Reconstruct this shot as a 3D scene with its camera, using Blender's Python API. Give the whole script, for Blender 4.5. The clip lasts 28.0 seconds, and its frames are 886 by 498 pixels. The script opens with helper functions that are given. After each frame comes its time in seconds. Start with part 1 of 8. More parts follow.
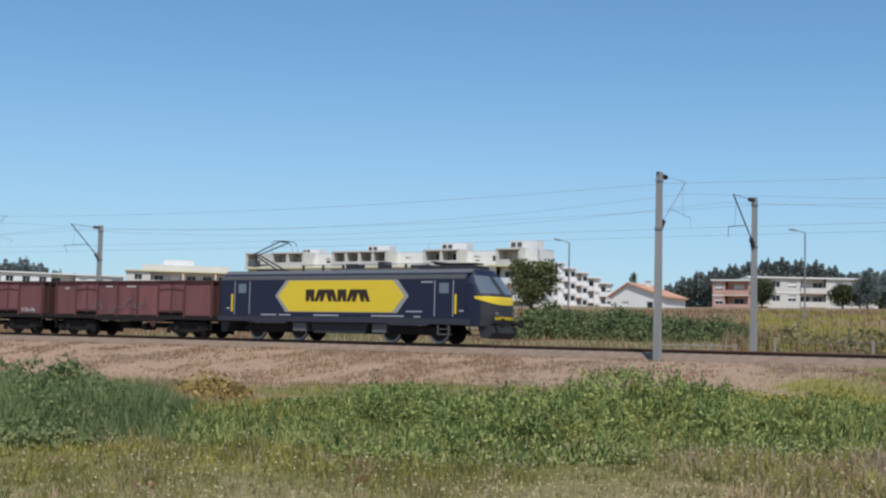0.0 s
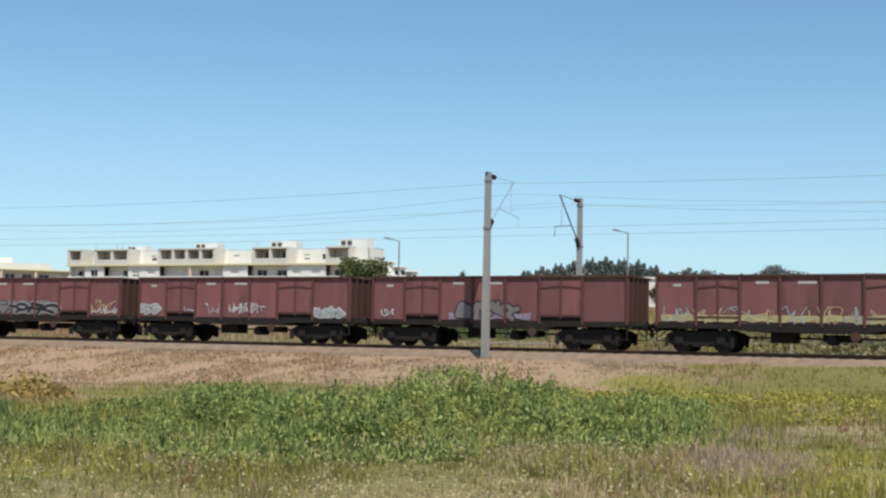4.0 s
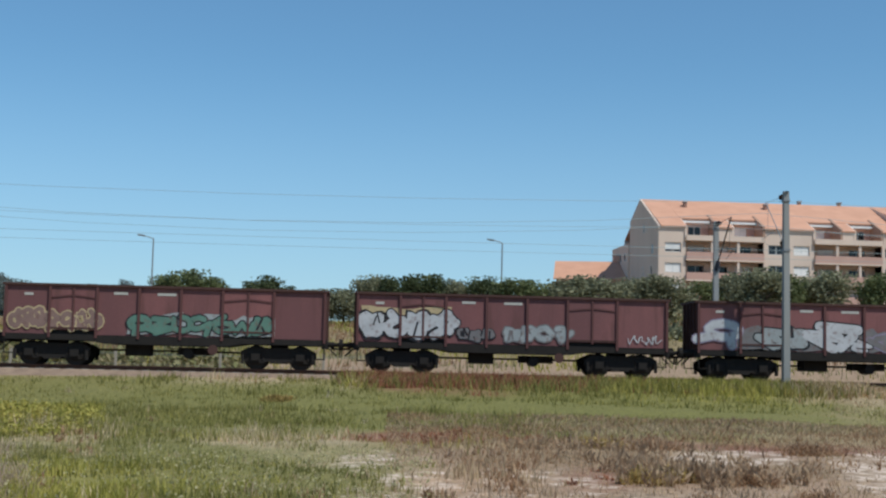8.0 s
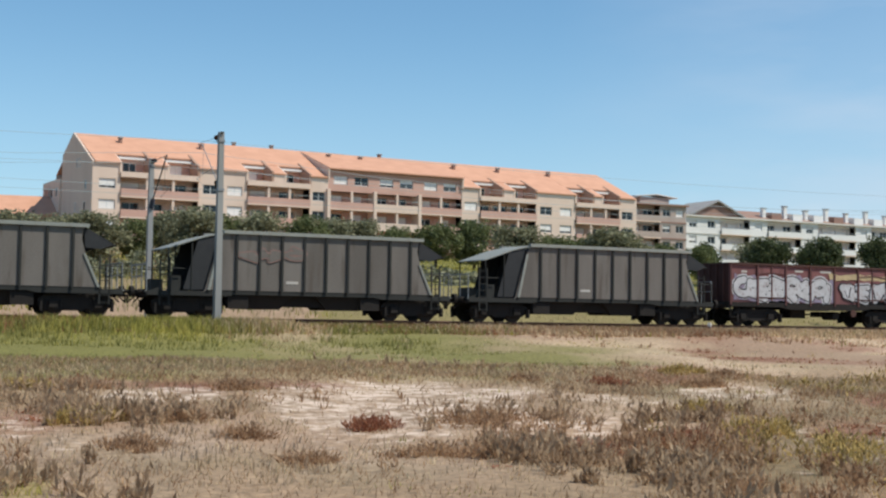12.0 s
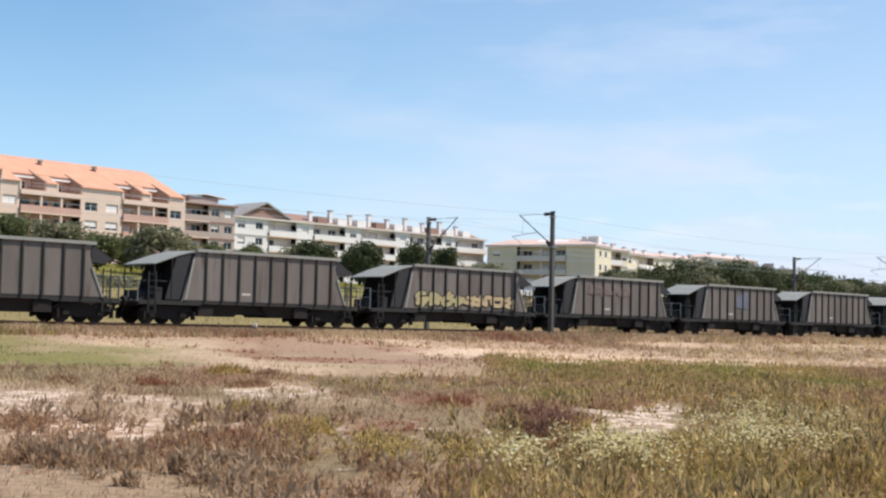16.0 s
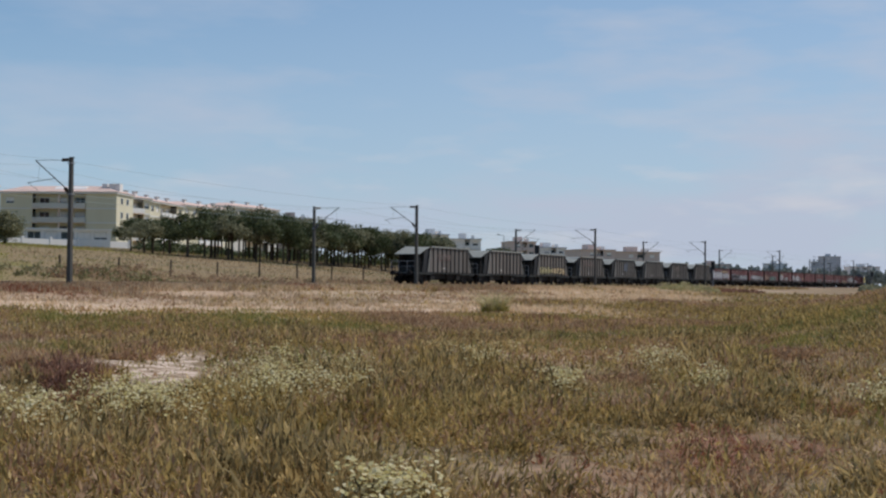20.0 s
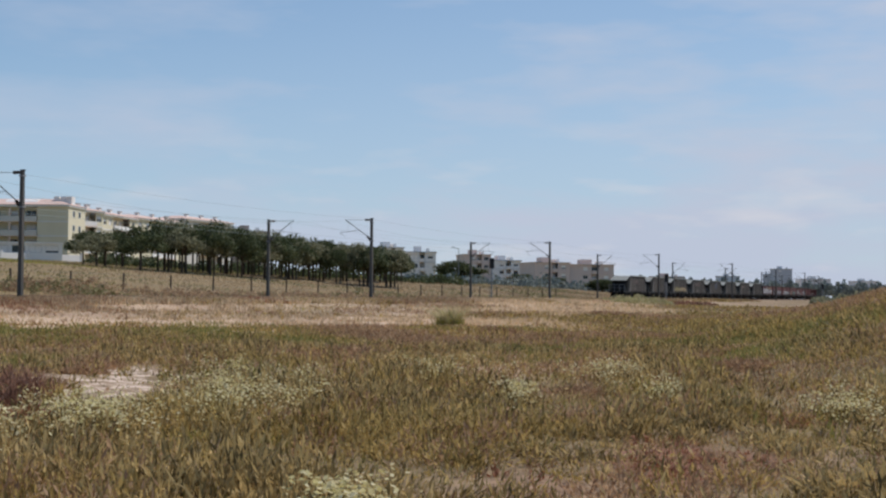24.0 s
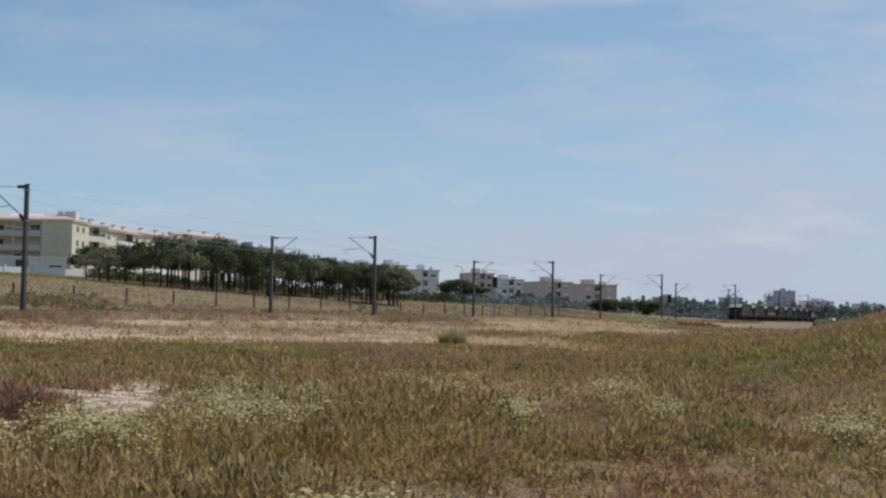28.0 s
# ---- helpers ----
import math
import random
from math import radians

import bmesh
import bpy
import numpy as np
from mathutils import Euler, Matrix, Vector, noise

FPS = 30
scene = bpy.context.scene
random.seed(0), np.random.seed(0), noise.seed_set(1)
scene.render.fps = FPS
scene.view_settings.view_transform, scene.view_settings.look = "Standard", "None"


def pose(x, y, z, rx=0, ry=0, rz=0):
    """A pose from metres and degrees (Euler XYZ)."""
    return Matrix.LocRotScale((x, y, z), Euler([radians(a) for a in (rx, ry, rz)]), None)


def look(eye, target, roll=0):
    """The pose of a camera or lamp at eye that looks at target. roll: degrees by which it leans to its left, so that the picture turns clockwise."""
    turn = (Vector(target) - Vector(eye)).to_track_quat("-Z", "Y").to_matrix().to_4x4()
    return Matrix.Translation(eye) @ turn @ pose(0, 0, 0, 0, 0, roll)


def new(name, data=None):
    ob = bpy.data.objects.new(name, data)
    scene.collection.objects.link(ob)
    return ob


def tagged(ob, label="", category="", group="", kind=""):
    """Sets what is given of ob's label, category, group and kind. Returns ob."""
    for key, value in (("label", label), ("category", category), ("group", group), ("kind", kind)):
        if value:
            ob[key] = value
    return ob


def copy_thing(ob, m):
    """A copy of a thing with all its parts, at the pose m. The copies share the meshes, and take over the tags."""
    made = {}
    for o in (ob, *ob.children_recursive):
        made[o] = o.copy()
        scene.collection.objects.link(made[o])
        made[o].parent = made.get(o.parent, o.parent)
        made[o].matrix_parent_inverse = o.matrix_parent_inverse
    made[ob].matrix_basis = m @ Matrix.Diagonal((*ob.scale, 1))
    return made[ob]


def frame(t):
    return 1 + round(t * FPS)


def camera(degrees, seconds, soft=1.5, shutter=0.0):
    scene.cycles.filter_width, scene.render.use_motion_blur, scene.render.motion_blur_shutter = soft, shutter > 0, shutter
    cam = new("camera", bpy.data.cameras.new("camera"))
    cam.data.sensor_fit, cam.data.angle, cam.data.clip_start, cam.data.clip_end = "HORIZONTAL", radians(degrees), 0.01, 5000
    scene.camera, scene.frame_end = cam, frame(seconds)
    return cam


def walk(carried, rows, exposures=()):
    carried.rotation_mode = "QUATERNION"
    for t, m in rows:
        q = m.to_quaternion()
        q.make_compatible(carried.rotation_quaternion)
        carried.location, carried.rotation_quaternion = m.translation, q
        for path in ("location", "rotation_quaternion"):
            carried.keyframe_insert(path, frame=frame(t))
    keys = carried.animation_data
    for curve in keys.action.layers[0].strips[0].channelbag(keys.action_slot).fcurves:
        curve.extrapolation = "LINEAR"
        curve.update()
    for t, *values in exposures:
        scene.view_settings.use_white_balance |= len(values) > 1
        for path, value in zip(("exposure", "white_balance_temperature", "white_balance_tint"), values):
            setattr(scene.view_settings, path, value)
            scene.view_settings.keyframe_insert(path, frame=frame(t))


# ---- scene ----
# Plan: metres, z = 0 at the rail heads, the eye at the origin of the plan.
# Bearings are degrees to the left of +y. The train runs on the nearer of two tracks.
EYE = (0.0, 0.0, 0.15)
cam = camera(37.14, 28.0, soft=2.3)


def aim(bearing, rise, roll):
    b, e = radians(bearing), radians(rise)
    way = Vector((-math.sin(b) * math.cos(e), math.cos(b) * math.cos(e), math.sin(e)))
    return look(EYE, Vector(EYE) + way * 50, roll)


PAN = [  # seconds, bearing, rise, roll
    (0.0, 0.00, 3.97, 1.40), (0.5, -0.63, 4.12, 1.66), (1.0, -0.82, 4.28, 1.73), (1.5, -1.72, 4.36, 1.56),
    (2.0, -2.49, 4.49, 1.46), (2.5, -2.74, 4.61, 1.65), (4.5, -10.20, 3.87, 1.42), (5.0, -13.06, 3.94, 1.90),
    (5.5, -15.12, 4.12, 1.72), (6.0, -18.68, 4.26, 1.60), (6.5, -23.02, 4.40, 1.63), (7.0, -28.12, 4.89, 2.33),
    (7.5, -33.51, 6.00, 2.16), (8.0, -40.23, 5.22, 1.33), (8.5, -50.45, 4.08, 1.79), (9.0, -57.78, 3.75, 1.61),
    (9.5, -63.52, 3.62, 1.40), (10.0, -65.62, 2.99, 0.72), (10.5, -65.19, 2.75, 0.65), (11.0, -64.45, 2.83, 0.71),
    (11.5, -64.13, 2.91, 0.99), (13.5, -70.28, 3.25, 1.32), (14.0, -73.21, 3.30, 1.92), (14.5, -75.48, 3.79, 0.77),
    (15.0, -78.09, 3.31, 0.97), (15.5, -80.73, 3.24, 0.95), (16.0, -84.02, 3.37, 1.26), (16.5, -89.69, 3.56, 1.13),
    (17.0, -93.67, 3.50, 0.97), (17.5, -96.06, 3.39, 1.11), (18.0, -96.57, 3.04, 1.17), (18.5, -98.90, 2.62, 1.32),
    (19.0, -100.96, 2.37, 1.15), (19.5, -102.89, 1.75, 1.00), (20.0, -104.56, 1.46, 0.55), (20.5, -105.38, 1.42, 0.33),
    (21.0, -105.86, 1.61, 0.65), (21.5, -106.67, 2.35, 0.96), (23.5, -107.31, 2.02, 0.51), (24.0, -106.51, 2.04, 0.44),
    (24.5, -106.28, 2.05, 0.43), (25.0, -106.10, 2.03, 0.29), (25.5, -105.62, 2.18, 0.45), (26.0, -105.14, 2.97, 0.66),
    (26.5, -105.09, 3.24, 0.74), (27.0, -105.41, 3.14, 0.99), (27.5, -106.14, 3.08, 1.03), (28.0, -106.36, 2.84, 1.02),
]
walk(cam, [(t, aim(b, e, r)) for t, b, e, r in PAN],
     [(0.0, 0.06, 6200, 9), (1.0, 0.48, 6750, 10), (2.0, 0.35, 6600, 8), (2.5, 0.35, 6600, 8), (5.0, 0.32, 6900, 4), (6.0, 0.56, 7000, 4), (7.0, 0.54, 7100, 4), (8.0, 0.07, 6150, 3), (9.0, 0.75, 7300, 8), (10.0, 0.5, 6850, 6), (11.0, 0.31, 6650, 5), (14.0, 0.52, 6800, 6), (17.0, 0.62, 6900, 14), (18.0, 0.3, 6600, 12), (19.0, 0.0, 6500, 10), (20.0, -0.1, 6550, 10), (24.0, 0.0, 6600, 11), (26.0, 0.04, 6650, 11), (27.0, 0.08, 6620, 10), (28.0, -0.1, 6500, 9)])

# ---- light ----
SUN_BEARING, SUN_RISE = 190.0, 56.0
world = bpy.data.worlds.new("sky")
scene.world = world
world.use_nodes = True
wn, wl = world.node_tree.nodes, world.node_tree.links
wn.clear()
sky = wn.new("ShaderNodeTexSky")
sky.sky_type, sky.sun_disc = "NISHITA", False
sky.sun_elevation, sky.sun_rotation = radians(SUN_RISE), radians(-SUN_BEARING)
sky.air_density, sky.dust_density, sky.ozone_density = 1.0, 0.0, 3.0
coord = wn.new("ShaderNodeTexCoord")
flat = wn.new("ShaderNodeMapping")
flat.inputs["Scale"].default_value = (1.0, 1.0, 4.2)
wl.new(coord.outputs["Generated"], flat.inputs[0])
puffs = wn.new("ShaderNodeTexNoise")
puffs.inputs["Scale"].default_value, puffs.inputs["Detail"].default_value = 3.2, 5.0
puffs.inputs["Roughness"].default_value = 0.55
wl.new(flat.outputs[0], puffs.inputs["Vector"])
edge = wn.new("ShaderNodeMapRange")
edge.inputs[1].default_value, edge.inputs[2].default_value = 0.46, 0.68
edge.inputs[3].default_value, edge.inputs[4].default_value = 0.0, 0.8
wl.new(puffs.outputs["Fac"], edge.inputs[0])
# thin cloud lies over the south-eastern half of the sky
side = wn.new("ShaderNodeVectorMath")
side.operation = "DOT_PRODUCT"
side.inputs[1].default_value = (0.80, -0.60, 0.0)
wl.new(coord.outputs["Generated"], side.inputs[0])
half = wn.new("ShaderNodeMapRange")
half.inputs[1].default_value, half.inputs[2].default_value = 0.52, 0.98
wl.new(side.outputs["Value"], half.inputs[0])
both = wn.new("ShaderNodeMath")
both.operation = "MULTIPLY"
wl.new(edge.outputs[0], both.inputs[0])
wl.new(half.outputs[0], both.inputs[1])
veil = wn.new("ShaderNodeMix")
veil.data_type = "RGBA"
veil.inputs[7].default_value = (5.2, 5.9, 7.3, 1)
# and a pale haze low over the same side
rise_ = wn.new("ShaderNodeSeparateXYZ")
wl.new(coord.outputs["Generated"], rise_.inputs[0])
low_ = wn.new("ShaderNodeMapRange")
low_.interpolation_type = "SMOOTHSTEP"
low_.inputs[1].default_value, low_.inputs[2].default_value = 0.0, 0.55
low_.inputs[3].default_value, low_.inputs[4].default_value = 0.45, 0.06
wl.new(rise_.outputs[2], low_.inputs[0])
haze = wn.new("ShaderNodeMath")
haze.operation, haze.use_clamp = "MULTIPLY_ADD", True
wl.new(low_.outputs[0], haze.inputs[0])
wl.new(half.outputs[0], haze.inputs[1])
wl.new(both.outputs[0], haze.inputs[2])
wl.new(haze.outputs[0], veil.inputs[0])
# a bluish haze along the whole horizon
near_ = wn.new("ShaderNodeMapRange")
near_.interpolation_type = "SMOOTHSTEP"
near_.inputs[1].default_value, near_.inputs[2].default_value = -0.02, 0.24
near_.inputs[3].default_value, near_.inputs[4].default_value = 0.58, 0.05
wl.new(rise_.outputs[2], near_.inputs[0])
air = wn.new("ShaderNodeMix")
air.data_type = "RGBA"
air.inputs[7].default_value = (4.25, 5.4, 7.4, 1)
wl.new(near_.outputs[0], air.inputs[0])
tint = wn.new("ShaderNodeMix")
tint.data_type, tint.blend_type = "RGBA", "MULTIPLY"
tint.inputs[0].default_value = 1.0
tint.inputs[7].default_value = (0.775, 1.02, 1.11, 1)
wl.new(sky.outputs[0], tint.inputs[6])
wl.new(tint.outputs[2], air.inputs[6])
wl.new(air.outputs[2], veil.inputs[6])
# small white heaps of cloud low over the sea side
heaps = wn.new("ShaderNodeTexNoise")
heaps.inputs["Scale"].default_value, heaps.inputs["Detail"].default_value = 11.0, 4.0
wl.new(flat.outputs[0], heaps.inputs["Vector"])
cut = wn.new("ShaderNodeMapRange")
cut.inputs[1].default_value, cut.inputs[2].default_value = 0.52, 0.70
cut.inputs[3].default_value, cut.inputs[4].default_value = 0.0, 0.75
wl.new(heaps.outputs["Fac"], cut.inputs[0])
band = wn.new("ShaderNodeMapRange")
band.interpolation_type = "SMOOTHSTEP"
band.inputs[1].default_value, band.inputs[2].default_value = 0.03, 0.17
band.inputs[3].default_value, band.inputs[4].default_value = 1.0, 0.0
wl.new(rise_.outputs[2], band.inputs[0])
low_heaps = wn.new("ShaderNodeMath")
low_heaps.operation = "MULTIPLY"
wl.new(cut.outputs[0], low_heaps.inputs[0])
wl.new(band.outputs[0], low_heaps.inputs[1])
here = wn.new("ShaderNodeMath")
here.operation = "MULTIPLY"
wl.new(low_heaps.outputs[0], here.inputs[0])
wl.new(half.outputs[0], here.inputs[1])
white = wn.new("ShaderNodeMix")
white.data_type = "RGBA"
white.inputs[7].default_value = (6.7, 6.9, 7.6, 1)
wl.new(here.outputs[0], white.inputs[0])
wl.new(veil.outputs[2], white.inputs[6])
back = wn.new("ShaderNodeBackground")
back.inputs[1].default_value = 0.095
wl.new(white.outputs[2], back.inputs[0])
wl.new(back.outputs[0], wn.new("ShaderNodeOutputWorld").inputs[0])
b_, e_ = radians(SUN_BEARING), radians(SUN_RISE)
sun = new("sun", bpy.data.lights.new("sun", "SUN"))
sun.data.energy, sun.data.angle, sun.data.color = 3.6, radians(0.6), (1.0, 0.95, 0.88)
sun.matrix_world = look((-math.sin(b_) * math.cos(e_) * 300, math.cos(b_) * math.cos(e_) * 300, math.sin(e_) * 300), (0, 0, 0))

# ---- materials ----
def material(name, base, other=None, rough=0.8, metal=0.0, scale=6.0, fine=60.0, amount=0.5, bump=0.15, spec=0.3, islands=False, objects=0.0, dirt=None, streak=False):
    """A surface of two colours mixed by noise at two scales, with relief. islands / objects vary the colour piece by piece."""
    m = bpy.data.materials.new(name)
    m.use_nodes = True
    n, l = m.node_tree.nodes, m.node_tree.links
    p = n["Principled BSDF"]
    p.inputs["Roughness"].default_value, p.inputs["Metallic"].default_value = rough, metal
    p.inputs["Specular IOR Level"].default_value = spec
    other = other or tuple(c * 0.6 for c in base)
    tc = n.new("ShaderNodeTexCoord")
    src = tc.outputs["Object"]
    if streak:
        mp = n.new("ShaderNodeMapping")
        mp.inputs["Scale"].default_value = (1.0, 1.0, 0.16)
        l.new(src, mp.inputs[0])
        src = mp.outputs[0]
    big = n.new("ShaderNodeTexNoise")
    big.inputs["Scale"].default_value, big.inputs["Detail"].default_value = scale, 4.0
    small = n.new("ShaderNodeTexNoise")
    small.inputs["Scale"].default_value, small.inputs["Detail"].default_value = fine, 3.0
    l.new(src, big.inputs["Vector"])
    l.new(tc.outputs["Object"], small.inputs["Vector"])
    add = n.new("ShaderNodeMath")
    add.operation = "MULTIPLY_ADD"
    add.inputs[1].default_value = 0.45
    l.new(small.outputs["Fac"], add.inputs[0])
    l.new(big.outputs["Fac"], add.inputs[2])
    fac = add.outputs[0]
    if islands or objects:
        info = n.new("ShaderNodeNewGeometry") if islands else n.new("ShaderNodeObjectInfo")
        more = n.new("ShaderNodeMath")
        more.operation = "MULTIPLY_ADD"
        more.inputs[1].default_value = 0.7 if islands else objects
        l.new(info.outputs["Random Per Island" if islands else "Random"], more.inputs[0])
        l.new(fac, more.inputs[2])
        fac = more.outputs[0]
    rng = n.new("ShaderNodeMapRange")
    mid = 0.72 + (0.35 if islands else objects * 0.5)
    rng.inputs[1].default_value, rng.inputs[2].default_value = mid - 0.28, mid + 0.28
    rng.inputs[3].default_value, rng.inputs[4].default_value = 0.5 - amount / 2, 0.5 + amount / 2
    l.new(fac, rng.inputs[0])
    mix = n.new("ShaderNodeMix")
    mix.data_type = "RGBA"
    mix.inputs[6].default_value, mix.inputs[7].default_value = (*base, 1), (*other, 1)
    l.new(rng.outputs[0], mix.inputs[0])
    colour = mix.outputs[2]
    if dirt:
        spots = n.new("ShaderNodeTexNoise")
        spots.inputs["Scale"].default_value, spots.inputs["Detail"].default_value = scale * 2.7, 6.0
        l.new(src, spots.inputs["Vector"])
        cut = n.new("ShaderNodeMapRange")
        cut.inputs[1].default_value, cut.inputs[2].default_value = 0.54, 0.70
        l.new(spots.outputs["Fac"], cut.inputs[0])
        over = n.new("ShaderNodeMix")
        over.data_type = "RGBA"
        over.inputs[7].default_value = (*dirt, 1)
        l.new(cut.outputs[0], over.inputs[0])
        l.new(colour, over.inputs[6])
        colour = over.outputs[2]
    l.new(colour, p.inputs["Base Color"])
    if bump:
        b = n.new("ShaderNodeBump")
        b.inputs["Strength"].default_value, b.inputs["Distance"].default_value = bump, 0.02
        l.new(fac, b.inputs["Height"])
        l.new(b.outputs[0], p.inputs["Normal"])
    return m


def leaf_material(name, base, other, glow=0.25, rough_scale=1.1):
    """Leaves and blades: colour changes from piece to piece, and some light comes through."""
    m = material(name, base, other, rough=0.65, scale=rough_scale, fine=9.0, amount=1.0, bump=0, spec=0.25, islands=True)
    n, l = m.node_tree.nodes, m.node_tree.links
    p = n["Principled BSDF"]
    tr = n.new("ShaderNodeBsdfTranslucent")
    l.new(p.inputs["Base Color"].links[0].from_socket, tr.inputs[0])
    mx = n.new("ShaderNodeMixShader")
    mx.inputs[0].default_value = glow
    l.new(p.outputs[0], mx.inputs[1])
    l.new(tr.outputs[0], mx.inputs[2])
    l.new(mx.outputs[0], n["Material Output"].inputs[0])
    return m


M = {}
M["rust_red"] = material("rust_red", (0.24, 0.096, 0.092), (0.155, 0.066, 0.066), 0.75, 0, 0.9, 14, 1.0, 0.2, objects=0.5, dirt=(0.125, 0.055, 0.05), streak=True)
M["wagon_post"] = material("wagon_post", (0.135, 0.054, 0.05), (0.085, 0.038, 0.036), 0.8, 0, 2, 20, streak=True)
M["wagon_dark"] = material("wagon_dark", (0.095, 0.045, 0.037), (0.06, 0.03, 0.026), 0.85, 0, 3, 30)
# end walls: the wagon red darkened, with their shade in the colour
M["wagon_end_shaded"] = material("wagon_end_shaded", (0.085, 0.035, 0.028), (0.05, 0.024, 0.02), 0.8, 0, 2, 20, streak=True)
M["under"] = material("under", (0.013, 0.011, 0.010), (0.026, 0.021, 0.018), 0.9, 0, 4, 30)
M["wheel_steel"] = material("wheel_steel", (0.02, 0.017, 0.016), (0.04, 0.034, 0.03), 0.7, 0.2, 5, 30)
M["white_mark"] = material("white_mark", (0.55, 0.52, 0.48), (0.38, 0.34, 0.3), 0.7, 0, 6, 40)
M["hopper_grey"] = material("hopper_grey", (0.18, 0.158, 0.14), (0.115, 0.099, 0.087), 0.7, 0, 1.0, 14, 1.0, 0.15, objects=0.4, dirt=(0.10, 0.08, 0.065), streak=True)
M["hopper_rib"] = material("hopper_rib", (0.034, 0.033, 0.03), (0.02, 0.02, 0.018), 0.7, 0, 3, 25)
M["hopper_light"] = material("hopper_light", (0.31, 0.31, 0.28), (0.22, 0.225, 0.2), 0.6, 0, 2, 20, dirt=(0.24, 0.22, 0.19))
# black paint, and also the painted shade at the hopper ends
M["black_and_shade"] = material("black_and_shade", (0.022, 0.023, 0.026), (0.04, 0.04, 0.042), 0.8, 0, 3, 25)
M["navy"] = material("navy", (0.008, 0.012, 0.034), (0.012, 0.016, 0.04), 0.45, 0, 1.5, 25, 0.6, 0.02, 0.5)
M["loco_grey"] = material("loco_grey", (0.15, 0.152, 0.155), (0.105, 0.107, 0.11), 0.55, 0, 2, 20)
M["loco_sill"] = material("loco_sill", (0.05, 0.052, 0.066), (0.034, 0.036, 0.046), 0.6, 0, 3, 25)
M["loco_dark"] = material("loco_dark", (0.03, 0.032, 0.036), (0.05, 0.05, 0.052), 0.6, 0, 3, 25)
M["yellow"] = material("yellow", (0.82, 0.60, 0.03), (0.74, 0.53, 0.03), 0.4, 0, 1.5, 20, 0.5, 0.02, 0.5)
M["arrow_grey"] = material("arrow_grey", (0.38, 0.37, 0.36), (0.30, 0.29, 0.28), 0.5, 0, 3, 25)
M["logo_dark"] = material("logo_dark", (0.035, 0.022, 0.014), (0.045, 0.03, 0.02), 0.5, 0, 3, 25)
M["pale_line"] = material("pale_line", (0.45, 0.46, 0.48), (0.35, 0.36, 0.38), 0.5, 0, 5, 40)
M["concrete"] = material("concrete", (0.33, 0.325, 0.31), (0.24, 0.235, 0.225), 0.9, 0, 2, 30, 0.8, streak=True)
M["mast_dark"] = material("mast_dark", (0.115, 0.11, 0.10), (0.075, 0.072, 0.066), 0.9, 0, 2, 30, 0.8, streak=True)
M["galvanised"] = material("galvanised", (0.30, 0.31, 0.32), (0.22, 0.225, 0.23), 0.55, 0.3, 3, 30)
M["insulator"] = material("insulator", (0.045, 0.026, 0.02), (0.03, 0.02, 0.018), 0.3, 0, 5, 40, spec=0.5)
M["arm_steel"] = material("arm_steel", (0.075, 0.075, 0.078), (0.05, 0.05, 0.052), 0.6, 0.3, 5, 40)
M["rim"] = material("rim", (0.34, 0.33, 0.33), (0.22, 0.21, 0.21), 0.45, 0.6, 5, 40)
M["wire"] = material("wire", (0.20, 0.24, 0.25), (0.26, 0.30, 0.30), 0.6, 0.2, 5, 40)
M["rail"] = material("rail", (0.15, 0.075, 0.05), (0.09, 0.05, 0.038), 0.7, 0.15, 5, 40)
M["sleeper"] = material("sleeper", (0.26, 0.245, 0.22), (0.19, 0.175, 0.155), 0.9, 0, 3, 40)
M["ballast"] = material("ballast", (0.31, 0.22, 0.155), (0.19, 0.13, 0.095), 0.95, 0, 2.5, 9, 1.0, 0.5)
M["bark"] = material("bark", (0.10, 0.075, 0.055), (0.06, 0.045, 0.035), 0.95, 0, 3, 20)
M["pole_wood"] = material("pole_wood", (0.38, 0.34, 0.28), (0.26, 0.23, 0.19), 0.9, 0, 5, 40)
M["lamp_grey"] = material("lamp_grey", (0.26, 0.28, 0.29), (0.2, 0.21, 0.22), 0.6, 0.2, 5, 40)

glass = bpy.data.materials.new("glass")
glass.use_nodes = True
gp = glass.node_tree.nodes["Principled BSDF"]
gp.inputs["Base Color"].default_value, gp.inputs["Roughness"].default_value = (0.02, 0.026, 0.032, 1), 0.06
gp.inputs["Specular IOR Level"].default_value = 0.35
M["glass"] = glass
screen = glass.copy()
screen.name = "screen_glass"
screen.node_tree.nodes["Principled BSDF"].inputs["Base Color"].default_value = (0.13, 0.15, 0.17, 1)
screen.node_tree.nodes["Principled BSDF"].inputs["Specular IOR Level"].default_value = 1.0
M["screen_glass"] = screen


# ---- building blocks ----
def part(name, bm, mat, parent=None, label=""):
    me = bpy.data.meshes.new(name)
    bm.to_mesh(me)
    bm.free()
    me.materials.append(M[mat] if isinstance(mat, str) else mat)
    ob = new(name, me)
    if parent is not None:
        ob.parent = parent
    return tagged(ob, label)


def put(name, data, parent, x=0, y=0, z=0, rx=0, ry=0, rz=0):
    """Another object on mesh data that exists already."""
    ob = new(name, data)
    ob.parent = parent
    ob.matrix_basis = pose(x, y, z, rx, ry, rz)
    return ob


def box(bm, x0, x1, y0, y1, z0, z1):
    v = [bm.verts.new((x, y, z)) for z in (z0, z1) for x, y in ((x0, y0), (x1, y0), (x1, y1), (x0, y1))]
    for f in ((3, 2, 1, 0), (4, 5, 6, 7), (0, 1, 5, 4), (1, 2, 6, 5), (2, 3, 7, 6), (3, 0, 4, 7)):
        bm.faces.new([v[i] for i in f])
    return bm


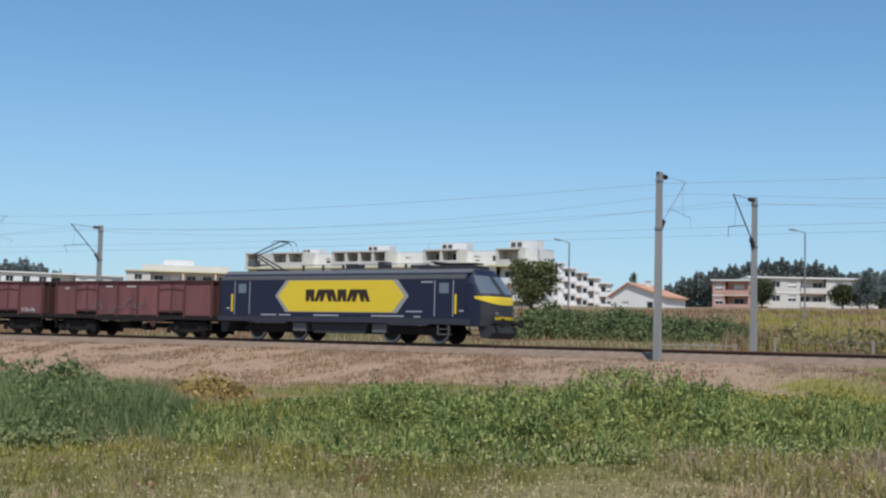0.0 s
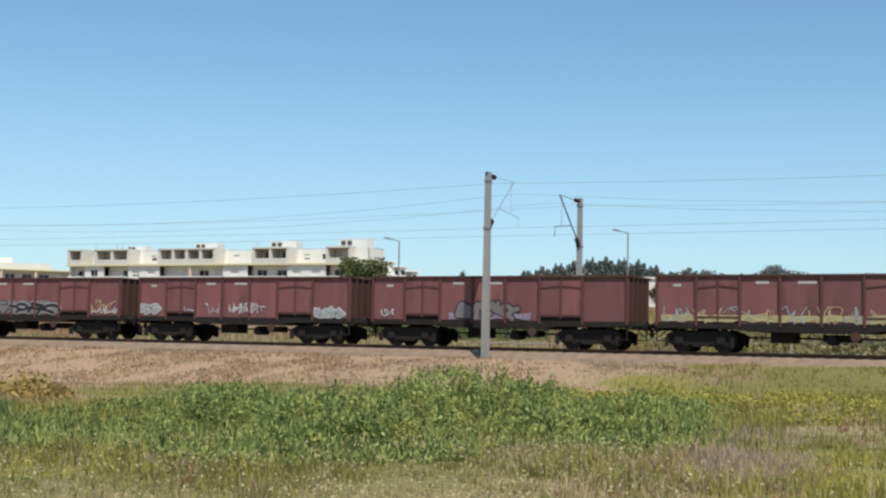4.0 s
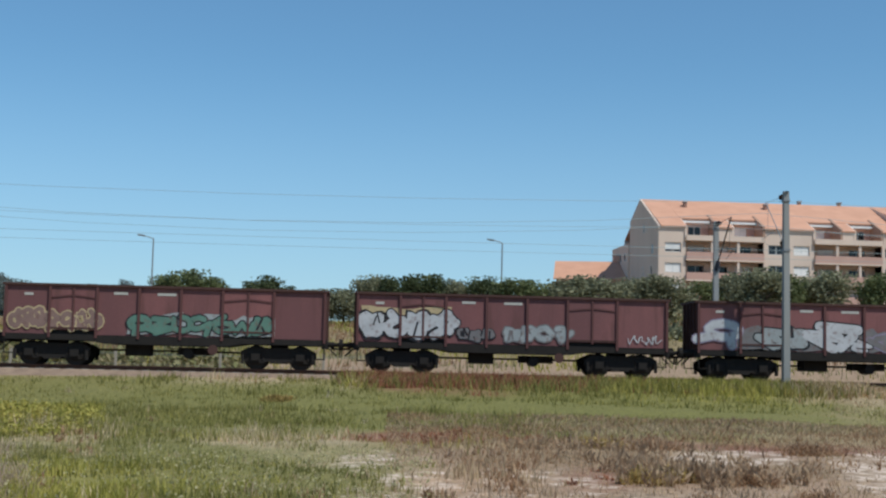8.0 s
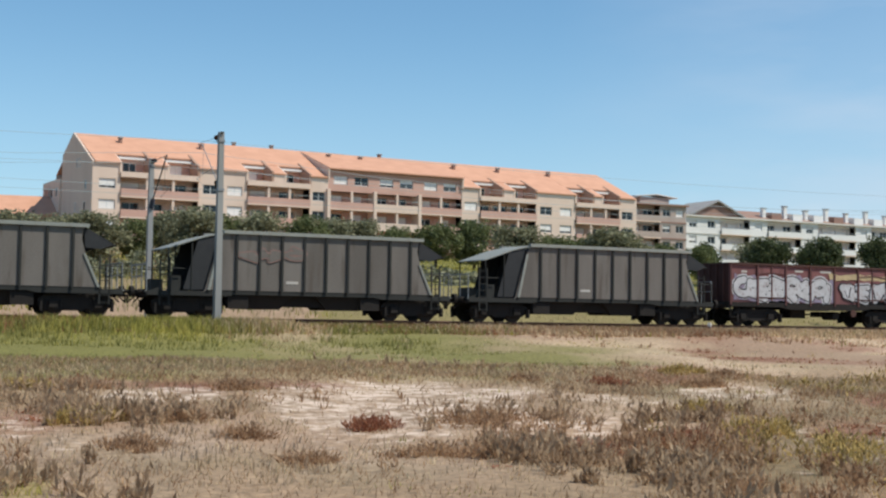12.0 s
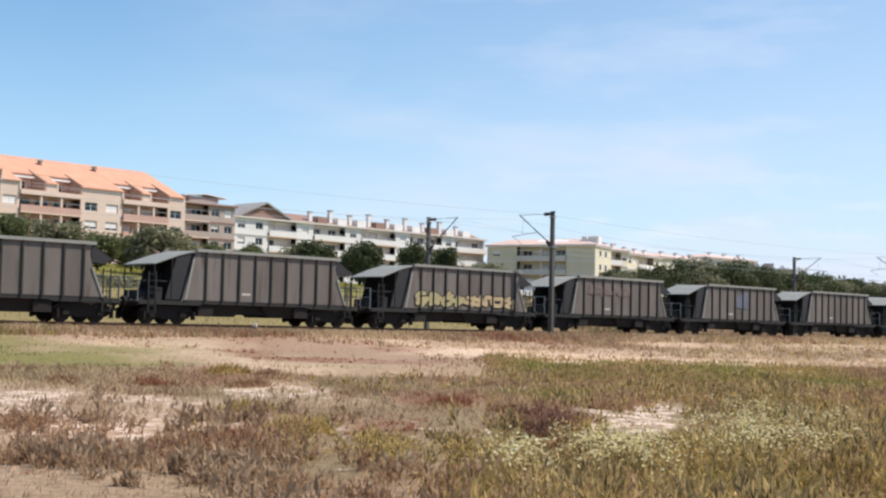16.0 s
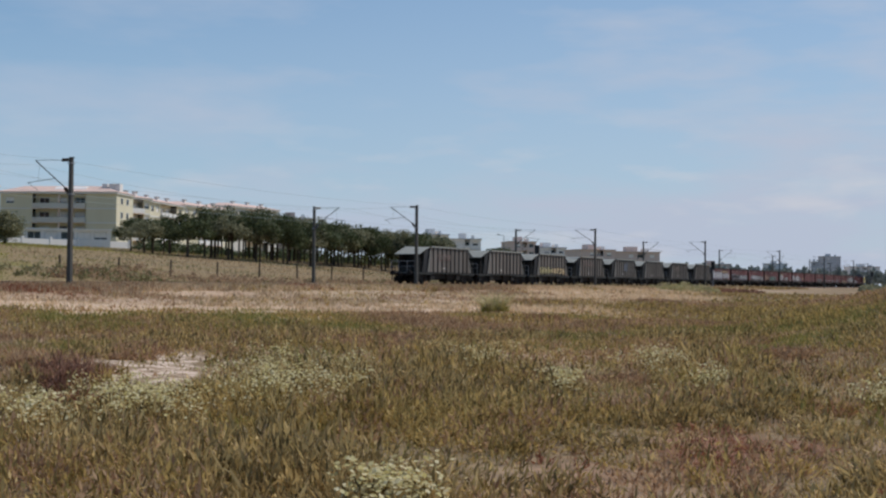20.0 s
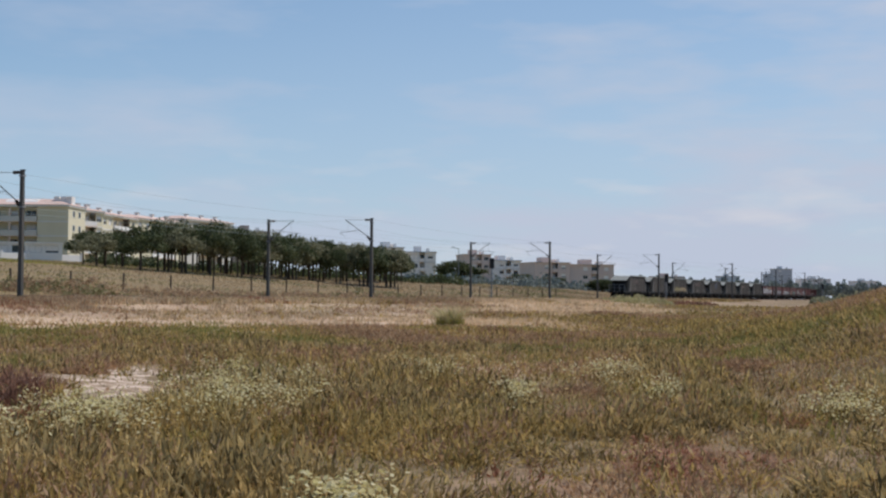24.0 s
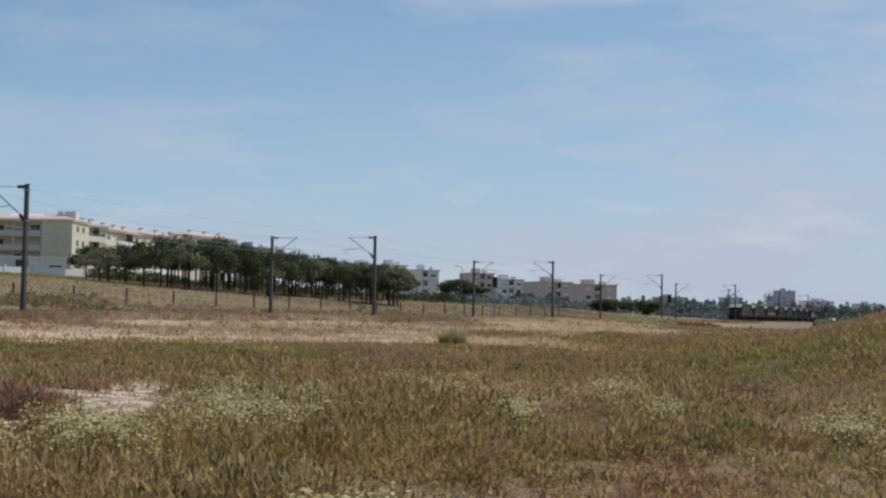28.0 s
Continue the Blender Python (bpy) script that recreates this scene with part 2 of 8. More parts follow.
def boxes(*sizes):
    bm = bmesh.new()
    for s in sizes:
        box(bm, *s)
    return bm


def slab(points, y0, y1, bm=None):
    """A shape drawn in x and z, thick from y0 to y1."""
    bm = bm or bmesh.new()
    a = [bm.verts.new((x, y0, z)) for x, z in points]
    b = [bm.verts.new((x, y1, z)) for x, z in points]
    bm.faces.new(a)
    bm.faces.new(b[::-1])
    for i in range(len(a)):
        j = (i + 1) % len(a)
        bm.faces.new((a[j], a[i], b[i], b[j]))
    bmesh.ops.recalc_face_normals(bm, faces=bm.faces)
    return bm


def loft(rings, bm=None, caps=True):
    """A skin over rings of points that have the same count."""
    bm = bm or bmesh.new()
    vs = [[bm.verts.new(p) for p in r] for r in rings]
    n = len(vs[0])
    for a, b in zip(vs, vs[1:]):
        for i in range(n):
            j = (i + 1) % n
            bm.faces.new((a[i], a[j], b[j], b[i]))
    if caps:
        bm.faces.new(vs[0][::-1])
        bm.faces.new(vs[-1])
    return bm


def rod(p, q, r, sides=6, bm=None, r2=None):
    p, q = Vector(p), Vector(q)
    turn = (q - p).to_track_quat("Z", "Y")
    r2 = r if r2 is None else r2
    ring = lambda c, k: [c + turn @ Vector((k * math.cos(2 * math.pi * i / sides), k * math.sin(2 * math.pi * i / sides), 0)) for i in range(sides)]
    return loft([ring(p, r), ring(q, r2)], bm)


def empty(name, label, category, group="", kind=""):
    return tagged(new(name), label, category, group, kind)


def mesh_of(name, verts, faces_flat, sides, mat):
    """A large mesh from arrays: all faces have the same number of corners."""
    me = bpy.data.meshes.new(name)
    n = len(faces_flat) // sides
    me.vertices.add(len(verts))
    me.vertices.foreach_set("co", np.asarray(verts, np.float32).ravel())
    me.loops.add(len(faces_flat))
    me.loops.foreach_set("vertex_index", np.asarray(faces_flat, np.int32))
    me.polygons.add(n)
    me.polygons.foreach_set("loop_start", np.arange(n, dtype=np.int32) * sides)
    me.update()
    me.validate()
    for m in mat if isinstance(mat, (list, tuple)) else [mat]:
        me.materials.append(M[m] if isinstance(m, str) else m)
    return me


def spot(bearing, distance, z=0.0):
    b = radians(bearing)
    return Vector((-math.sin(b) * distance, math.cos(b) * distance, z))


# ---- the line of the track ----
TS = np.arange(-420.0, 1000.0, 1.0)
TK = np.interp(TS, (-150, 0, 100, 200, 280, 360, 450, 540, 660, 760), (-0.1638, -0.1348, -0.0322, 0.0081, -0.0423, 0.0256, 0.1128, 0.111, 0.08, 0.0)) / 100
TK[TS < -150] = 0.0
TH = np.cumsum(TK)
TH = TH - np.interp(0, TS, TH) - 0.5937
TX, TY = np.cumsum(np.cos(TH)), np.cumsum(np.sin(TH))
TX, TY = TX - np.interp(0, TS, TX), TY - np.interp(0, TS, TY) + 67.475


def line(s, off=0.0):
    """The place and heading at s metres along the near track, off metres to its far side."""
    x, y, h = np.interp(s, TS, TX), np.interp(s, TS, TY), np.interp(s, TS, TH)
    return x - np.sin(h) * off, y + np.cos(h) * off, h


def along(x, y):
    """Metres along and off the near track of plan points (arrays)."""
    x, y = np.atleast_1d(np.asarray(x, float)), np.atleast_1d(np.asarray(y, float))
    s, o = np.empty_like(x), np.empty_like(x)
    px, py, ph, ps = TX[::4], TY[::4], TH[::4], TS[::4]
    for i in range(0, len(x), 4000):
        k = slice(i, i + 4000)
        d = (x[k, None] - px) ** 2 + (y[k, None] - py) ** 2
        j = d.argmin(1)
        dx, dy = x[k] - px[j], y[k] - py[j]
        s[k] = ps[j] + dx * np.cos(ph[j]) + dy * np.sin(ph[j])
        o[k] = -dx * np.sin(ph[j]) + dy * np.cos(ph[j])
    return s, o


# ---- ground ----
def swell(x, y):
    return (np.sin(x * 0.31 + 1.3 * np.sin(y * 0.17)) + np.sin(y * 0.37 + 0.9 * np.sin(x * 0.23) + 2.0) + 0.6 * np.sin(x * 0.9 + y * 0.7) + 0.5 * np.sin(y * 1.3 - x * 0.5 + 1)) / 3.1


FAR_O = (7, 17, 37, 72, 122, 200, 300, 800, 4000)
FAR_S = (20, 90, 230, 500)
FAR_Z = ((-0.55, -0.45, 0.7, 3.6, 5.6, 8.2, 11, 14, 16), (-0.55, 1.0, 3.9, 5.6, 9.5, 11, 12, 14, 16),
         (-0.5, 0.3, 2.4, 4.6, 6.5, 8, 9, 12, 15), (-0.5, -0.2, 0.6, 3.0, 6, 8, 9, 10, 12))
NEAR_O = (-90, -60, -40, -22, -12, -6, -3)
NEAR_S = (-10, 18, 45, 110)
NEAR_Z = ((-1.6, -1.65, -1.75, -1.9, -2.1, -0.95, -0.5), (-1.5, -1.55, -1.6, -1.65, -1.5, -0.75, -0.5),
          (-1.5, -1.5, -1.35, -1.12, -0.85, -0.42, -0.3), (-1.5, -1.45, -1.3, -1.08, -0.82, -0.42, -0.3))


def blend(s, o, ss, oo, zz):
    rows = np.array([np.interp(o, oo, z) for z in zz])
    k = np.clip(np.interp(s, ss, np.arange(len(ss))), 0, len(ss) - 1.001)
    i = k.astype(int)
    w = k - i
    w = w * w * (3 - 2 * w)
    c = np.arange(len(o))
    return rows[i, c] * (1 - w) + rows[i + 1, c] * w


def step(v, a, b):
    k = np.clip((v - a) / (b - a), 0, 1)
    return k * k * (3 - 2 * k)


def ground_z(x, y):
    x, y = np.atleast_1d(np.asarray(x, float)), np.atleast_1d(np.asarray(y, float))
    s, o = along(x, y)
    near, far = blend(s, o, NEAR_S, NEAR_O, NEAR_Z), blend(s, o, FAR_S, FAR_O, FAR_Z)
    z = np.where(o < 2, near, far)
    r, b = np.hypot(x, y), np.degrees(np.arctan2(-x, y))
    z = z + swell(x, y) * 0.13 * step(np.abs(o - 2), 6, 12)
    dune = step(-b, 116, 134) * step(r, 16, 55) * (1 - step(r, 75, 110)) * step(-o, 6, 16)
    return z + dune * 3.6 * (np.abs(b) < 175)


def lattice(i, j, seed):
    v = np.sin(i * 127.1 + j * 311.7 + seed * 74.7) * 43758.5453
    return v - np.floor(v)


def mottle(x, y, size, seed=0):
    """Uneven patches between 0 and 1, in three octaves."""
    out = 0
    for k, w in ((1, 0.55), (2.1, 0.28), (4.3, 0.17)):
        u, v = x * k / size + seed * 3.1, y * k / size - seed * 1.7
        i, j = np.floor(u), np.floor(v)
        f, g = u - i, v - j
        f, g = f * f * (3 - 2 * f), g * g * (3 - 2 * g)
        a = lattice(i, j, seed) * (1 - f) + lattice(i + 1, j, seed) * f
        b = lattice(i, j + 1, seed) * (1 - f) + lattice(i + 1, j + 1, seed) * f
        out = out + w * (a * (1 - g) + b * g)
    return out


# what grows where: shares near, at middle distance and towards the track, over seven bearings to the right
SIDE = (-21, 10, 28, 46, 66, 90, 120)
GROWTH = {}
GROWTH["dry"] = ((0.8, 0.6, 0.4, 0.45, 0.4, 0.15, 0.08), (0.3, 0.3, 0.35, 0.2, 0.4, 0.5, 0.2), (0.6, 0.6, 0.5, 0.3, 0.6, 0.5, 0.3))
GROWTH["pale"] = ((0.2, 0.3, 0.3, 0.2, 0.2, 0.1, 0.08), (0.05, 0.1, 0.25, 0.05, 0.25, 0.5, 0.15), (0.1, 0.1, 0.15, 0.1, 0.35, 0.55, 0.2))
GROWTH["green"] = ((0.65, 0.65, 0.45, 0.05, 0.06, 0.10, 0.1), (0.8, 0.8, 0.6, 0.8, 0.45, 0.08, 0.14), (0.1, 0.1, 0.4, 0.7, 0.25, 0.06, 0.15))
GROWTH["lime"] = ((0.1, 0.15, 0.4, 0.06, 0.04, 0.08, 0.1), (0.3, 0.3, 0.35, 0.4, 0.25, 0.05, 0.12), (0.0, 0.0, 0.1, 0.25, 0.1, 0.02, 0.05))
GROWTH["scrub"] = ((0.0, 0.0, 0.05, 0.22, 0.35, 0.65, 0.7), (0.0, 0.0, 0.05, 0.06, 0.15, 0.35, 0.6), (0.0, 0.0, 0.0, 0.05, 0.1, 0.15, 0.6))
GROWTH["brown"] = ((0.05, 0.05, 0.1, 0.45, 0.45, 0.42, 0.42), (0.05, 0.05, 0.1, 0.1, 0.25, 0.45, 0.42), (0.1, 0.1, 0.1, 0.15, 0.25, 0.42, 0.45))
GROWTH["red"] = ((0.0, 0.0, 0.0, 0.03, 0.03, 0.06, 0.1), (0.0, 0.0, 0.02, 0.03, 0.08, 0.06, 0.05), (0.0, 0.0, 0.0, 0.05, 0.08, 0.05, 0.0))
GROWTH["grey"] = ((0.1, 0.1, 0.1, 0.25, 0.2, 0.08, 0.06), (0.1, 0.1, 0.05, 0.0, 0.05, 0.05, 0.05), (0.0, 0.0, 0.0, 0.0, 0.0, 0.0, 0.0))
GROWTH["sand"] = ((0.0, 0.0, 0.0, 0.33, 0.36, 0.14, 0.05), (0.0, 0.0, 0.0, 0.0, 0.06, 0.06, 0.0), (0.0, 0.0, 0.0, 0.0, 0.05, 0.04, 0.0))
KINDS = ("dry", "pale", "green", "lime", "scrub", "brown", "red", "grey")
# patches that stand out: bearing to the right, distance, half width in degrees, half depth (log), weight
PATCHES = {}
PATCHES["green"] = ((65.0, 41.0, 8.0, 0.22, 1.7), (47.0, 38.5, 17.0, 0.25, 3.2), (24.0, 34.0, 9.0, 0.45, 1.4), (33.0, 18.0, 5.5, 0.6, 3.2), (30.5, 12.0, 3.5, 0.25, 0.9), (14.9, 31.9, 4.6, 0.42, 1.2), (12.0, 29.7, 4.1, 0.4, 1.0), (28.9, 44.1, 6.1, 0.18, 0.8), (5.0, 15.9, 4.6, 0.19, 0.7), (50.5, 45.8, 5.7, 0.36, 1.2), (62.4, 46.3, 8.5, 0.25, 0.6), (105.0, 42.4, 5.9, 0.33, 0.8), (111.4, 19.9, 3.6, 0.19, 0.6), (117.4, 99.9, 2.8, 0.34, 0.4))
PATCHES["lime"] = ((16.0, 40.9, 2.7, 0.24, 0.8), (14.4, 47.0, 3.9, 0.15, 0.9), (27.8, 19.6, 5.2, 0.35, 1.3), (49.8, 50.0, 5.5, 0.22, 1.7), (47.0, 12.5, 1.3, 0.08, 1.0), (111.4, 31.0, 1.3, 0.3, 0.6), (116.2, 22.6, 1.7, 0.09, 0.8), (100.7, 22.3, 1.5, 0.15, 0.6))
PATCHES["pale"] = ((112.5, 125.0, 4.0, 0.3, 1.6), (34.7, 23.5, 2.5, 0.2, 0.35), (31.3, 31.5, 4.6, 0.19, 0.45), (23.2, 29.8, 3.1, 0.21, 0.9), (101.0, 58.0, 15.0, 0.24, 1.7), (92.5, 52.0, 5.0, 0.15, 1.3), (110.2, 85.4, 5.4, 0.35, 0.9))
PATCHES["grey"] = ((20.5, 19.0, 2.4, 0.29, 2.0), (53.6, 17.2, 2.8, 0.15, 0.7))
PATCHES["brown"] = ((96.0, 34.0, 10.0, 0.22, 1.6), (82.0, 50.0, 6.0, 0.12, 1.2), (107.0, 34.0, 7.0, 0.16, 1.2), (118.0, 66.0, 5.0, 0.3, 1.4), (112.0, 92.0, 8.0, 0.05, 1.4), (89.0, 66.0, 5.0, 0.05, 1.6), (98.5, 78.0, 3.0, 0.05, 1.6), (94.0, 72.0, 4.0, 0.03, 1.2), (104.0, 88.0, 4.0, 0.04, 1.2), (19.2, 49.8, 2.4, 0.06, 1.2), (24.9, 24.1, 1.1, 0.17, 1.2), (79.0, 56.1, 2.3, 0.09, 1.0), (117.4, 53.8, 4.7, 0.15, 0.8), (88.9, 28.5, 2.2, 0.29, 0.8), (76.9, 17.7, 3.7, 0.25, 0.6), (69.8, 58.7, 6.1, 0.11, 0.8))
PATCHES["scrub"] = ((97.0, 35.0, 10.0, 0.2, 1.3), (119.0, 60.0, 7.0, 0.55, 2.0), (112.0, 40.0, 6.0, 0.3, 1.2), (81.1, 31.9, 2.2, 0.21, 1.0), (78.1, 16.0, 4.6, 0.21, 0.8), (82.1, 31.5, 3.5, 0.14, 0.8), (104.1, 44.8, 12.1, 0.06, 0.6))
PATCHES["red"] = ((78.0, 60.0, 5.0, 0.06, 1.6), (80.0, 46.0, 4.0, 0.05, 1.3), (89.5, 74.0, 5.0, 0.05, 1.8), (96.5, 80.0, 3.0, 0.03, 1.3), (84.0, 26.0, 2.0, 0.08, 1.4), (100.8, 15.5, 1.0, 0.1, 1.2), (50.0, 26.0, 9.0, 0.04, 1.4), (40.0, 27.0, 4.0, 0.06, 1.2), (37.0, 56.0, 5.0, 0.05, 1.2), (66.0, 55.0, 5.0, 0.05, 0.7), (54.0, 26.0, 2.1, 0.08, 0.9), (74.4, 33.7, 1.4, 0.1, 1.2), (76.9, 57.0, 1.1, 0.07, 1.0), (46.9, 18.5, 1.6, 0.11, 1.2), (82.2, 19.6, 1.2, 0.07, 1.6), (43.0, 51.5, 5.5, 0.14, 4.2), (75.7, 55.0, 1.5, 0.12, 1.1), (81.0, 19.2, 1.1, 0.08, 1.8), (103.8, 21.2, 2.1, 0.15, 0.5), (116.0, 12.4, 2.6, 0.16, 2.2), (119.9, 13.2, 1.4, 0.07, 1.4), (110.5, 10.5, 2.2, 0.1, 1.2))
PATCHES["sand"] = ((62.5, 21.9, 4.9, 0.21, 0.35), (69.3, 17.6, 2.2, 0.1, 0.6), (69.8, 12.8, 1.1, 0.1, 0.9), (52.4, 23.7, 2.6, 0.11, 0.45), (80.8, 14.2, 1.8, 0.08, 0.5), (91.3, 22.4, 2.7, 0.12, 0.9), (110.3, 24.6, 1.0, 0.05, 0.7), (77.3, 28.0, 2.5, 0.11, 0.5), (90.8, 21.1, 1.5, 0.07, 0.9), (93.3, 25.3, 1.5, 0.07, 0.8), (121.5, 11.8, 1.8, 0.05, 0.5), (36.8, 24.4, 1.3, 0.27, 0.2))
LITTER = np.array([(0.385, 0.25, 0.158), (0.60, 0.44, 0.31), (0.17, 0.155, 0.042), (0.24, 0.21, 0.055), (0.155, 0.115, 0.052), (0.285, 0.185, 0.12), (0.22, 0.092, 0.056), (0.38, 0.275, 0.20)])


def growth(x, y):
    """Shares of each kind of plant (columns in the order of KINDS) and of bare sand."""
    s, o = along(x, y)
    r, b = np.hypot(x, y), -np.degrees(np.arctan2(-x, y))
    edge = np.interp(b, (31, 36, 40, 46, 53, 60, 70, 85), (15, 22, 23.5, 25, 26, 27.5, 29, 24)) * (0.93 + 0.14 * mottle(x, y, 5, 3))
    near_b = np.interp(b, (-180, 28, 33, 37, 46, 180), (-180, 28, 29, 45, 46, 180))
    mid, far = step(np.log(r / edge), -0.05, 0.08), step(r, 44, 62)
    out = []
    for k in KINDS + ("sand",):
        near_w, mid_w, far_w = (np.interp(near_b if i == 0 else b, SIDE, row) for i, row in enumerate(GROWTH[k]))
        w = (near_w * (1 - mid) + mid_w * mid) * (1 - far) + far_w * far
        for pb, pr, db, dr, amount in PATCHES.get(k, ()):
            wob = 0.55 * (mottle(x, y, 3.0 + pr * 0.05, len(out)) - 0.5)
            d = ((b - pb) / db) ** 2 + (np.log(np.maximum(r, 1) / pr) / dr) ** 2
            w = w + amount * (1 - step(d * (1 + 2 * wob) + wob, 0.35, 1.7))
        w = w * (0.25 + 1.5 * step(mottle(x, y, 2.6 + 0.06 * np.minimum(r, 120), 11 + len(out)), 0.3, 0.72))
        out.append(w)
    sand = out.pop()
    ragged = 8 * (mottle(x, y, 4, 31) - 0.5)
    bank = (o + ragged > -13.5) & (o < -2) & (b + ragged * 0.9 < 16)
    sand = np.where(bank, 0.06, np.where(o < -2, sand, 0.15))
    w = np.stack(out, -1)
    w[bank] = w[bank] * 0.2 + (0.75, 0.16, 0, 0, 0, 0.5, 0.03, 0.3)
    beyond = o > 2
    w[beyond] = w[beyond] * 0 + (0.35, 0.12, 0.38, 0.1, 0.35, 0.2, 0, 0)
    sill = beyond & (o < 17) & (b < 14)
    w[sill] = (0.9, 0.45, 0, 0, 0, 0.3, 0, 0.1)
    foot = beyond & (o < 27) & (b > 30) & (b < 86)
    right = beyond & (b > 84)
    w[right] = (0.4, 0.05, 0.42, 0.12, 0.5, 0.4, 0, 0.05)
    w[right & (o + 3 * ragged > 42)] = (0.5, 0.1, 0.75, 0.4, 0.2, 0.1, 0, 0)
    bright = (o > 13) & (b + ragged > 60) & (b + ragged < 86)
    w[bright] = (0.15, 0.05, 1.0, 0.5, 0, 0, 0, 0)
    w[foot] = (0.6, 0.05, 0.12, 0, 0.35, 0.45, 0, 0.4)
    w[foot & (b + ragged > 60)] = (0.3, 0.05, 0.65, 0.25, 0.35, 0.2, 0, 0.05)
    w = w ** 1.7
    w = w / np.maximum(w.sum(-1, keepdims=True), 0.02)
    return w, np.clip(sand, 0, 0.54) * np.where(b > 40, 0.35 + 0.65 * step(r, 12, 19), 1.0), bank


bear = np.radians(np.concatenate([np.arange(-128, 20, 0.55), np.arange(20, 232, 5.0)]))
reach = np.concatenate([[0.002, 1.5, 3, 6, 8], np.arange(10, 86, 0.7), np.arange(86, 330, 4), 330 * 1.115 ** np.arange(0, 25)])
gx, gy = -np.sin(bear)[:, None] * reach, np.cos(bear)[:, None] * reach - 0.6
na, nr = gx.shape
gz = ground_z(gx.ravel(), gy.ravel())
i, j = np.meshgrid(np.arange(na), np.arange(nr - 1), indexing="ij")
k = (i + 1) % na
quads = np.stack([i * nr + j, i * nr + j + 1, k * nr + j + 1, k * nr + j], -1).reshape(-1, 4)[:, ::-1]

soil = material("soil", (0.42, 0.315, 0.205), (0.30, 0.215, 0.14), 0.95, 0, 0.5, 5, 1.0, 0.6)
n_, l_ = soil.node_tree.nodes, soil.node_tree.links
at = n_.new("ShaderNodeAttribute")
at.attribute_name = "litter"
tco = n_.new("ShaderNodeTexCoord")
speck = n_.new("ShaderNodeTexNoise")
speck.inputs["Scale"].default_value, speck.inputs["Detail"].default_value, speck.inputs["Roughness"].default_value = 2.2, 8.0, 0.75
crumb = n_.new("ShaderNodeTexNoise")
crumb.inputs["Scale"].default_value, crumb.inputs["Detail"].default_value, crumb.inputs["Roughness"].default_value = 7.0, 7.0, 0.75
for t_ in (speck, crumb):
    l_.new(tco.outputs["Object"], t_.inputs["Vector"])
# litter, lighter and darker from crumb to crumb
vary = n_.new("ShaderNodeMapRange")
vary.inputs[1].default_value, vary.inputs[2].default_value, vary.inputs[3].default_value, vary.inputs[4].default_value = 0.32, 0.68, 0.5, 1.5
l_.new(crumb.outputs["Fac"], vary.inputs[0])
tone = n_.new("ShaderNodeMix")
tone.data_type, tone.blend_type = "RGBA", "MULTIPLY"
tone.inputs[0].default_value = 1.0
l_.new(at.outputs["Color"], tone.inputs[6])
l_.new(vary.outputs[0], tone.inputs[7])
# bare pale sand in ragged patches
edge_ = n_.new("ShaderNodeMath")
edge_.operation = "MULTIPLY_ADD"
edge_.inputs[1].default_value = 2.0
l_.new(speck.outputs["Fac"], edge_.inputs[0])
l_.new(at.outputs["Alpha"], edge_.inputs[2])
cut_ = n_.new("ShaderNodeMapRange")
cut_.inputs[1].default_value, cut_.inputs[2].default_value = 1.44, 1.68
l_.new(edge_.outputs[0], cut_.inputs[0])
bare_ = n_.new("ShaderNodeMix")
bare_.data_type = "RGBA"
bare_.inputs[6].default_value, bare_.inputs[7].default_value = (0.50, 0.34, 0.25, 1), (0.76, 0.64, 0.53, 1)
l_.new(crumb.outputs["Fac"], bare_.inputs[0])
lay = n_.new("ShaderNodeMix")
lay.data_type = "RGBA"
l_.new(cut_.outputs[0], lay.inputs[0])
l_.new(tone.outputs[2], lay.inputs[6])
l_.new(bare_.outputs[2], lay.inputs[7])
l_.new(lay.outputs[2], n_["Principled BSDF"].inputs["Base Color"])
gmesh = mesh_of("ground", np.stack([gx.ravel(), gy.ravel(), gz], -1), quads.ravel(), 4, soil)
share, sandy, _ = growth(gx.ravel(), gy.ravel())
att = gmesh.color_attributes.new("litter", "FLOAT_COLOR", "POINT")
att.data.foreach_set("color", np.concatenate([share @ LITTER, sandy[:, None]], 1).astype(np.float32).ravel())
gmesh.polygons.foreach_set("use_smooth", np.ones(len(gmesh.polygons), bool))
ground = tagged(new("ground", gmesh), "dry coastal field of sand, straw and scrub rising behind the railway", "ground", kind="structure")


# ---- track ----
def ribbon(name, profile, s0, s1, gap, mat, parent):
    """A long body with the given profile of (off, z) along the line."""
    ss = np.arange(s0, s1 + 0.1, gap)
    v = [(*line(s, o)[:2], z) for s in ss for o, z in profile]
    p = len(profile)
    f = [[(a + 1) * p + b, (a + 1) * p + (b + 1) % p, a * p + (b + 1) % p, a * p + b] for a in range(len(ss) - 1) for b in range(p)]
    ob = new(name, mesh_of(name, v, np.ravel(f), 4, mat))
    ob.parent = parent
    return ob


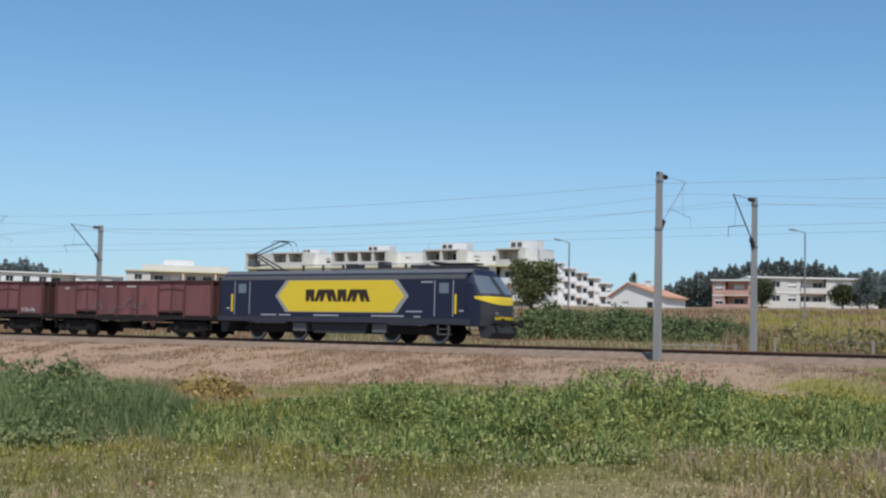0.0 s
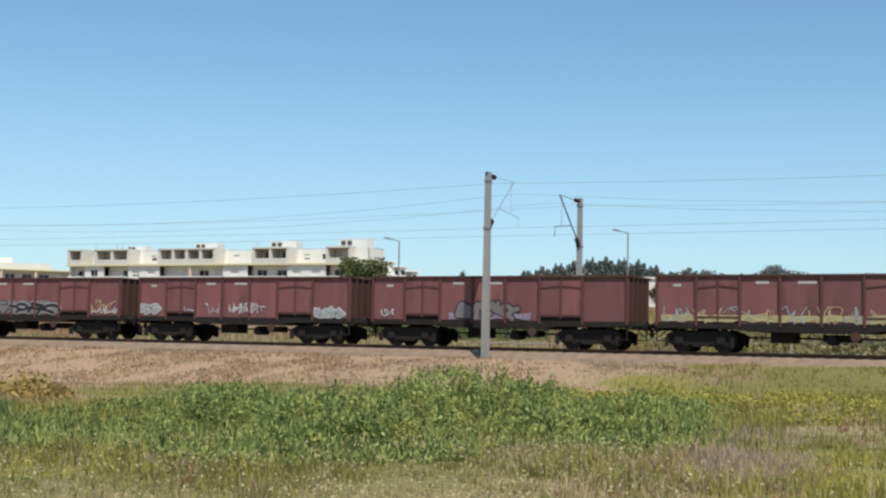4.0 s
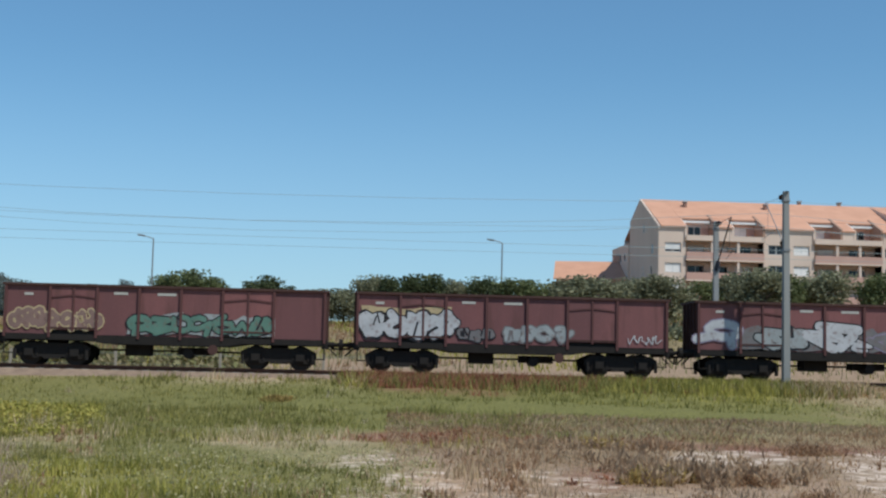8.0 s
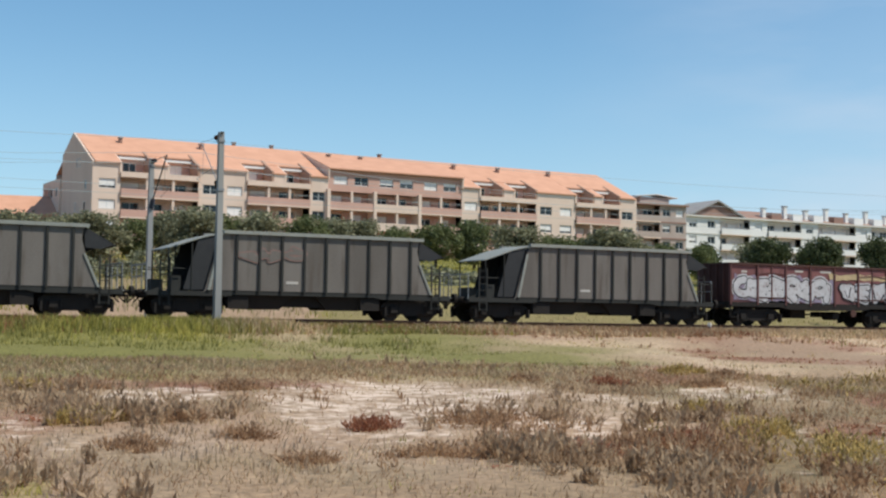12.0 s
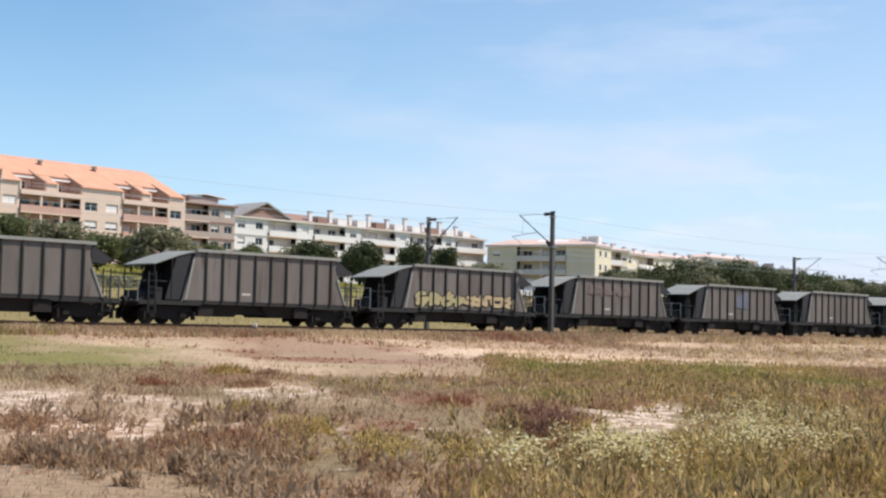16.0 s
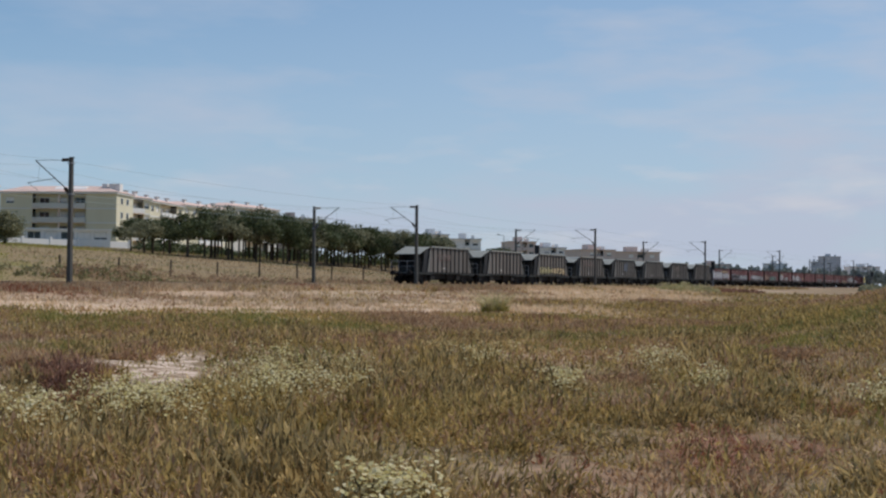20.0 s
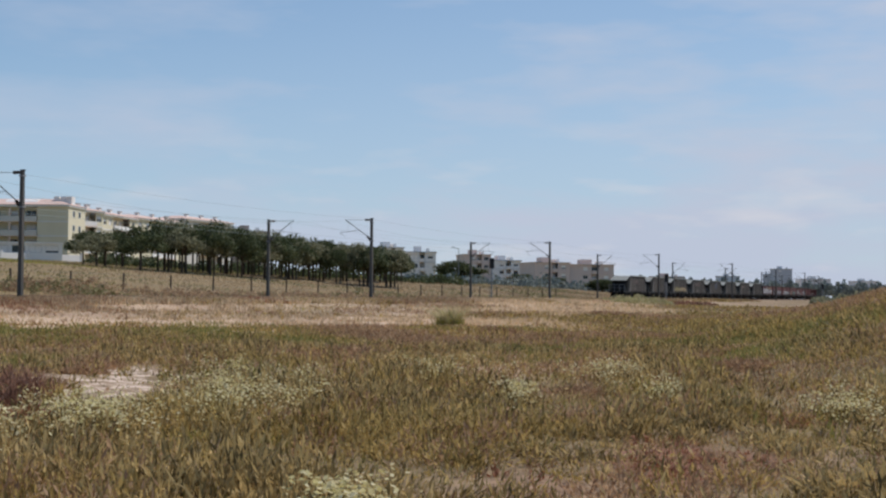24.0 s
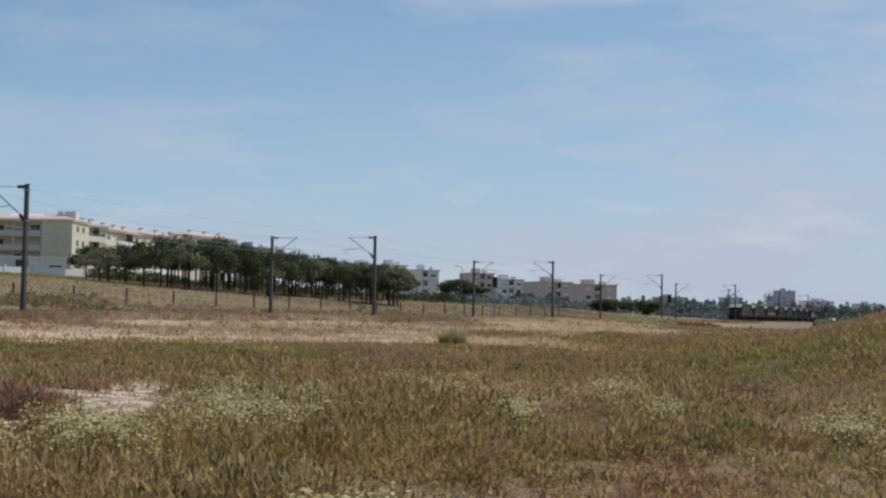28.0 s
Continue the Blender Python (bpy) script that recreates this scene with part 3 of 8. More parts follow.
track = empty("railway_track", "double railway track on reddish ballast with rusty rails", "railway track", kind="structure")
ribbon("ballast", ((-3.6, -0.85), (-2.0, -0.165), (2.0, -0.19), (6.0, -0.165), (8.0, -0.85), (2, -1.4)), -300, 900, 5, "ballast", track)
for tr in (0.0, 4.0):
    for side_ in (-0.755, 0.755):
        o = tr + side_
        ribbon("rail", ((o - 0.036, 0.0), (o - 0.036, -0.045), (o - 0.012, -0.05), (o - 0.07, -0.16), (o + 0.07, -0.16), (o + 0.012, -0.05), (o + 0.036, -0.045), (o + 0.036, 0.0)), -300, 900, 5, "rail", track)
sv, sf = [], []
for tr in (0.0, 4.0):
    for s in np.arange(-45, 190, 0.6):
        x, y, h = line(s, tr)
        c, d = math.cos(h), math.sin(h)
        b0 = len(sv)
        for z in (-0.3, -0.155):
            for a, b in ((-0.13, -1.3), (0.13, -1.3), (0.13, 1.3), (-0.13, 1.3)):
                sv.append((x + c * a - d * b, y + d * a + c * b, z))
        sf += [[b0 + q for q in f] for f in ((4, 5, 6, 7), (0, 1, 5, 4), (1, 2, 6, 5), (2, 3, 7, 6), (3, 0, 4, 7))]
sl = new("sleepers", mesh_of("sleepers", sv, np.ravel(sf), 4, "sleeper"))
sl.parent = track
tagged(sl, kind="stuff")


# ---- overhead line ----
def insulator(bm, p, q, r=0.09):
    """Stacked sheds between two points."""
    p, q = Vector(p), Vector(q)
    for k in range(5):
        a = p.lerp(q, k / 5)
        rod(a, p.lerp(q, k / 5 + 0.12), r, 8, bm, r * 0.5)
    rod(p, q, r * 0.35, 6, bm)


def make_mast(height, mat, thin=1.0):
    """A concrete post with its bracket over the track; the track lies at local +y."""
    arm_mat = "arm_steel" if thin == 1.0 else "galvanised"
    top = height
    m = empty("catenary_mast", "weathered grey concrete catenary mast with bracket beside the track", "mast", "catenary masts")
    ring = lambda z, a, b: [(-a, -b, z), (a, -b, z), (a, b, z), (-a, b, z)]
    k = 0.72 if mat == "mast_dark" else 0.82
    part("post", loft([ring(-1.6, 0.17 * k, 0.21 * k), ring(top, 0.125 * k, 0.15 * k)]), mat, m)
    part("clamp_band", boxes((-0.13, 0.13, -0.16, 0.16, top - 0.42, top - 0.34)), "galvanised", m)
    part("clamp_band", boxes((-0.135, 0.135, -0.165, 0.165, 5.2, 5.3)), "galvanised", m)
    bm = bmesh.new()
    rod((0, 0.1, top - 0.14), (0, 0.3, top - 0.14), 0.04, 6, bm)
    box(bm, -0.05, 0.05, -0.2, 0.12, top - 0.06, top)
    part("feeder_arm", bm, "arm_steel", m)
    bm = bmesh.new()
    insulator(bm, (0, 0.24, top - 0.16), (0, 0.74, top - 0.16), 0.115)
    part("tie_insulator", bm, "insulator", m)
    bm = bmesh.new()
    insulator(bm, (0, 0.14, 5.28), (0, 0.48, 5.68), 0.13)
    part("strut_insulator", bm, "insulator", m)
    part("strut", rod((0, 0.45, 5.66), (0, 2.75, top - 0.12), 0.034 * thin, 8), arm_mat, m)
    part("top_tie", rod((0, 0.72, top - 0.16), (0, 2.75, top - 0.12), 0.016 * thin, 6), arm_mat, m)
    bm = bmesh.new()
    rod((0, 1.15, 6.24), (0, 3.35, 6.0), 0.02 * thin, 6, bm)
    rod((0, 3.3, 6.0), (0.25, 2.75, 5.55), 0.013 * thin, 6, bm)
    rod((0, 2.4, top - 0.15), (0, 2.5, 6.1), 0.008, 4, bm)
    part("registration_arm", bm, arm_mat, m)
    return m


MAST_S = (-33.6, 13.5, 57.4, 105.3, 153.1, 205.6, 264.2, 325, 377, 430, 483, 536, 589)
FAR_S_ = (-33.6, 13.5, 57.4, 105.3, 153.1, 205.6, 264.8, 317.8, 369.4, 422, 475, 528, 581)
MAST_H = (7.68, 7.74, 7.63, 7.48, 7.33, 7.3, 7.62, 7.6, 7.6, 7.6, 7.6, 7.6, 7.6)
FAR_H = (7.63, 7.75, 7.65, 7.58, 7.38, 7.35, 7.62, 7.6, 7.6, 7.6, 7.6, 7.6, 7.6)
made = {}
for s_near, s_far, hn, hf in zip(MAST_S, FAR_S_, MAST_H, FAR_H):
    for s, off_m, h, turn in ((s_near, -3.0, hn, 0), (s_far, 8.0, hf, 180)):
        x, y, a = line(s, off_m)
        where = pose(x, y, 0, 0, 0, math.degrees(a) + turn)
        key = (h, "mast_dark" if s > 100 else "concrete", 0.55 if s < 100 and off_m < 0 else 1.0)
        if key in made:
            copy_thing(made[key], where)
        else:
            made[key] = make_mast(*key)
            made[key].matrix_basis = where


def wire(name, label, off, high, low, r=0.009):
    """One wire from support to support with its sag."""
    bm = bmesh.new()
    pts = []
    for s0, s1 in zip((-90,) + MAST_S, MAST_S):
        for k in np.linspace(0, 1, 7)[:-1]:
            x, y, _ = line(s0 + (s1 - s0) * k, off)
            pts.append((x, y, high - (high - low) * 4 * k * (1 - k)))
    ring = lambda p: [(p[0], p[1], p[2] + r), (p[0] + r, p[1], p[2] - r * 0.6), (p[0] - r, p[1], p[2] - r * 0.6)]
    loft([ring(p) for p in pts], bm)
    return tagged(part(name, bm, "wire"), label, "wire", "overhead wires")


for off_w in (0.0, 4.0):
    wire("catenary_wire", "thin grey catenary wire sagging between masts", off_w, 7.1, 6.15)
    wire("contact_wire", "straight thin contact wire over the track", off_w, 5.52, 5.48)
wire("feeder_wire", "thin feeder wire along the mast tops", -2.4, 7.3, 6.95)
wire("feeder_wire", "thin feeder wire along the mast tops", 7.4, 7.3, 6.95)


def make_signal(height):
    m = empty("railway_signal", "dark railway signal post with black head beside the track", "signal", "railway signals")
    part("post", rod((0, 0, -0.8), (0, 0, height), 0.09, 8), "galvanised", m)
    part("head", boxes((-0.32, 0.32, -0.14, 0.1, height - 0.2, height + 1.25)), "black_and_shade", m)
    bm = bmesh.new()
    for z in (0.15, 0.55, 0.95):
        rod((0, -0.14, height + z), (0, -0.42, height + z), 0.13, 10, bm)
    part("hoods", bm, "black_and_shade", m)
    part("ladder", boxes((0.12, 0.15, 0.1, 0.14, -0.6, height), (0.34, 0.37, 0.1, 0.14, -0.6, height)), "galvanised", m)
    return m


for s, o, h in ((214, 8.2, 4.2), (268, -3.4, 3.0), (440, -7.0, 3.2)):
    x, y, a = line(s, o)
    sg = make_signal(h)
    sg.matrix_basis = pose(x, y, 0, 0, 0, math.degrees(a) + 90)


post = empty("distance_post", "small white painted distance post beside the track", "distance post")
part("stone", loft([[(-0.13, -0.09, -0.7), (0.13, -0.09, -0.7), (0.13, 0.09, -0.7), (-0.13, 0.09, -0.7)], [(-0.12, -0.08, 0.12), (0.12, -0.08, 0.12), (0.12, 0.08, 0.12), (-0.12, 0.08, 0.12)], [(-0.07, -0.06, 0.22), (0.07, -0.06, 0.22), (0.07, 0.06, 0.22), (-0.07, 0.06, 0.22)]]), "white_mark", post)
part("cap_band", boxes((-0.135, 0.135, -0.095, 0.095, -0.06, 0.02)), "rust_red", post)
pb = next(d for d in np.arange(40, 90, 0.1) if along(*spot(-76.0, d)[:2])[1][0] > -3.9)
post.location = spot(-76.0, pb, -0.1)


# ---- train ----
def shape(name, bm, mat):
    me = bpy.data.meshes.new(name)
    bm.to_mesh(me)
    bm.free()
    me.materials.append(M[mat])
    return me


def wheel_meshes(r, steps):
    """One wheel of radius r, and the axle."""
    bm = bmesh.new()
    for r0, r1, y0, y1 in steps:
        rod((0, y0, 0), (0, y1, 0), r0, 20, bm, r1)
    return shape("wheel", bm, "wheel_steel"), shape("axle", rod((0, -0.68, 0), (0, 0.68, 0), 0.09, 8), "wheel_steel")


WHEEL, AXLE = wheel_meshes(0.46, ((0.46, 0.46, 0.68, 0.80), (0.50, 0.50, 0.655, 0.69), (0.30, 0.22, 0.80, 0.86), (0.12, 0.10, 0.86, 0.98)))


def wheelset(v, x, r, wheel, axle):
    ws = put("wheelset", axle, v, x, 0, r)
    put("wheel", wheel, ws)
    put("wheel", wheel, ws, 0, 0, 0, 0, 0, 180)


def bogie_mesh():
    bm = bmesh.new()
    for sg in (-1, 1):
        y0, y1 = sorted((sg * 0.93, sg * 1.08))
        slab([(-1.5, 0.70), (-1.2, 0.86), (1.2, 0.86), (1.5, 0.70), (1.5, 0.42), (1.2, 0.24), (0.62, 0.24), (0.42, 0.32), (0.3, 0.22), (-0.3, 0.22), (-0.42, 0.32), (-0.62, 0.24), (-1.2, 0.24), (-1.5, 0.42)], y0, y1, bm)
        for x in (-0.9, 0.9):
            a, b = sorted((sg * 1.08, sg * 1.2))
            box(bm, x - 0.17, x + 0.17, a, b, 0.34, 0.62)
            for d in (-0.3, 0.3):
                rod((x + d, sg * 1.02, 0.36), (x + d, sg * 1.02, 0.68), 0.09, 8, bm)
            box(bm, x - 0.55 if x < 0 else x + 0.47, x - 0.47 if x < 0 else x + 0.55, a - 0.2, b - 0.05, 0.2, 0.6)
    box(bm, -0.3, 0.3, -1.0, 1.0, 0.42, 0.78)
    box(bm, -0.35, 0.35, -0.4, 0.4, 0.78, 1.0)
    return shape("bogie_frame", bm, "under")


BOGIE = bogie_mesh()
bf = bmesh.new()
rod((0, 0, 0), (0.34, 0, 0), 0.11, 10, bf)
rod((0.34, 0, 0), (0.54, 0, 0), 0.075, 10, bf)
rod((0.54, 0, 0), (0.62, 0, 0), 0.23, 14, bf)
BUFFER = shape("buffer", bf, "under")
hk = boxes((0, 0.28, -0.05, 0.05, -0.07, 0.07), (0.2, 0.62, -0.03, 0.03, -0.16, -0.08), (0.55, 0.6, -0.06, 0.06, -0.45, -0.1))
rod((0.1, 0.5, -0.1), (0.45, 0.5, -0.42), 0.03, 6, hk)
rod((0.1, -0.5, -0.1), (0.45, -0.5, -0.42), 0.03, 6, hk)
COUPLER = shape("coupler", hk, "under")


def running_gear(v, pivot, end, bogies=True):
    for sg in (-1, 1):
        if bogies:
            put("bogie", BOGIE, v, sg * pivot)
        for d in (-0.9, 0.9):
            wheelset(v, sg * pivot + d, 0.46, WHEEL, AXLE)
        for y in (-0.875, 0.875):
            put("buffer", BUFFER, v, sg * end, y, 1.06, 0, 0, 0 if sg > 0 else 180)
        put("coupler", COUPLER, v, sg * end, 0, 1.02, 0, 0, 0 if sg > 0 else 180)


POSTS = (0.0, 0.14, 0.285, 0.415, 0.545, 0.675, 0.835, 1.0)


def make_open_wagon():
    v = empty("open_wagon", "rust-red high-sided open goods wagon on two bogies", "goods wagon", "open wagons")
    L, W, F, T = 6.4, 1.30, 1.22, 3.14
    part("floor", boxes((-L, L, -W, W, F - 0.06, F)), "under", v)
    for sg in (-1, 1):
        for a, b in zip(POSTS, POSTS[1:]):
            y0, y1 = sorted((sg * (W - 0.05), sg * W))
            is_door = a in (0.14, 0.675)
            x0, x1 = -L + a * 2 * L, -L + b * 2 * L
            if not is_door:
                part("side_panel", boxes((x0, x1, y0, y1, F - 0.02, T)), "rust_red", v)
                continue
            mid = (x0 + x1) / 2
            for d0, d1 in ((x0 + 0.03, mid - 0.015), (mid + 0.015, x1 - 0.03)):
                door = part("door", boxes((d0, d1, *sorted((sg * (W - 0.05), sg * (W + 0.025))), F + 0.16, T - 0.06)), "rust_red", v)
                out = sg * (W + 0.025)
                ya, yb = sorted((out, out + sg * 0.035))
                lean = 0.35 if d0 == x0 + 0.03 else -0.35
                zz = 2.85
                part("door_frame", slab([(d0, zz - 0.1 + (lean > 0) * -0.1), (d1, zz - 0.1 - (lean < 0) * 0.1), (d1, zz - 0.05 - (lean < 0) * 0.1), (d0, zz - 0.05 - (lean > 0) * 0.1)], ya, yb), "wagon_post", door)
                part("door_bar", boxes((d0, d1, ya, yb, F + 0.2, F + 0.27)), "wagon_dark", door)
            part("hinge_post", boxes((mid - 0.035, mid + 0.035, *sorted((sg * W, sg * (W + 0.07))), F + 0.1, T)), "wagon_post", v)
            part("lintel", boxes((x0, x1, y0, y1, T - 0.06, T)), "rust_red", v)
        for a in POSTS:
            x = -L + a * 2 * L
            y0, y1 = sorted((sg * (W - 0.02), sg * (W + 0.085)))
            x = min(max(x, -L + 0.05), L - 0.05)
            part("side_post", boxes((x - 0.05, x + 0.05, y0, y1, F - 0.14, T)), "wagon_post", v)
        y0, y1 = sorted((sg * (W - 0.07), sg * (W + 0.1)))
        part("top_rail", boxes((-L, L, y0, y1, T, T + 0.09)), "wagon_dark", v)
        y0, y1 = sorted((sg * (W - 0.12), sg * (W + 0.05)))
        part("sole_bar", slab([(-L, 1.2), (L, 1.2), (L, 0.98), (3.1, 0.98), (2.4, 0.86), (-2.4, 0.86), (-3.1, 0.98), (-L, 0.98)], y0, y1), "under", v)
    for sg in (-1, 1):
        x0, x1 = sorted((sg * (L - 0.05), sg * (L + 0.002)))
        end = part("end_wall", boxes((x0, x1, -W + 0.05, W - 0.05, F, T)), "wagon_end_shaded", v)
        for y in (-0.86, -0.3, 0.3, 0.86):
            xa, xb = sorted((sg * L, sg * (L + 0.09)))
            part("end_post", boxes((xa, xb, y - 0.05, y + 0.05, F, T)), "wagon_dark", end)
        part("end_rail", boxes((*sorted((sg * (L - 0.08), sg * (L + 0.1))), -W - 0.05, W + 0.05, T, T + 0.09)), "wagon_dark", end)
        part("end_beam", boxes((*sorted((sg * (L - 0.15), sg * (L + 0.08))), -1.3, 1.3, 0.88, 1.22)), "under", v)
        for y in (-1.28, 1.28):
            part("step", boxes((*sorted((sg * (L - 0.05), sg * (L - 0.45))), y - 0.1, y + 0.1, 0.42, 0.46), (*sorted((sg * (L - 0.05), sg * (L - 0.08))), y - 0.04, y + 0.04, 0.42, 1.0)), "under", v)
    part("load", boxes((-L + 0.06, L - 0.06, -W + 0.06, W - 0.06, F, F + 0.5)), "under", v)
    bm = boxes((-1.7, -0.7, -0.5, 0.4, 0.42, 0.86), (0.4, 1.8, -0.35, 0.35, 0.5, 0.8), (-3.0, 3.0, -0.05, 0.05, 0.6, 0.68))
    rod((0.9, -1.1, 0.55), (0.9, -0.2, 0.55), 0.2, 12, bm)
    part("brake_gear", bm, "under", v)
    part("hand_wheel", rod((1.9, -1.36, 0.72), (1.9, -1.33, 0.72), 0.2, 14), "wagon_dark", v)
    for fx, w in ((0.06, 0.35), (0.47, 0.75), (0.335, 0.55)):
        x = -L + fx * 2 * L
        part("number_plate", boxes((x, x + w, -W - 0.012, -W - 0.004, T - 0.3 - (fx < 0.1) * 0.1, T - 0.2 - (fx < 0.1) * 0.1)), "white_mark", v)
    running_gear(v, 4.5, L)
    return v


def make_hopper():
    """Grey hopper wagon: x runs forwards, the long canopy is at the rear."""
    v = empty("hopper_wagon", "weathered grey hopper wagon with ribbed sides and end canopies", "hopper wagon", "hopper wagons")
    W, T, B = 1.42, 3.62, 1.18
    xa, xb = -3.75, 4.95          # top edge
    ya, yb = -4.45, 6.15          # foot of the gussets
    N = 9
    pitch = (xb - xa - 0.55) / (N - 1)
    xs = [xa + 0.55 + pitch * k for k in range(N)]
    for sg in (-1, 1):
        y0, y1 = sorted((sg * (W - 0.04), sg * W))
        part("end_gusset", slab([(xa - 0.25, T - 0.45), (xa, T - 0.05), (xs[0], T - 0.05), (xs[0], B), (ya, B), (ya - 0.2, B - 0.12), (ya - 0.1, B)], y0, y1), "hopper_grey", v)
        part("end_gusset", slab([(xb + 0.42, T - 0.05), (xb + 0.34, T - 0.5), (xb + 0.5, T - 1.1), (yb - 0.1, B), (xs[-1], B), (xs[-1], T - 0.05)], y0, y1), "hopper_grey", v)
        for a, b in zip(xs, xs[1:]):
            part("side_panel", boxes((a, b, y0, y1, B, T - 0.05)), "hopper_grey", v)
        for a in xs:
            part("side_rib", boxes((a - 0.045, a + 0.045, *sorted((sg * (W - 0.01), sg * (W + 0.085))), B - 0.05, T - 0.02)), "hopper_rib", v)
        part("top_edge", boxes((xa - 0.05, xb + 0.62, *sorted((sg * (W - 0.08), sg * (W + 0.12))), T - 0.05, T + 0.1)), "hopper_light", v)
        part("side_sill", slab([(-7.0, 1.12), (ya, 1.12), (ya + 0.2, B + 0.02), (yb - 0.1, B + 0.02), (yb, 1.12), (7.0, 1.12), (7.0, 0.92), (3.6, 0.92), (3.2, 1.0), (-3.2, 1.0), (-3.6, 0.92), (-7.0, 0.92)], *sorted((sg * (W - 0.14), sg * (W - 0.02)))), "hopper_rib", v)
    # sloping end sheets and inside, near-black to hold the shade of the ends
    part("end_slope", slab([(xa, T - 0.1), (xa + 0.06, T - 0.1), (xa + 1.9, B), (xa + 1.8, B)], -W + 0.05, W - 0.05), "black_and_shade", v)
    part("end_slope", slab([(xb + 0.3, T - 0.1), (xb + 0.24, T - 0.1), (xb - 1.5, B), (xb - 1.4, B)], -W + 0.05, W - 0.05), "black_and_shade", v)
    part("bulkhead", boxes((xa - 0.2, xa - 0.12, -W + 0.06, W - 0.06, B, T - 0.1)), "black_and_shade", v)
    part("bulkhead", boxes((xb + 0.30, xb + 0.38, -W + 0.06, W - 0.06, B + 0.4, T - 0.1)), "black_and_shade", v)
    part("canopy", slab([(xa, T + 0.02), (xa - 0.9, T - 0.2), (-6.15, 2.9), (-6.15, 2.85), (xa - 0.9, T - 0.26), (xa, T - 0.04)], -1.35, 1.35), "hopper_light", v)
    part("canopy", slab([(xb + 0.45, T), (xb + 1.75, T - 0.72), (xb + 1.75, T - 0.77), (xb + 0.45, T - 0.06)], -1.3, 1.3), "black_and_shade", v)
    for sg in (-1, 1):
        y = sg * 1.3
        # near-black sheets: shade below the canopies is put into their colour
        part("canopy_side", slab([(xa - 0.05, T - 0.08), (xa - 1.1, T - 0.34), (xa - 1.7, B), (xa - 0.6, B)], *sorted((y, y - sg * 0.04))), "black_and_shade", v)
        part("canopy_side", slab([(xb + 0.45, T - 0.06), (xb + 1.65, T - 0.7), (xb + 1.15, T - 0.9), (xb + 0.5, T - 0.85)], *sorted((y, y - sg * 0.04))), "black_and_shade", v)
        for x in (-6.1, -5.1):
            part("canopy_post", rod((x, y, 1.1), (x, y, 2.86 + (x + 6.15) * 0.26), 0.035, 6), "hopper_rib", v)
        for x in (6.3, 6.95):
            part("handrail_post", rod((x, y, 1.1), (x, y, 2.1), 0.025, 6), "hopper_rib", v)
        part("handrail", rod((-6.95, y, 2.05), (-5.4, y, 2.05), 0.022, 6), "hopper_rib", v)
        part("handrail", rod((6.3, y, 2.05), (6.95, y, 2.05), 0.022, 6), "hopper_rib", v)
    for sg in (-1, 1):
        # pale strip along each sloping gusset, painting in its sunlit edge
        ye = sorted((sg * (W - 0.03), sg * (W + 0.05)))
        part("gusset_edge", slab([(xa - 0.25, T - 0.45), (xa - 0.13, T - 0.4), (ya + 0.13, B), (ya, B)], *ye), "hopper_light", v)
        part("gusset_edge", slab([(xb + 0.5, T - 1.1), (xb + 0.41, T - 1.1), (yb - 0.2, B), (yb - 0.1, B)], *ye), "hopper_light", v)
        # guard frame across each end platform
        x = sg * 6.98
        guard = part("guard_frame", rod((x, -1.28, 2.2), (x, 1.28, 2.2), 0.028, 6), "galvanised", v)
        part("guard_rail", rod((x, -1.28, 1.7), (x, 1.28, 1.7), 0.022, 6), "galvanised", guard)
        for y in (-1.28, -0.45, 0.45, 1.28):
            part("guard_post", rod((x, y, 1.1), (x, y, 2.2), 0.026, 6), "galvanised", guard)
        part("ladder", boxes((sg * 6.45 - 0.03, sg * 6.45 + 0.03, -1.4, -1.36, 0.5, 2.5), (sg * 6.05 - 0.03, sg * 6.05 + 0.03, -1.4, -1.36, 0.5, 2.5), *[(sg * 6.25 - 0.2, sg * 6.25 + 0.2, -1.395, -1.365, z, z + 0.03) for z in (0.55, 0.85, 1.15, 1.45, 1.75, 2.05, 2.35)]), "hopper_rib", v)
        part("brake_box", boxes((sg * 3.05 - 0.45, sg * 3.05 + 0.45, -1.3, -0.95, 0.42, 0.95)), "under", v)
    part("platform", boxes((-7.05, ya, -1.35, 1.35, 1.04, 1.12), (yb, 7.05, -1.35, 1.35, 1.04, 1.12)), "hopper_light", v)
    bm = boxes((-6.6, -6.1, -0.5, 0.5, 1.12, 1.6), (-5.9, -5.5, -1.1, -0.6, 1.12, 1.75))
    rod((-5.6, 0.3, 1.35), (-4.9, 0.3, 1.35), 0.22, 10, bm)
    part("air_tank", bm, "hopper_rib", v)
    for x in (-1.9, 1.9):
        bm = loft([[(x - 1.5, -1.2, 1.1), (x + 1.5, -1.2, 1.1), (x + 1.5, 1.2, 1.1), (x - 1.5, 1.2, 1.1)], [(x - 0.8, -1.0, 0.4), (x + 0.8, -1.0, 0.4), (x + 0.8, 1.0, 0.4), (x - 0.8, 1.0, 0.4)]])
        part("discharge_chute", bm, "under", v)
    part("centre_frame", boxes((-7.0, 7.0, -0.3, 0.3, 0.8, 1.04), (-3.5, 3.5, -0.9, -0.8, 0.52, 1.04), (-3.5, 3.5, 0.8, 0.9, 0.52, 1.04)), "under", v)
    for x in (-0.3,):
        part("number_plate", boxes((xs[2] + 0.2, xs[2] + 0.75, -W - 0.012, -W - 0.004, 1.5, 1.62)), "white_mark", v)
    part("end_beam", boxes((-7.05, -6.9, -1.3, 1.3, 0.86, 1.12)), "under", v)
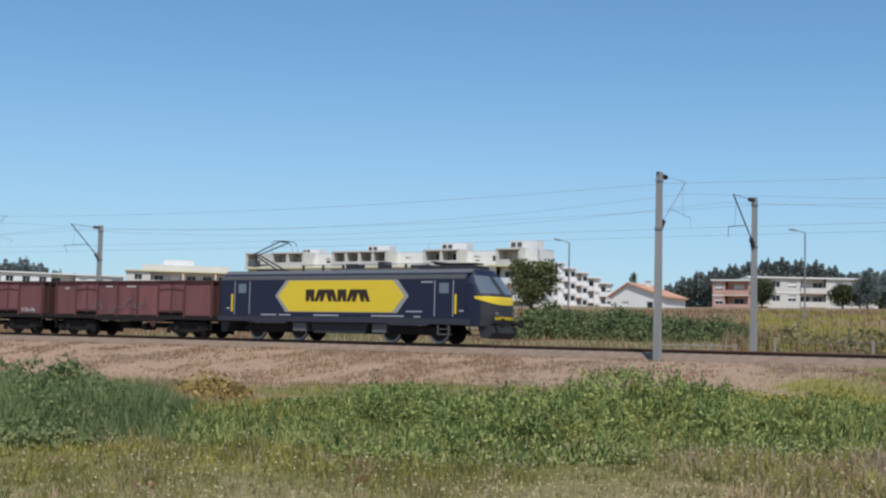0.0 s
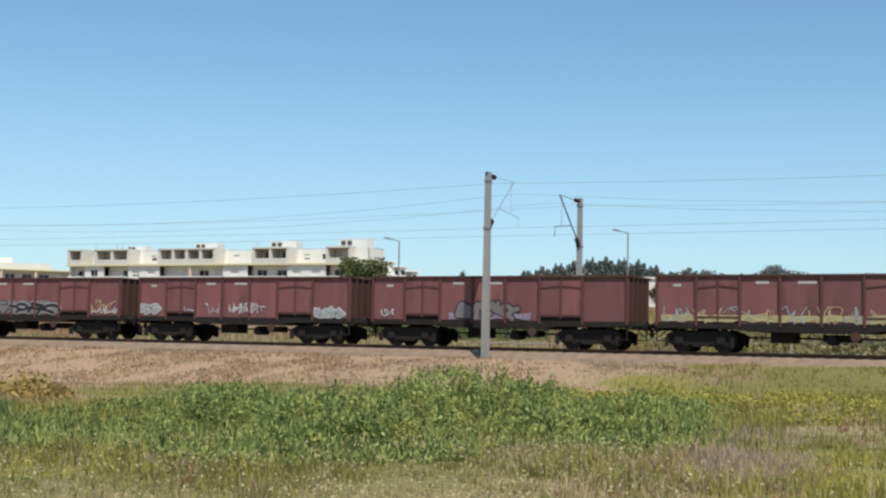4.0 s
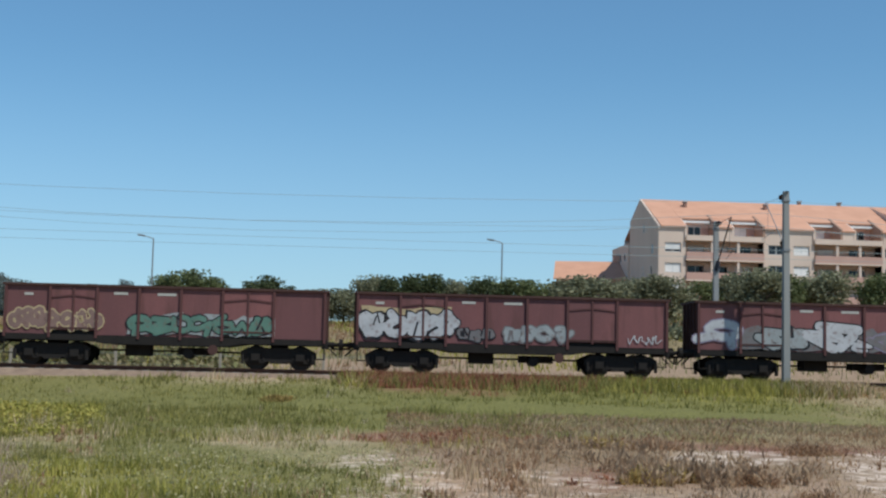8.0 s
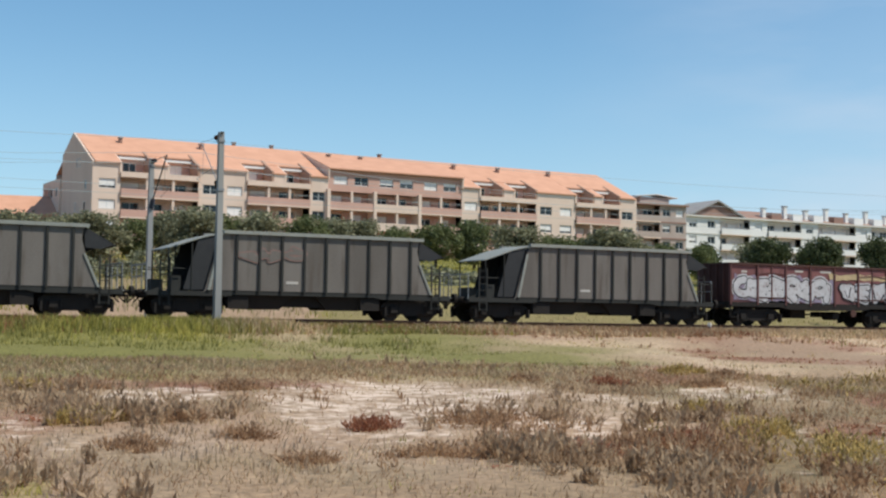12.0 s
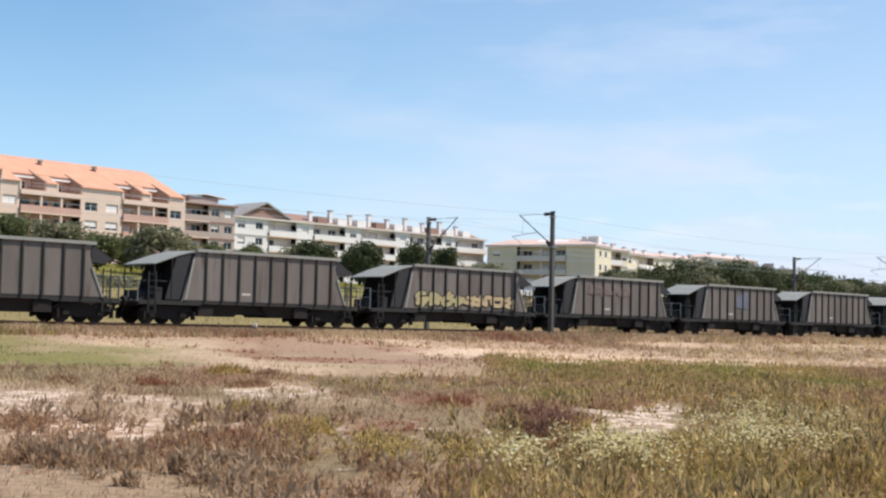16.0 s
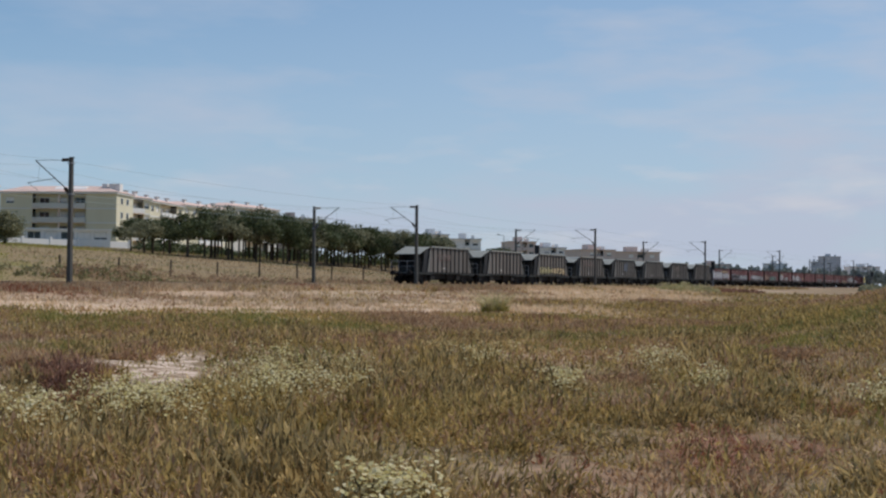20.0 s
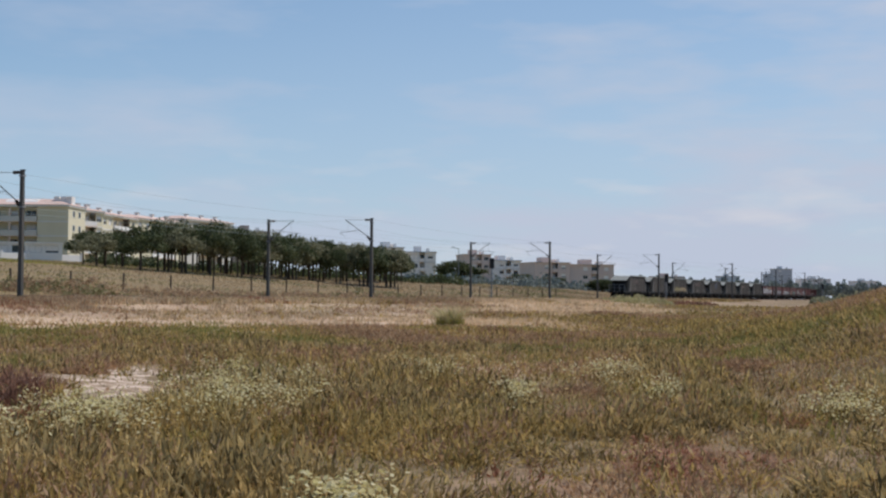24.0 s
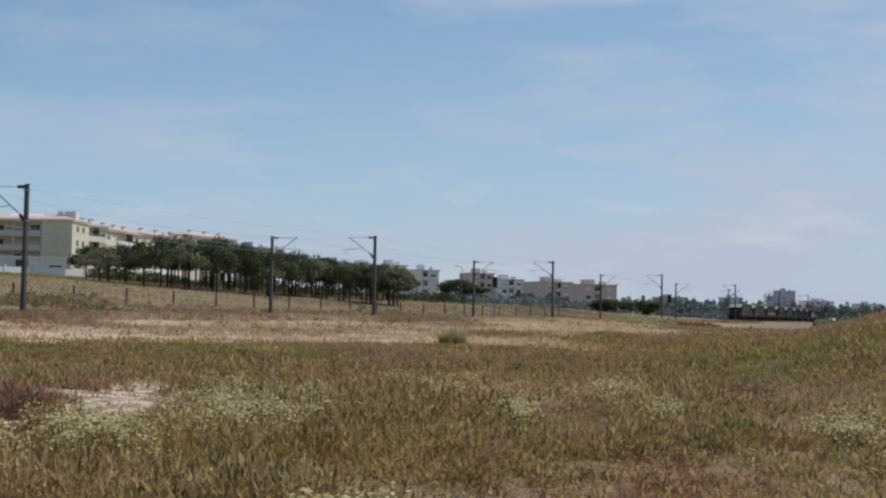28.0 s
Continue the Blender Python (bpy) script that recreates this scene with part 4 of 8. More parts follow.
    part("end_beam", boxes((6.9, 7.05, -1.3, 1.3, 0.86, 1.12)), "under", v)
    running_gear(v, 5.2, 6.87)
    return v


def make_loco():
    v = empty("electric_locomotive", "dark navy electric locomotive with large yellow hexagon on its side", "locomotive")
    # cross section of the body, from the sill up and over the roof
    def ring(x, w=1.49, top=3.95, shoulder=3.45, sill=0.98):
        pts = [(-w, sill), (-w, shoulder), (-w + 0.22, shoulder + 0.32), (-w + 0.6, top)]
        return [(x, a, b) for a, b in pts] + [(x, -a, b) for a, b in reversed(pts)]
    part("body", loft([ring(-9.5, 1.36, 3.6, 3.2), ring(-9.25), ring(6.97)]), "navy", v)
    part("roof_shell", loft([[(x, -1.28, 3.76), (x, -0.95, 3.98), (x, 0.95, 3.98), (x, 1.28, 3.76)] for x in (-9.3, 7.1)]), "loco_grey", v)
    for sg in (-1, 1):
        y0, y1 = sorted((sg * 1.492, sg * 1.505))
        part("roof_band", slab([(-9.3, 3.43), (6.95, 3.43), (6.95, 3.66), (-9.3, 3.66)], *sorted((sg * 1.38, sg * 1.5))), "loco_grey", v)
        part("arrow_panel", slab([(-5.3, 2.5), (-4.55, 3.40), (2.85, 3.40), (3.55, 2.5), (2.85, 1.56), (-4.55, 1.56)], y0, y1), "arrow_grey", v)
        y0, y1 = sorted((sg * 1.505, sg * 1.515))
        panel = part("yellow_panel", slab([(-5.08, 2.5), (-4.3, 3.37), (2.55, 3.37), (3.28, 2.5), (2.55, 1.6), (-4.3, 1.6)], y0, y1), "yellow", v, "bright yellow hexagonal panel")
        ya, yb = sorted((sg * 1.515, sg * 1.525))
        z0, z1 = 2.18, 2.86
        # a word mark, as six plain dark shapes
        span = (1.15 + 3.15) / 6
        for k in range(6):
            a = -3.15 + k * span * 1.0
            b = a + span * 0.82
            lean = (0.0, 0.12, -0.12)[k % 3]
            marks = [(a + lean, z1), (b + lean, z1), (b - lean, z0), (a + (b - a) * 0.62 - lean, z0), (a + (b - a) * 0.5, z0 + 0.34), (a + (b - a) * 0.38 - lean, z0), (a - lean, z0)]
            part("mark", slab(marks, ya, yb), "logo_dark", panel)
        for x0, x1, zz in ((5.15, 6.25, 3.35), (-8.25, -7.15, 3.35)):
            door = part("cab_door", slab([(x0, 1.35), (x1, 1.35), (x1, zz), (x0, zz)], *sorted((sg * 1.49, sg * 1.502))), "navy", v)
            xm = (x0 + x1) / 2
            part("window", slab([(xm - 0.28, 2.65), (xm + 0.28, 2.65), (xm + 0.28, 3.2), (xm - 0.28, 3.2)], *sorted((sg * 1.502, sg * 1.512))), "screen_glass", door)
            for x in (x0, x1):
                part("seam", slab([(x - 0.02, 1.4), (x + 0.02, 1.4), (x + 0.02, 3.35), (x - 0.02, 3.35)], *sorted((sg * 1.502, sg * 1.51))), "pale_line", door)
        for x in (6.42, -8.4):
            part("handrail", boxes((x - 0.045, x + 0.045, *sorted((sg * 1.51, sg * 1.57)), 1.55, 2.6)), "yellow", v, "yellow handrail")
        part("sill_band", slab([(-9.45, 1.02), (-6.9, 1.02), (-6.7, 0.9), (-4.6, 0.9), (-4.4, 1.02), (2.2, 1.02), (2.4, 0.9), (4.7, 0.9), (4.9, 1.0), (7.3, 0.96), (7.3, 1.30), (-9.45, 1.30)], *sorted((sg * 1.44, sg * 1.53))), "loco_sill", v)
        part("step_well", boxes((5.35, 6.05, *sorted((sg * 1.2, sg * 1.5)), 0.45, 0.5), (5.35, 6.05, *sorted((sg * 1.25, sg * 1.5)), 0.72, 0.76), (5.35, 5.4, *sorted((sg * 1.45, sg * 1.5)), 0.45, 0.96), (6.0, 6.05, *sorted((sg * 1.45, sg * 1.5)), 0.45, 0.96)), "loco_grey", v)
        for x0, x1, z in ((-6.3, -5.2, 1.36), (-5.0, -4.2, 1.36), (-2.6, -0.9, 1.36), (1.2, 3.3, 1.36), (3.9, 4.3, 1.34), (4.3, 5.0, 3.22), (6.6, 6.88, 1.68), (-8.85, -8.6, 1.72), (3.4, 4.4, 1.62)):
            part("marking", slab([(x0, z), (x1, z), (x1, z + 0.07), (x0, z + 0.07)], *sorted((sg * 1.492, sg * 1.50))), "pale_line", v)
    # rounded nose: strips between lines that run round it from side to side
    front = lambda z: float(np.interp(z, (0.9, 1.5, 2.45, 2.62, 3.62, 3.9), (8.28, 8.4, 8.32, 8.22, 7.46, 7.16)))
    wide = lambda z: float(np.interp(z, (0.9, 2.5, 3.4, 3.72, 3.95), (1.44, 1.48, 1.46, 1.30, 0.98)))

    def strip(low, high, u0=0.0, u1=1.0, out=0.0, n=14):
        """The skin of the nose from the line low(u) to the line high(u); u runs round the front."""
        bm = bmesh.new()
        grid = []
        for i in range(n + 1):
            u = u0 + (u1 - u0) * i / n
            c, q = math.cos(math.pi * u), math.sin(math.pi * u)
            col = []
            for k in range(5):
                z = low(u) + (high(u) - low(u)) * k / 4
                y = -math.copysign(abs(c) ** 0.62, c) * (wide(z) + out)
                col.append(bm.verts.new((6.93 + (front(z) + out - 6.93) * max(q, 0) ** 0.62, y, z)))
            grid.append(col)
        for p, r in zip(grid, grid[1:]):
            for k in range(4):
                bm.faces.new((p[k], r[k], r[k + 1], p[k + 1]))
        bmesh.ops.recalc_face_normals(bm, faces=bm.faces)
        return bm
    at_z = lambda z: lambda u: z
    wing = lambda u: 2.06 + 0.40 * abs(2 * u - 1) ** 1.6
    part("nose", strip(at_z(0.9), at_z(3.94), n=24), "navy", v)
    part("windscreen", strip(at_z(2.66), at_z(3.62), 0.16, 0.84, 0.02), "screen_glass", v)
    part("screen_sill", strip(at_z(2.5), at_z(2.66), 0.1, 0.9, 0.02), "loco_dark", v)
    part("nose_band", strip(wing, at_z(2.5), 0.07, 0.93, 0.03), "yellow", v, "yellow band under the windscreen")
    part("nose_apron", strip(at_z(0.95), lambda u: wing(u) - 0.03, 0.14, 0.86, 0.025), "loco_dark", v)
    part("nose_plate", strip(at_z(1.28), at_z(1.45), 0.36, 0.64, 0.04), "yellow", v)
    part("centre_pillar", strip(at_z(2.66), at_z(3.62), 0.488, 0.512, 0.035, 2), "loco_dark", v)
    for y in (-0.85, 0.85):
        part("headlight", rod((8.3, y * 0.9, 1.58), (8.42, y * 0.9, 1.58), 0.11, 12), "screen_glass", v)
    part("pilot", slab([(7.5, 0.95), (8.3, 0.95), (8.36, 0.6), (8.1, 0.3), (7.7, 0.35)], -1.15, 1.15), "loco_dark", v)
    part("pilot", slab([(-9.45, 0.95), (-8.8, 0.95), (-9.0, 0.4), (-9.4, 0.4)], -1.25, 1.25), "loco_dark", v)
    # roof gear
    part("roof_box", boxes((4.0, 6.9, -0.8, 0.8, 3.97, 4.18)), "loco_dark", v)
    part("roof_box", boxes((-2.0, 3.6, -0.9, 0.9, 3.97, 4.06)), "loco_grey", v)
    for x in np.linspace(-4.2, 4.0, 7):
        part("roof_insulator", rod((x, -0.5, 3.97), (x, -0.5, 4.28), 0.07, 8), "insulator", v)
    part("roof_bar", rod((-4.4, -0.5, 4.28), (4.2, -0.5, 4.28), 0.022, 6), "wire", v)
    pg = part("pantograph", boxes((-7.6, -6.1, -0.55, 0.55, 4.02, 4.12)), "loco_dark", v)
    bm = bmesh.new()
    for y in (-0.35, 0.35):
        rod((-6.3, y, 4.12), (-8.1, y * 0.6, 4.85), 0.04, 6, bm)
    rod((-8.1, -0.25, 4.85), (-8.1, 0.25, 4.85), 0.04, 6, bm)
    part("lower_arm", bm, "loco_dark", pg)
    bm = bmesh.new()
    for y in (-0.22, 0.22):
        rod((-8.1, y, 4.85), (-6.05, y * 1.8, 5.42), 0.03, 6, bm)
    part("upper_arm", bm, "loco_dark", pg)
    bm = bmesh.new()
    for x in (-6.25, -5.85):
        rod((x, -0.55, 5.46), (x, 0.55, 5.46), 0.035, 6, bm)
        for sg in (-1, 1):
            rod((x, sg * 0.55, 5.46), (x, sg * 0.85, 5.30), 0.02, 6, bm)
    rod((-6.25, 0.0, 5.42), (-5.85, 0.0, 5.42), 0.03, 6, bm)
    part("collector_head", bm, "loco_dark", pg)
    part("drive_box", boxes((-8.45, -8.05, -0.3, 0.3, 4.28, 4.6), (-8.0, -7.3, -0.08, 0.08, 4.3, 4.38)), "loco_grey", pg)
    for x0, x1, hh in ((-1.2, -0.5, 0.34), (0.9, 1.3, 0.42), (3.0, 4.1, 0.26)):
        part("roof_switch", boxes((x0, x1, -0.6, 0.1, 3.97, 3.97 + hh)), "loco_dark", v)
    part("folded_pantograph", boxes((4.3, 6.8, -0.4, 0.4, 4.24, 4.30), (4.4, 4.6, -0.8, 0.8, 4.30, 4.36)), "loco_dark", v)
    # underframe
    part("transformer", slab([(-2.9, 0.96), (0.9, 0.96), (0.7, 0.42), (-2.7, 0.42)], -1.3, 1.3), "loco_dark", v)
    for x0, x1 in ((-3.1, -2.2), (2.2, 3.1)):
        part("equipment_box", boxes((x0 - 1.0, x1 - 1.0, -1.35, 1.35, 0.5, 0.96)), "loco_grey", v)
    wheels, axle = wheel_meshes(0.6, ((0.62, 0.62, 0.67, 0.80), (0.5, 0.42, 0.80, 0.85), (0.2, 0.16, 0.85, 1.02)))
    bg = bmesh.new()
    for sg in (-1, 1):
        slab([(-2.1, 0.62), (-1.7, 0.78), (-0.7, 0.86), (0.7, 0.86), (1.7, 0.78), (2.1, 0.62), (2.1, 0.5), (0.8, 0.52), (0.4, 0.42), (-0.4, 0.42), (-0.8, 0.52), (-2.1, 0.5)], *sorted((sg * 1.05, sg * 1.2)), bg)
        for x in (-1.6, -0.9, 0.9, 1.6):
            rod((x, sg * 1.14, 0.45), (x, sg * 1.14, 0.9), 0.12, 8, bg)
    box(bg, -1.0, 1.0, -0.95, 0.95, 0.4, 0.8)
    bogie = shape("loco_bogie", bg, "under")
    tb = bmesh.new()
    for r0, r1, y0, y1 in ((0.61, 0.61, 0.80, 0.812),):
        ring_ = lambda q, y_: [(q * math.cos(2 * math.pi * i / 24), y_, q * math.sin(2 * math.pi * i / 24)) for i in range(24)]
        loft([ring_(0.5, y0), ring_(0.5, y1), ring_(r0, y1), ring_(r1, y0)], tb, caps=False)
    tyre = shape("tyre", tb, "rim")
    for x in (-5.6, 3.55):
        for d in (-1.48, 1.48):
            for turn in (0, 180):
                put("tyre_ring", tyre, v, x + d, 0, 0.6, 0, 0, turn)
        put("bogie", bogie, v, x)
        for d in (-1.48, 1.48):
            wheelset(v, x + d, 0.6, wheels, axle)
    for sg in (-1, 1):
        for y in (-0.875, 0.875):
            put("buffer", BUFFER, v, 8.2 if sg > 0 else -8.95, y, 1.06, 0, 0, 0 if sg > 0 else 180)
    put("coupler", COUPLER, v, -8.87, 0, 1.02, 0, 0, 180)
    # the body stands a little lower than its drawing, the pantograph still reaches the wire
    for ob in list(v.children):
        kind = ob.name.split(".")[0]
        low = kind in ("bogie", "wheelset", "wheel", "axle", "buffer", "coupler", "tyre_ring")
        for piece in () if low else [ob, *ob.children]:
            for c in piece.data.vertices:
                c.co.z = np.interp(c.co.z, (0.0, 0.95, 4.12, 5.46), (0.0, 0.92, 3.87, 5.46))
    return v


loco = make_loco()
open_wagon = make_open_wagon()
WAGONS = [open_wagon] + [copy_thing(open_wagon, Matrix()) for _ in range(14)]
hopper = make_hopper()
HOPPERS = [hopper] + [copy_thing(hopper, Matrix()) for _ in range(7)]
# centre of each vehicle, metres behind the front buffers
BEHIND = [(loco, 9.49)] + [(w, 18.98 + 14.04 * (k + 0.5)) for k, w in enumerate(WAGONS)] + [(h, 18.98 + 14.04 * 15 + 14.986 * (k + 0.5)) for k, h in enumerate(HOPPERS)]


# ---- buildings ----
M["wall_cream"] = material("wall_cream", (0.74, 0.58, 0.475), (0.64, 0.49, 0.40), 0.9, 0, 0.4, 6, 0.8, 0.05, streak=True)
M["wall_pink"] = material("wall_pink", (0.60, 0.37, 0.30), (0.50, 0.30, 0.24), 0.9, 0, 0.4, 6, 0.8, 0.05, streak=True)
# brown that paints the shade on cheeks turned from the sun
M["cheek_shaded"] = material("cheek_shaded", (0.44, 0.28, 0.205), (0.35, 0.215, 0.155), 0.9, 0, 0.4, 6, 0.8, 0.05)
M["wall_white"] = material("wall_white", (0.79, 0.77, 0.74), (0.70, 0.675, 0.64), 0.9, 0, 0.4, 6, 0.8, 0.05, streak=True)
M["wall_pale"] = material("wall_pale", (0.66, 0.625, 0.57), (0.56, 0.525, 0.475), 0.9, 0, 0.4, 6, 0.8, 0.05, streak=True)
M["wall_yellow"] = material("wall_yellow", (0.73, 0.665, 0.50), (0.65, 0.585, 0.43), 0.9, 0, 0.4, 6, 0.8, 0.05, streak=True)
M["wall_brown"] = material("wall_brown", (0.46, 0.37, 0.325), (0.38, 0.30, 0.26), 0.9, 0, 0.4, 6, 0.8, 0.05, streak=True)
M["slab_yellow"] = material("slab_yellow", (0.68, 0.63, 0.40), (0.58, 0.52, 0.34), 0.9, 0, 0.6, 6, 0.6, 0.05)
M["wall_bright"] = material("wall_bright", (0.84, 0.80, 0.77), (0.76, 0.72, 0.69), 0.9, 0, 0.4, 6, 0.8, 0.05)
M["roof_tile"] = material("roof_tile", (0.64, 0.345, 0.23), (0.52, 0.27, 0.175), 0.85, 0, 0.5, 9, 0.9, 0.3)
M["roof_brown"] = material("roof_brown", (0.33, 0.20, 0.155), (0.26, 0.155, 0.12), 0.85, 0, 0.5, 9, 0.9, 0.3)
M["roof_grey"] = material("roof_grey", (0.36, 0.34, 0.33), (0.27, 0.25, 0.24), 0.85, 0, 0.5, 9, 0.9, 0.2)
M["metal_rail"] = material("metal_rail", (0.35, 0.34, 0.33), (0.25, 0.25, 0.25), 0.5, 0.3, 3, 20)
M["room_dark"] = material("room_dark", (0.10, 0.085, 0.075), (0.06, 0.05, 0.045), 0.9, 0, 1, 8)
M["frame_white"] = material("frame_white", (0.68, 0.67, 0.65), (0.58, 0.57, 0.55), 0.6, 0, 3, 20)
PANES = {}


def site(name, label, category, left, right, z, group=""):
    """An Empty whose x axis runs along a facade from its left to its right corner; y leads away from it."""
    a, b = spot(*left), spot(*right)
    ob = empty(name, label, category, group)
    d = b - a
    ob.matrix_basis = pose(a.x, a.y, z, 0, 0, math.degrees(math.atan2(d.y, d.x)))
    return ob, d.length


BLINDS = random.Random(11)


def window(parent, x, y, z, w, h, frame_mat="frame_white"):
    """A window with frame, mullion and glass, its sill corner at x, z and its face at y."""
    key = (round(w, 2), round(h, 2), frame_mat)
    if key not in PANES:
        t = 0.08
        mid = [(w * k / max(1, round(w / 1.1)) - t / 2, w * k / max(1, round(w / 1.1)) + t / 2, 0, 0.06, t, h - t) for k in range(1, max(1, round(w / 1.1)))]
        PANES[key] = (shape("window_frame", boxes((0, t, 0, 0.07, 0, h), (w - t, w, 0, 0.07, 0, h), (t, w - t, 0, 0.07, 0, t), (t, w - t, 0, 0.07, h - t, h), *mid), frame_mat),
                      shape("pane", boxes((t, w - t, 0.03, 0.04, t, h - t)), "glass"))
    f = put("window", PANES[key][0], parent, x, y + 0.16, z)
    put("pane", PANES[key][1], f)
    # some windows have a pale blind drawn part of the way down
    drawn = BLINDS.choice((0, 0, 0.45, 0.75, 1.0))
    if drawn:
        if (key, drawn) not in PANES:
            PANES[key, drawn] = shape("blind", boxes((0.09, w - 0.09, 0.012, 0.026, 0.09 + (h - 0.18) * (1 - drawn), h - 0.09)), "wall_bright")
        put("blind", PANES[key, drawn], f)


def wall(parent, x0, x1, y, z0, z1, mat, holes=(), thick=0.3, name="wall", frames="frame_white"):
    """A wall facing the field, with openings (x, z, width, height) that go through it and hold windows."""
    bm = bmesh.new()
    xs = sorted({x0, x1, *[h[0] for h in holes], *[h[0] + h[2] for h in holes]})
    zs = sorted({z0, z1, *[h[1] for h in holes], *[h[1] + h[3] for h in holes]})
    nx, nz = len(xs) - 1, len(zs) - 1
    solid = lambda i, k: 0 <= i < nx and 0 <= k < nz and not any(h[0] < (xs[i] + xs[i + 1]) / 2 < h[0] + h[2] and h[1] < (zs[k] + zs[k + 1]) / 2 < h[1] + h[3] for h in holes)
    vs = {}

    def corner(i, k, d):
        if (i, k, d) not in vs:
            vs[i, k, d] = bm.verts.new((xs[i], y + thick * d, zs[k]))
        return vs[i, k, d]
    for i in range(nx):
        for k in range(nz):
            if not solid(i, k):
                continue
            bm.faces.new([corner(*c, 0) for c in ((i, k), (i + 1, k), (i + 1, k + 1), (i, k + 1))])
            bm.faces.new([corner(*c, 1) for c in ((i, k), (i, k + 1), (i + 1, k + 1), (i + 1, k))])
            for di, dk, p, q in ((-1, 0, (i, k), (i, k + 1)), (1, 0, (i + 1, k + 1), (i + 1, k)), (0, -1, (i + 1, k), (i, k)), (0, 1, (i, k + 1), (i + 1, k + 1))):
                if not solid(i + di, k + dk):
                    bm.faces.new((corner(*q, 0), corner(*q, 1), corner(*p, 1), corner(*p, 0)))
    w = part(name, bm, mat, parent)
    for h in holes:
        window(w, h[0], y, h[1], h[2], h[3], frames)
    return w


def row(x0, x1, count, z, w, h):
    """Openings spread evenly."""
    gap = (x1 - x0) / count
    w = min(w, gap - 0.35)
    return [(x0 + gap * (k + 0.5) - w / 2, z, w, h) for k in range(count)]


def chimney(parent, x, y, z, h=1.5, w=0.45, mat="wall_cream"):
    c = part("chimney", boxes((x - w, x + w, y - 0.35, y + 0.35, z, z + h)), mat, parent)
    part("cap", boxes((x - w - 0.1, x + w + 0.1, y - 0.45, y + 0.45, z + h, z + h + 0.15)), "roof_grey", c)


# sight lines along the orange block: ticks to the right of its middle bearing
SIGHT, TICKS = 784, 2333.7


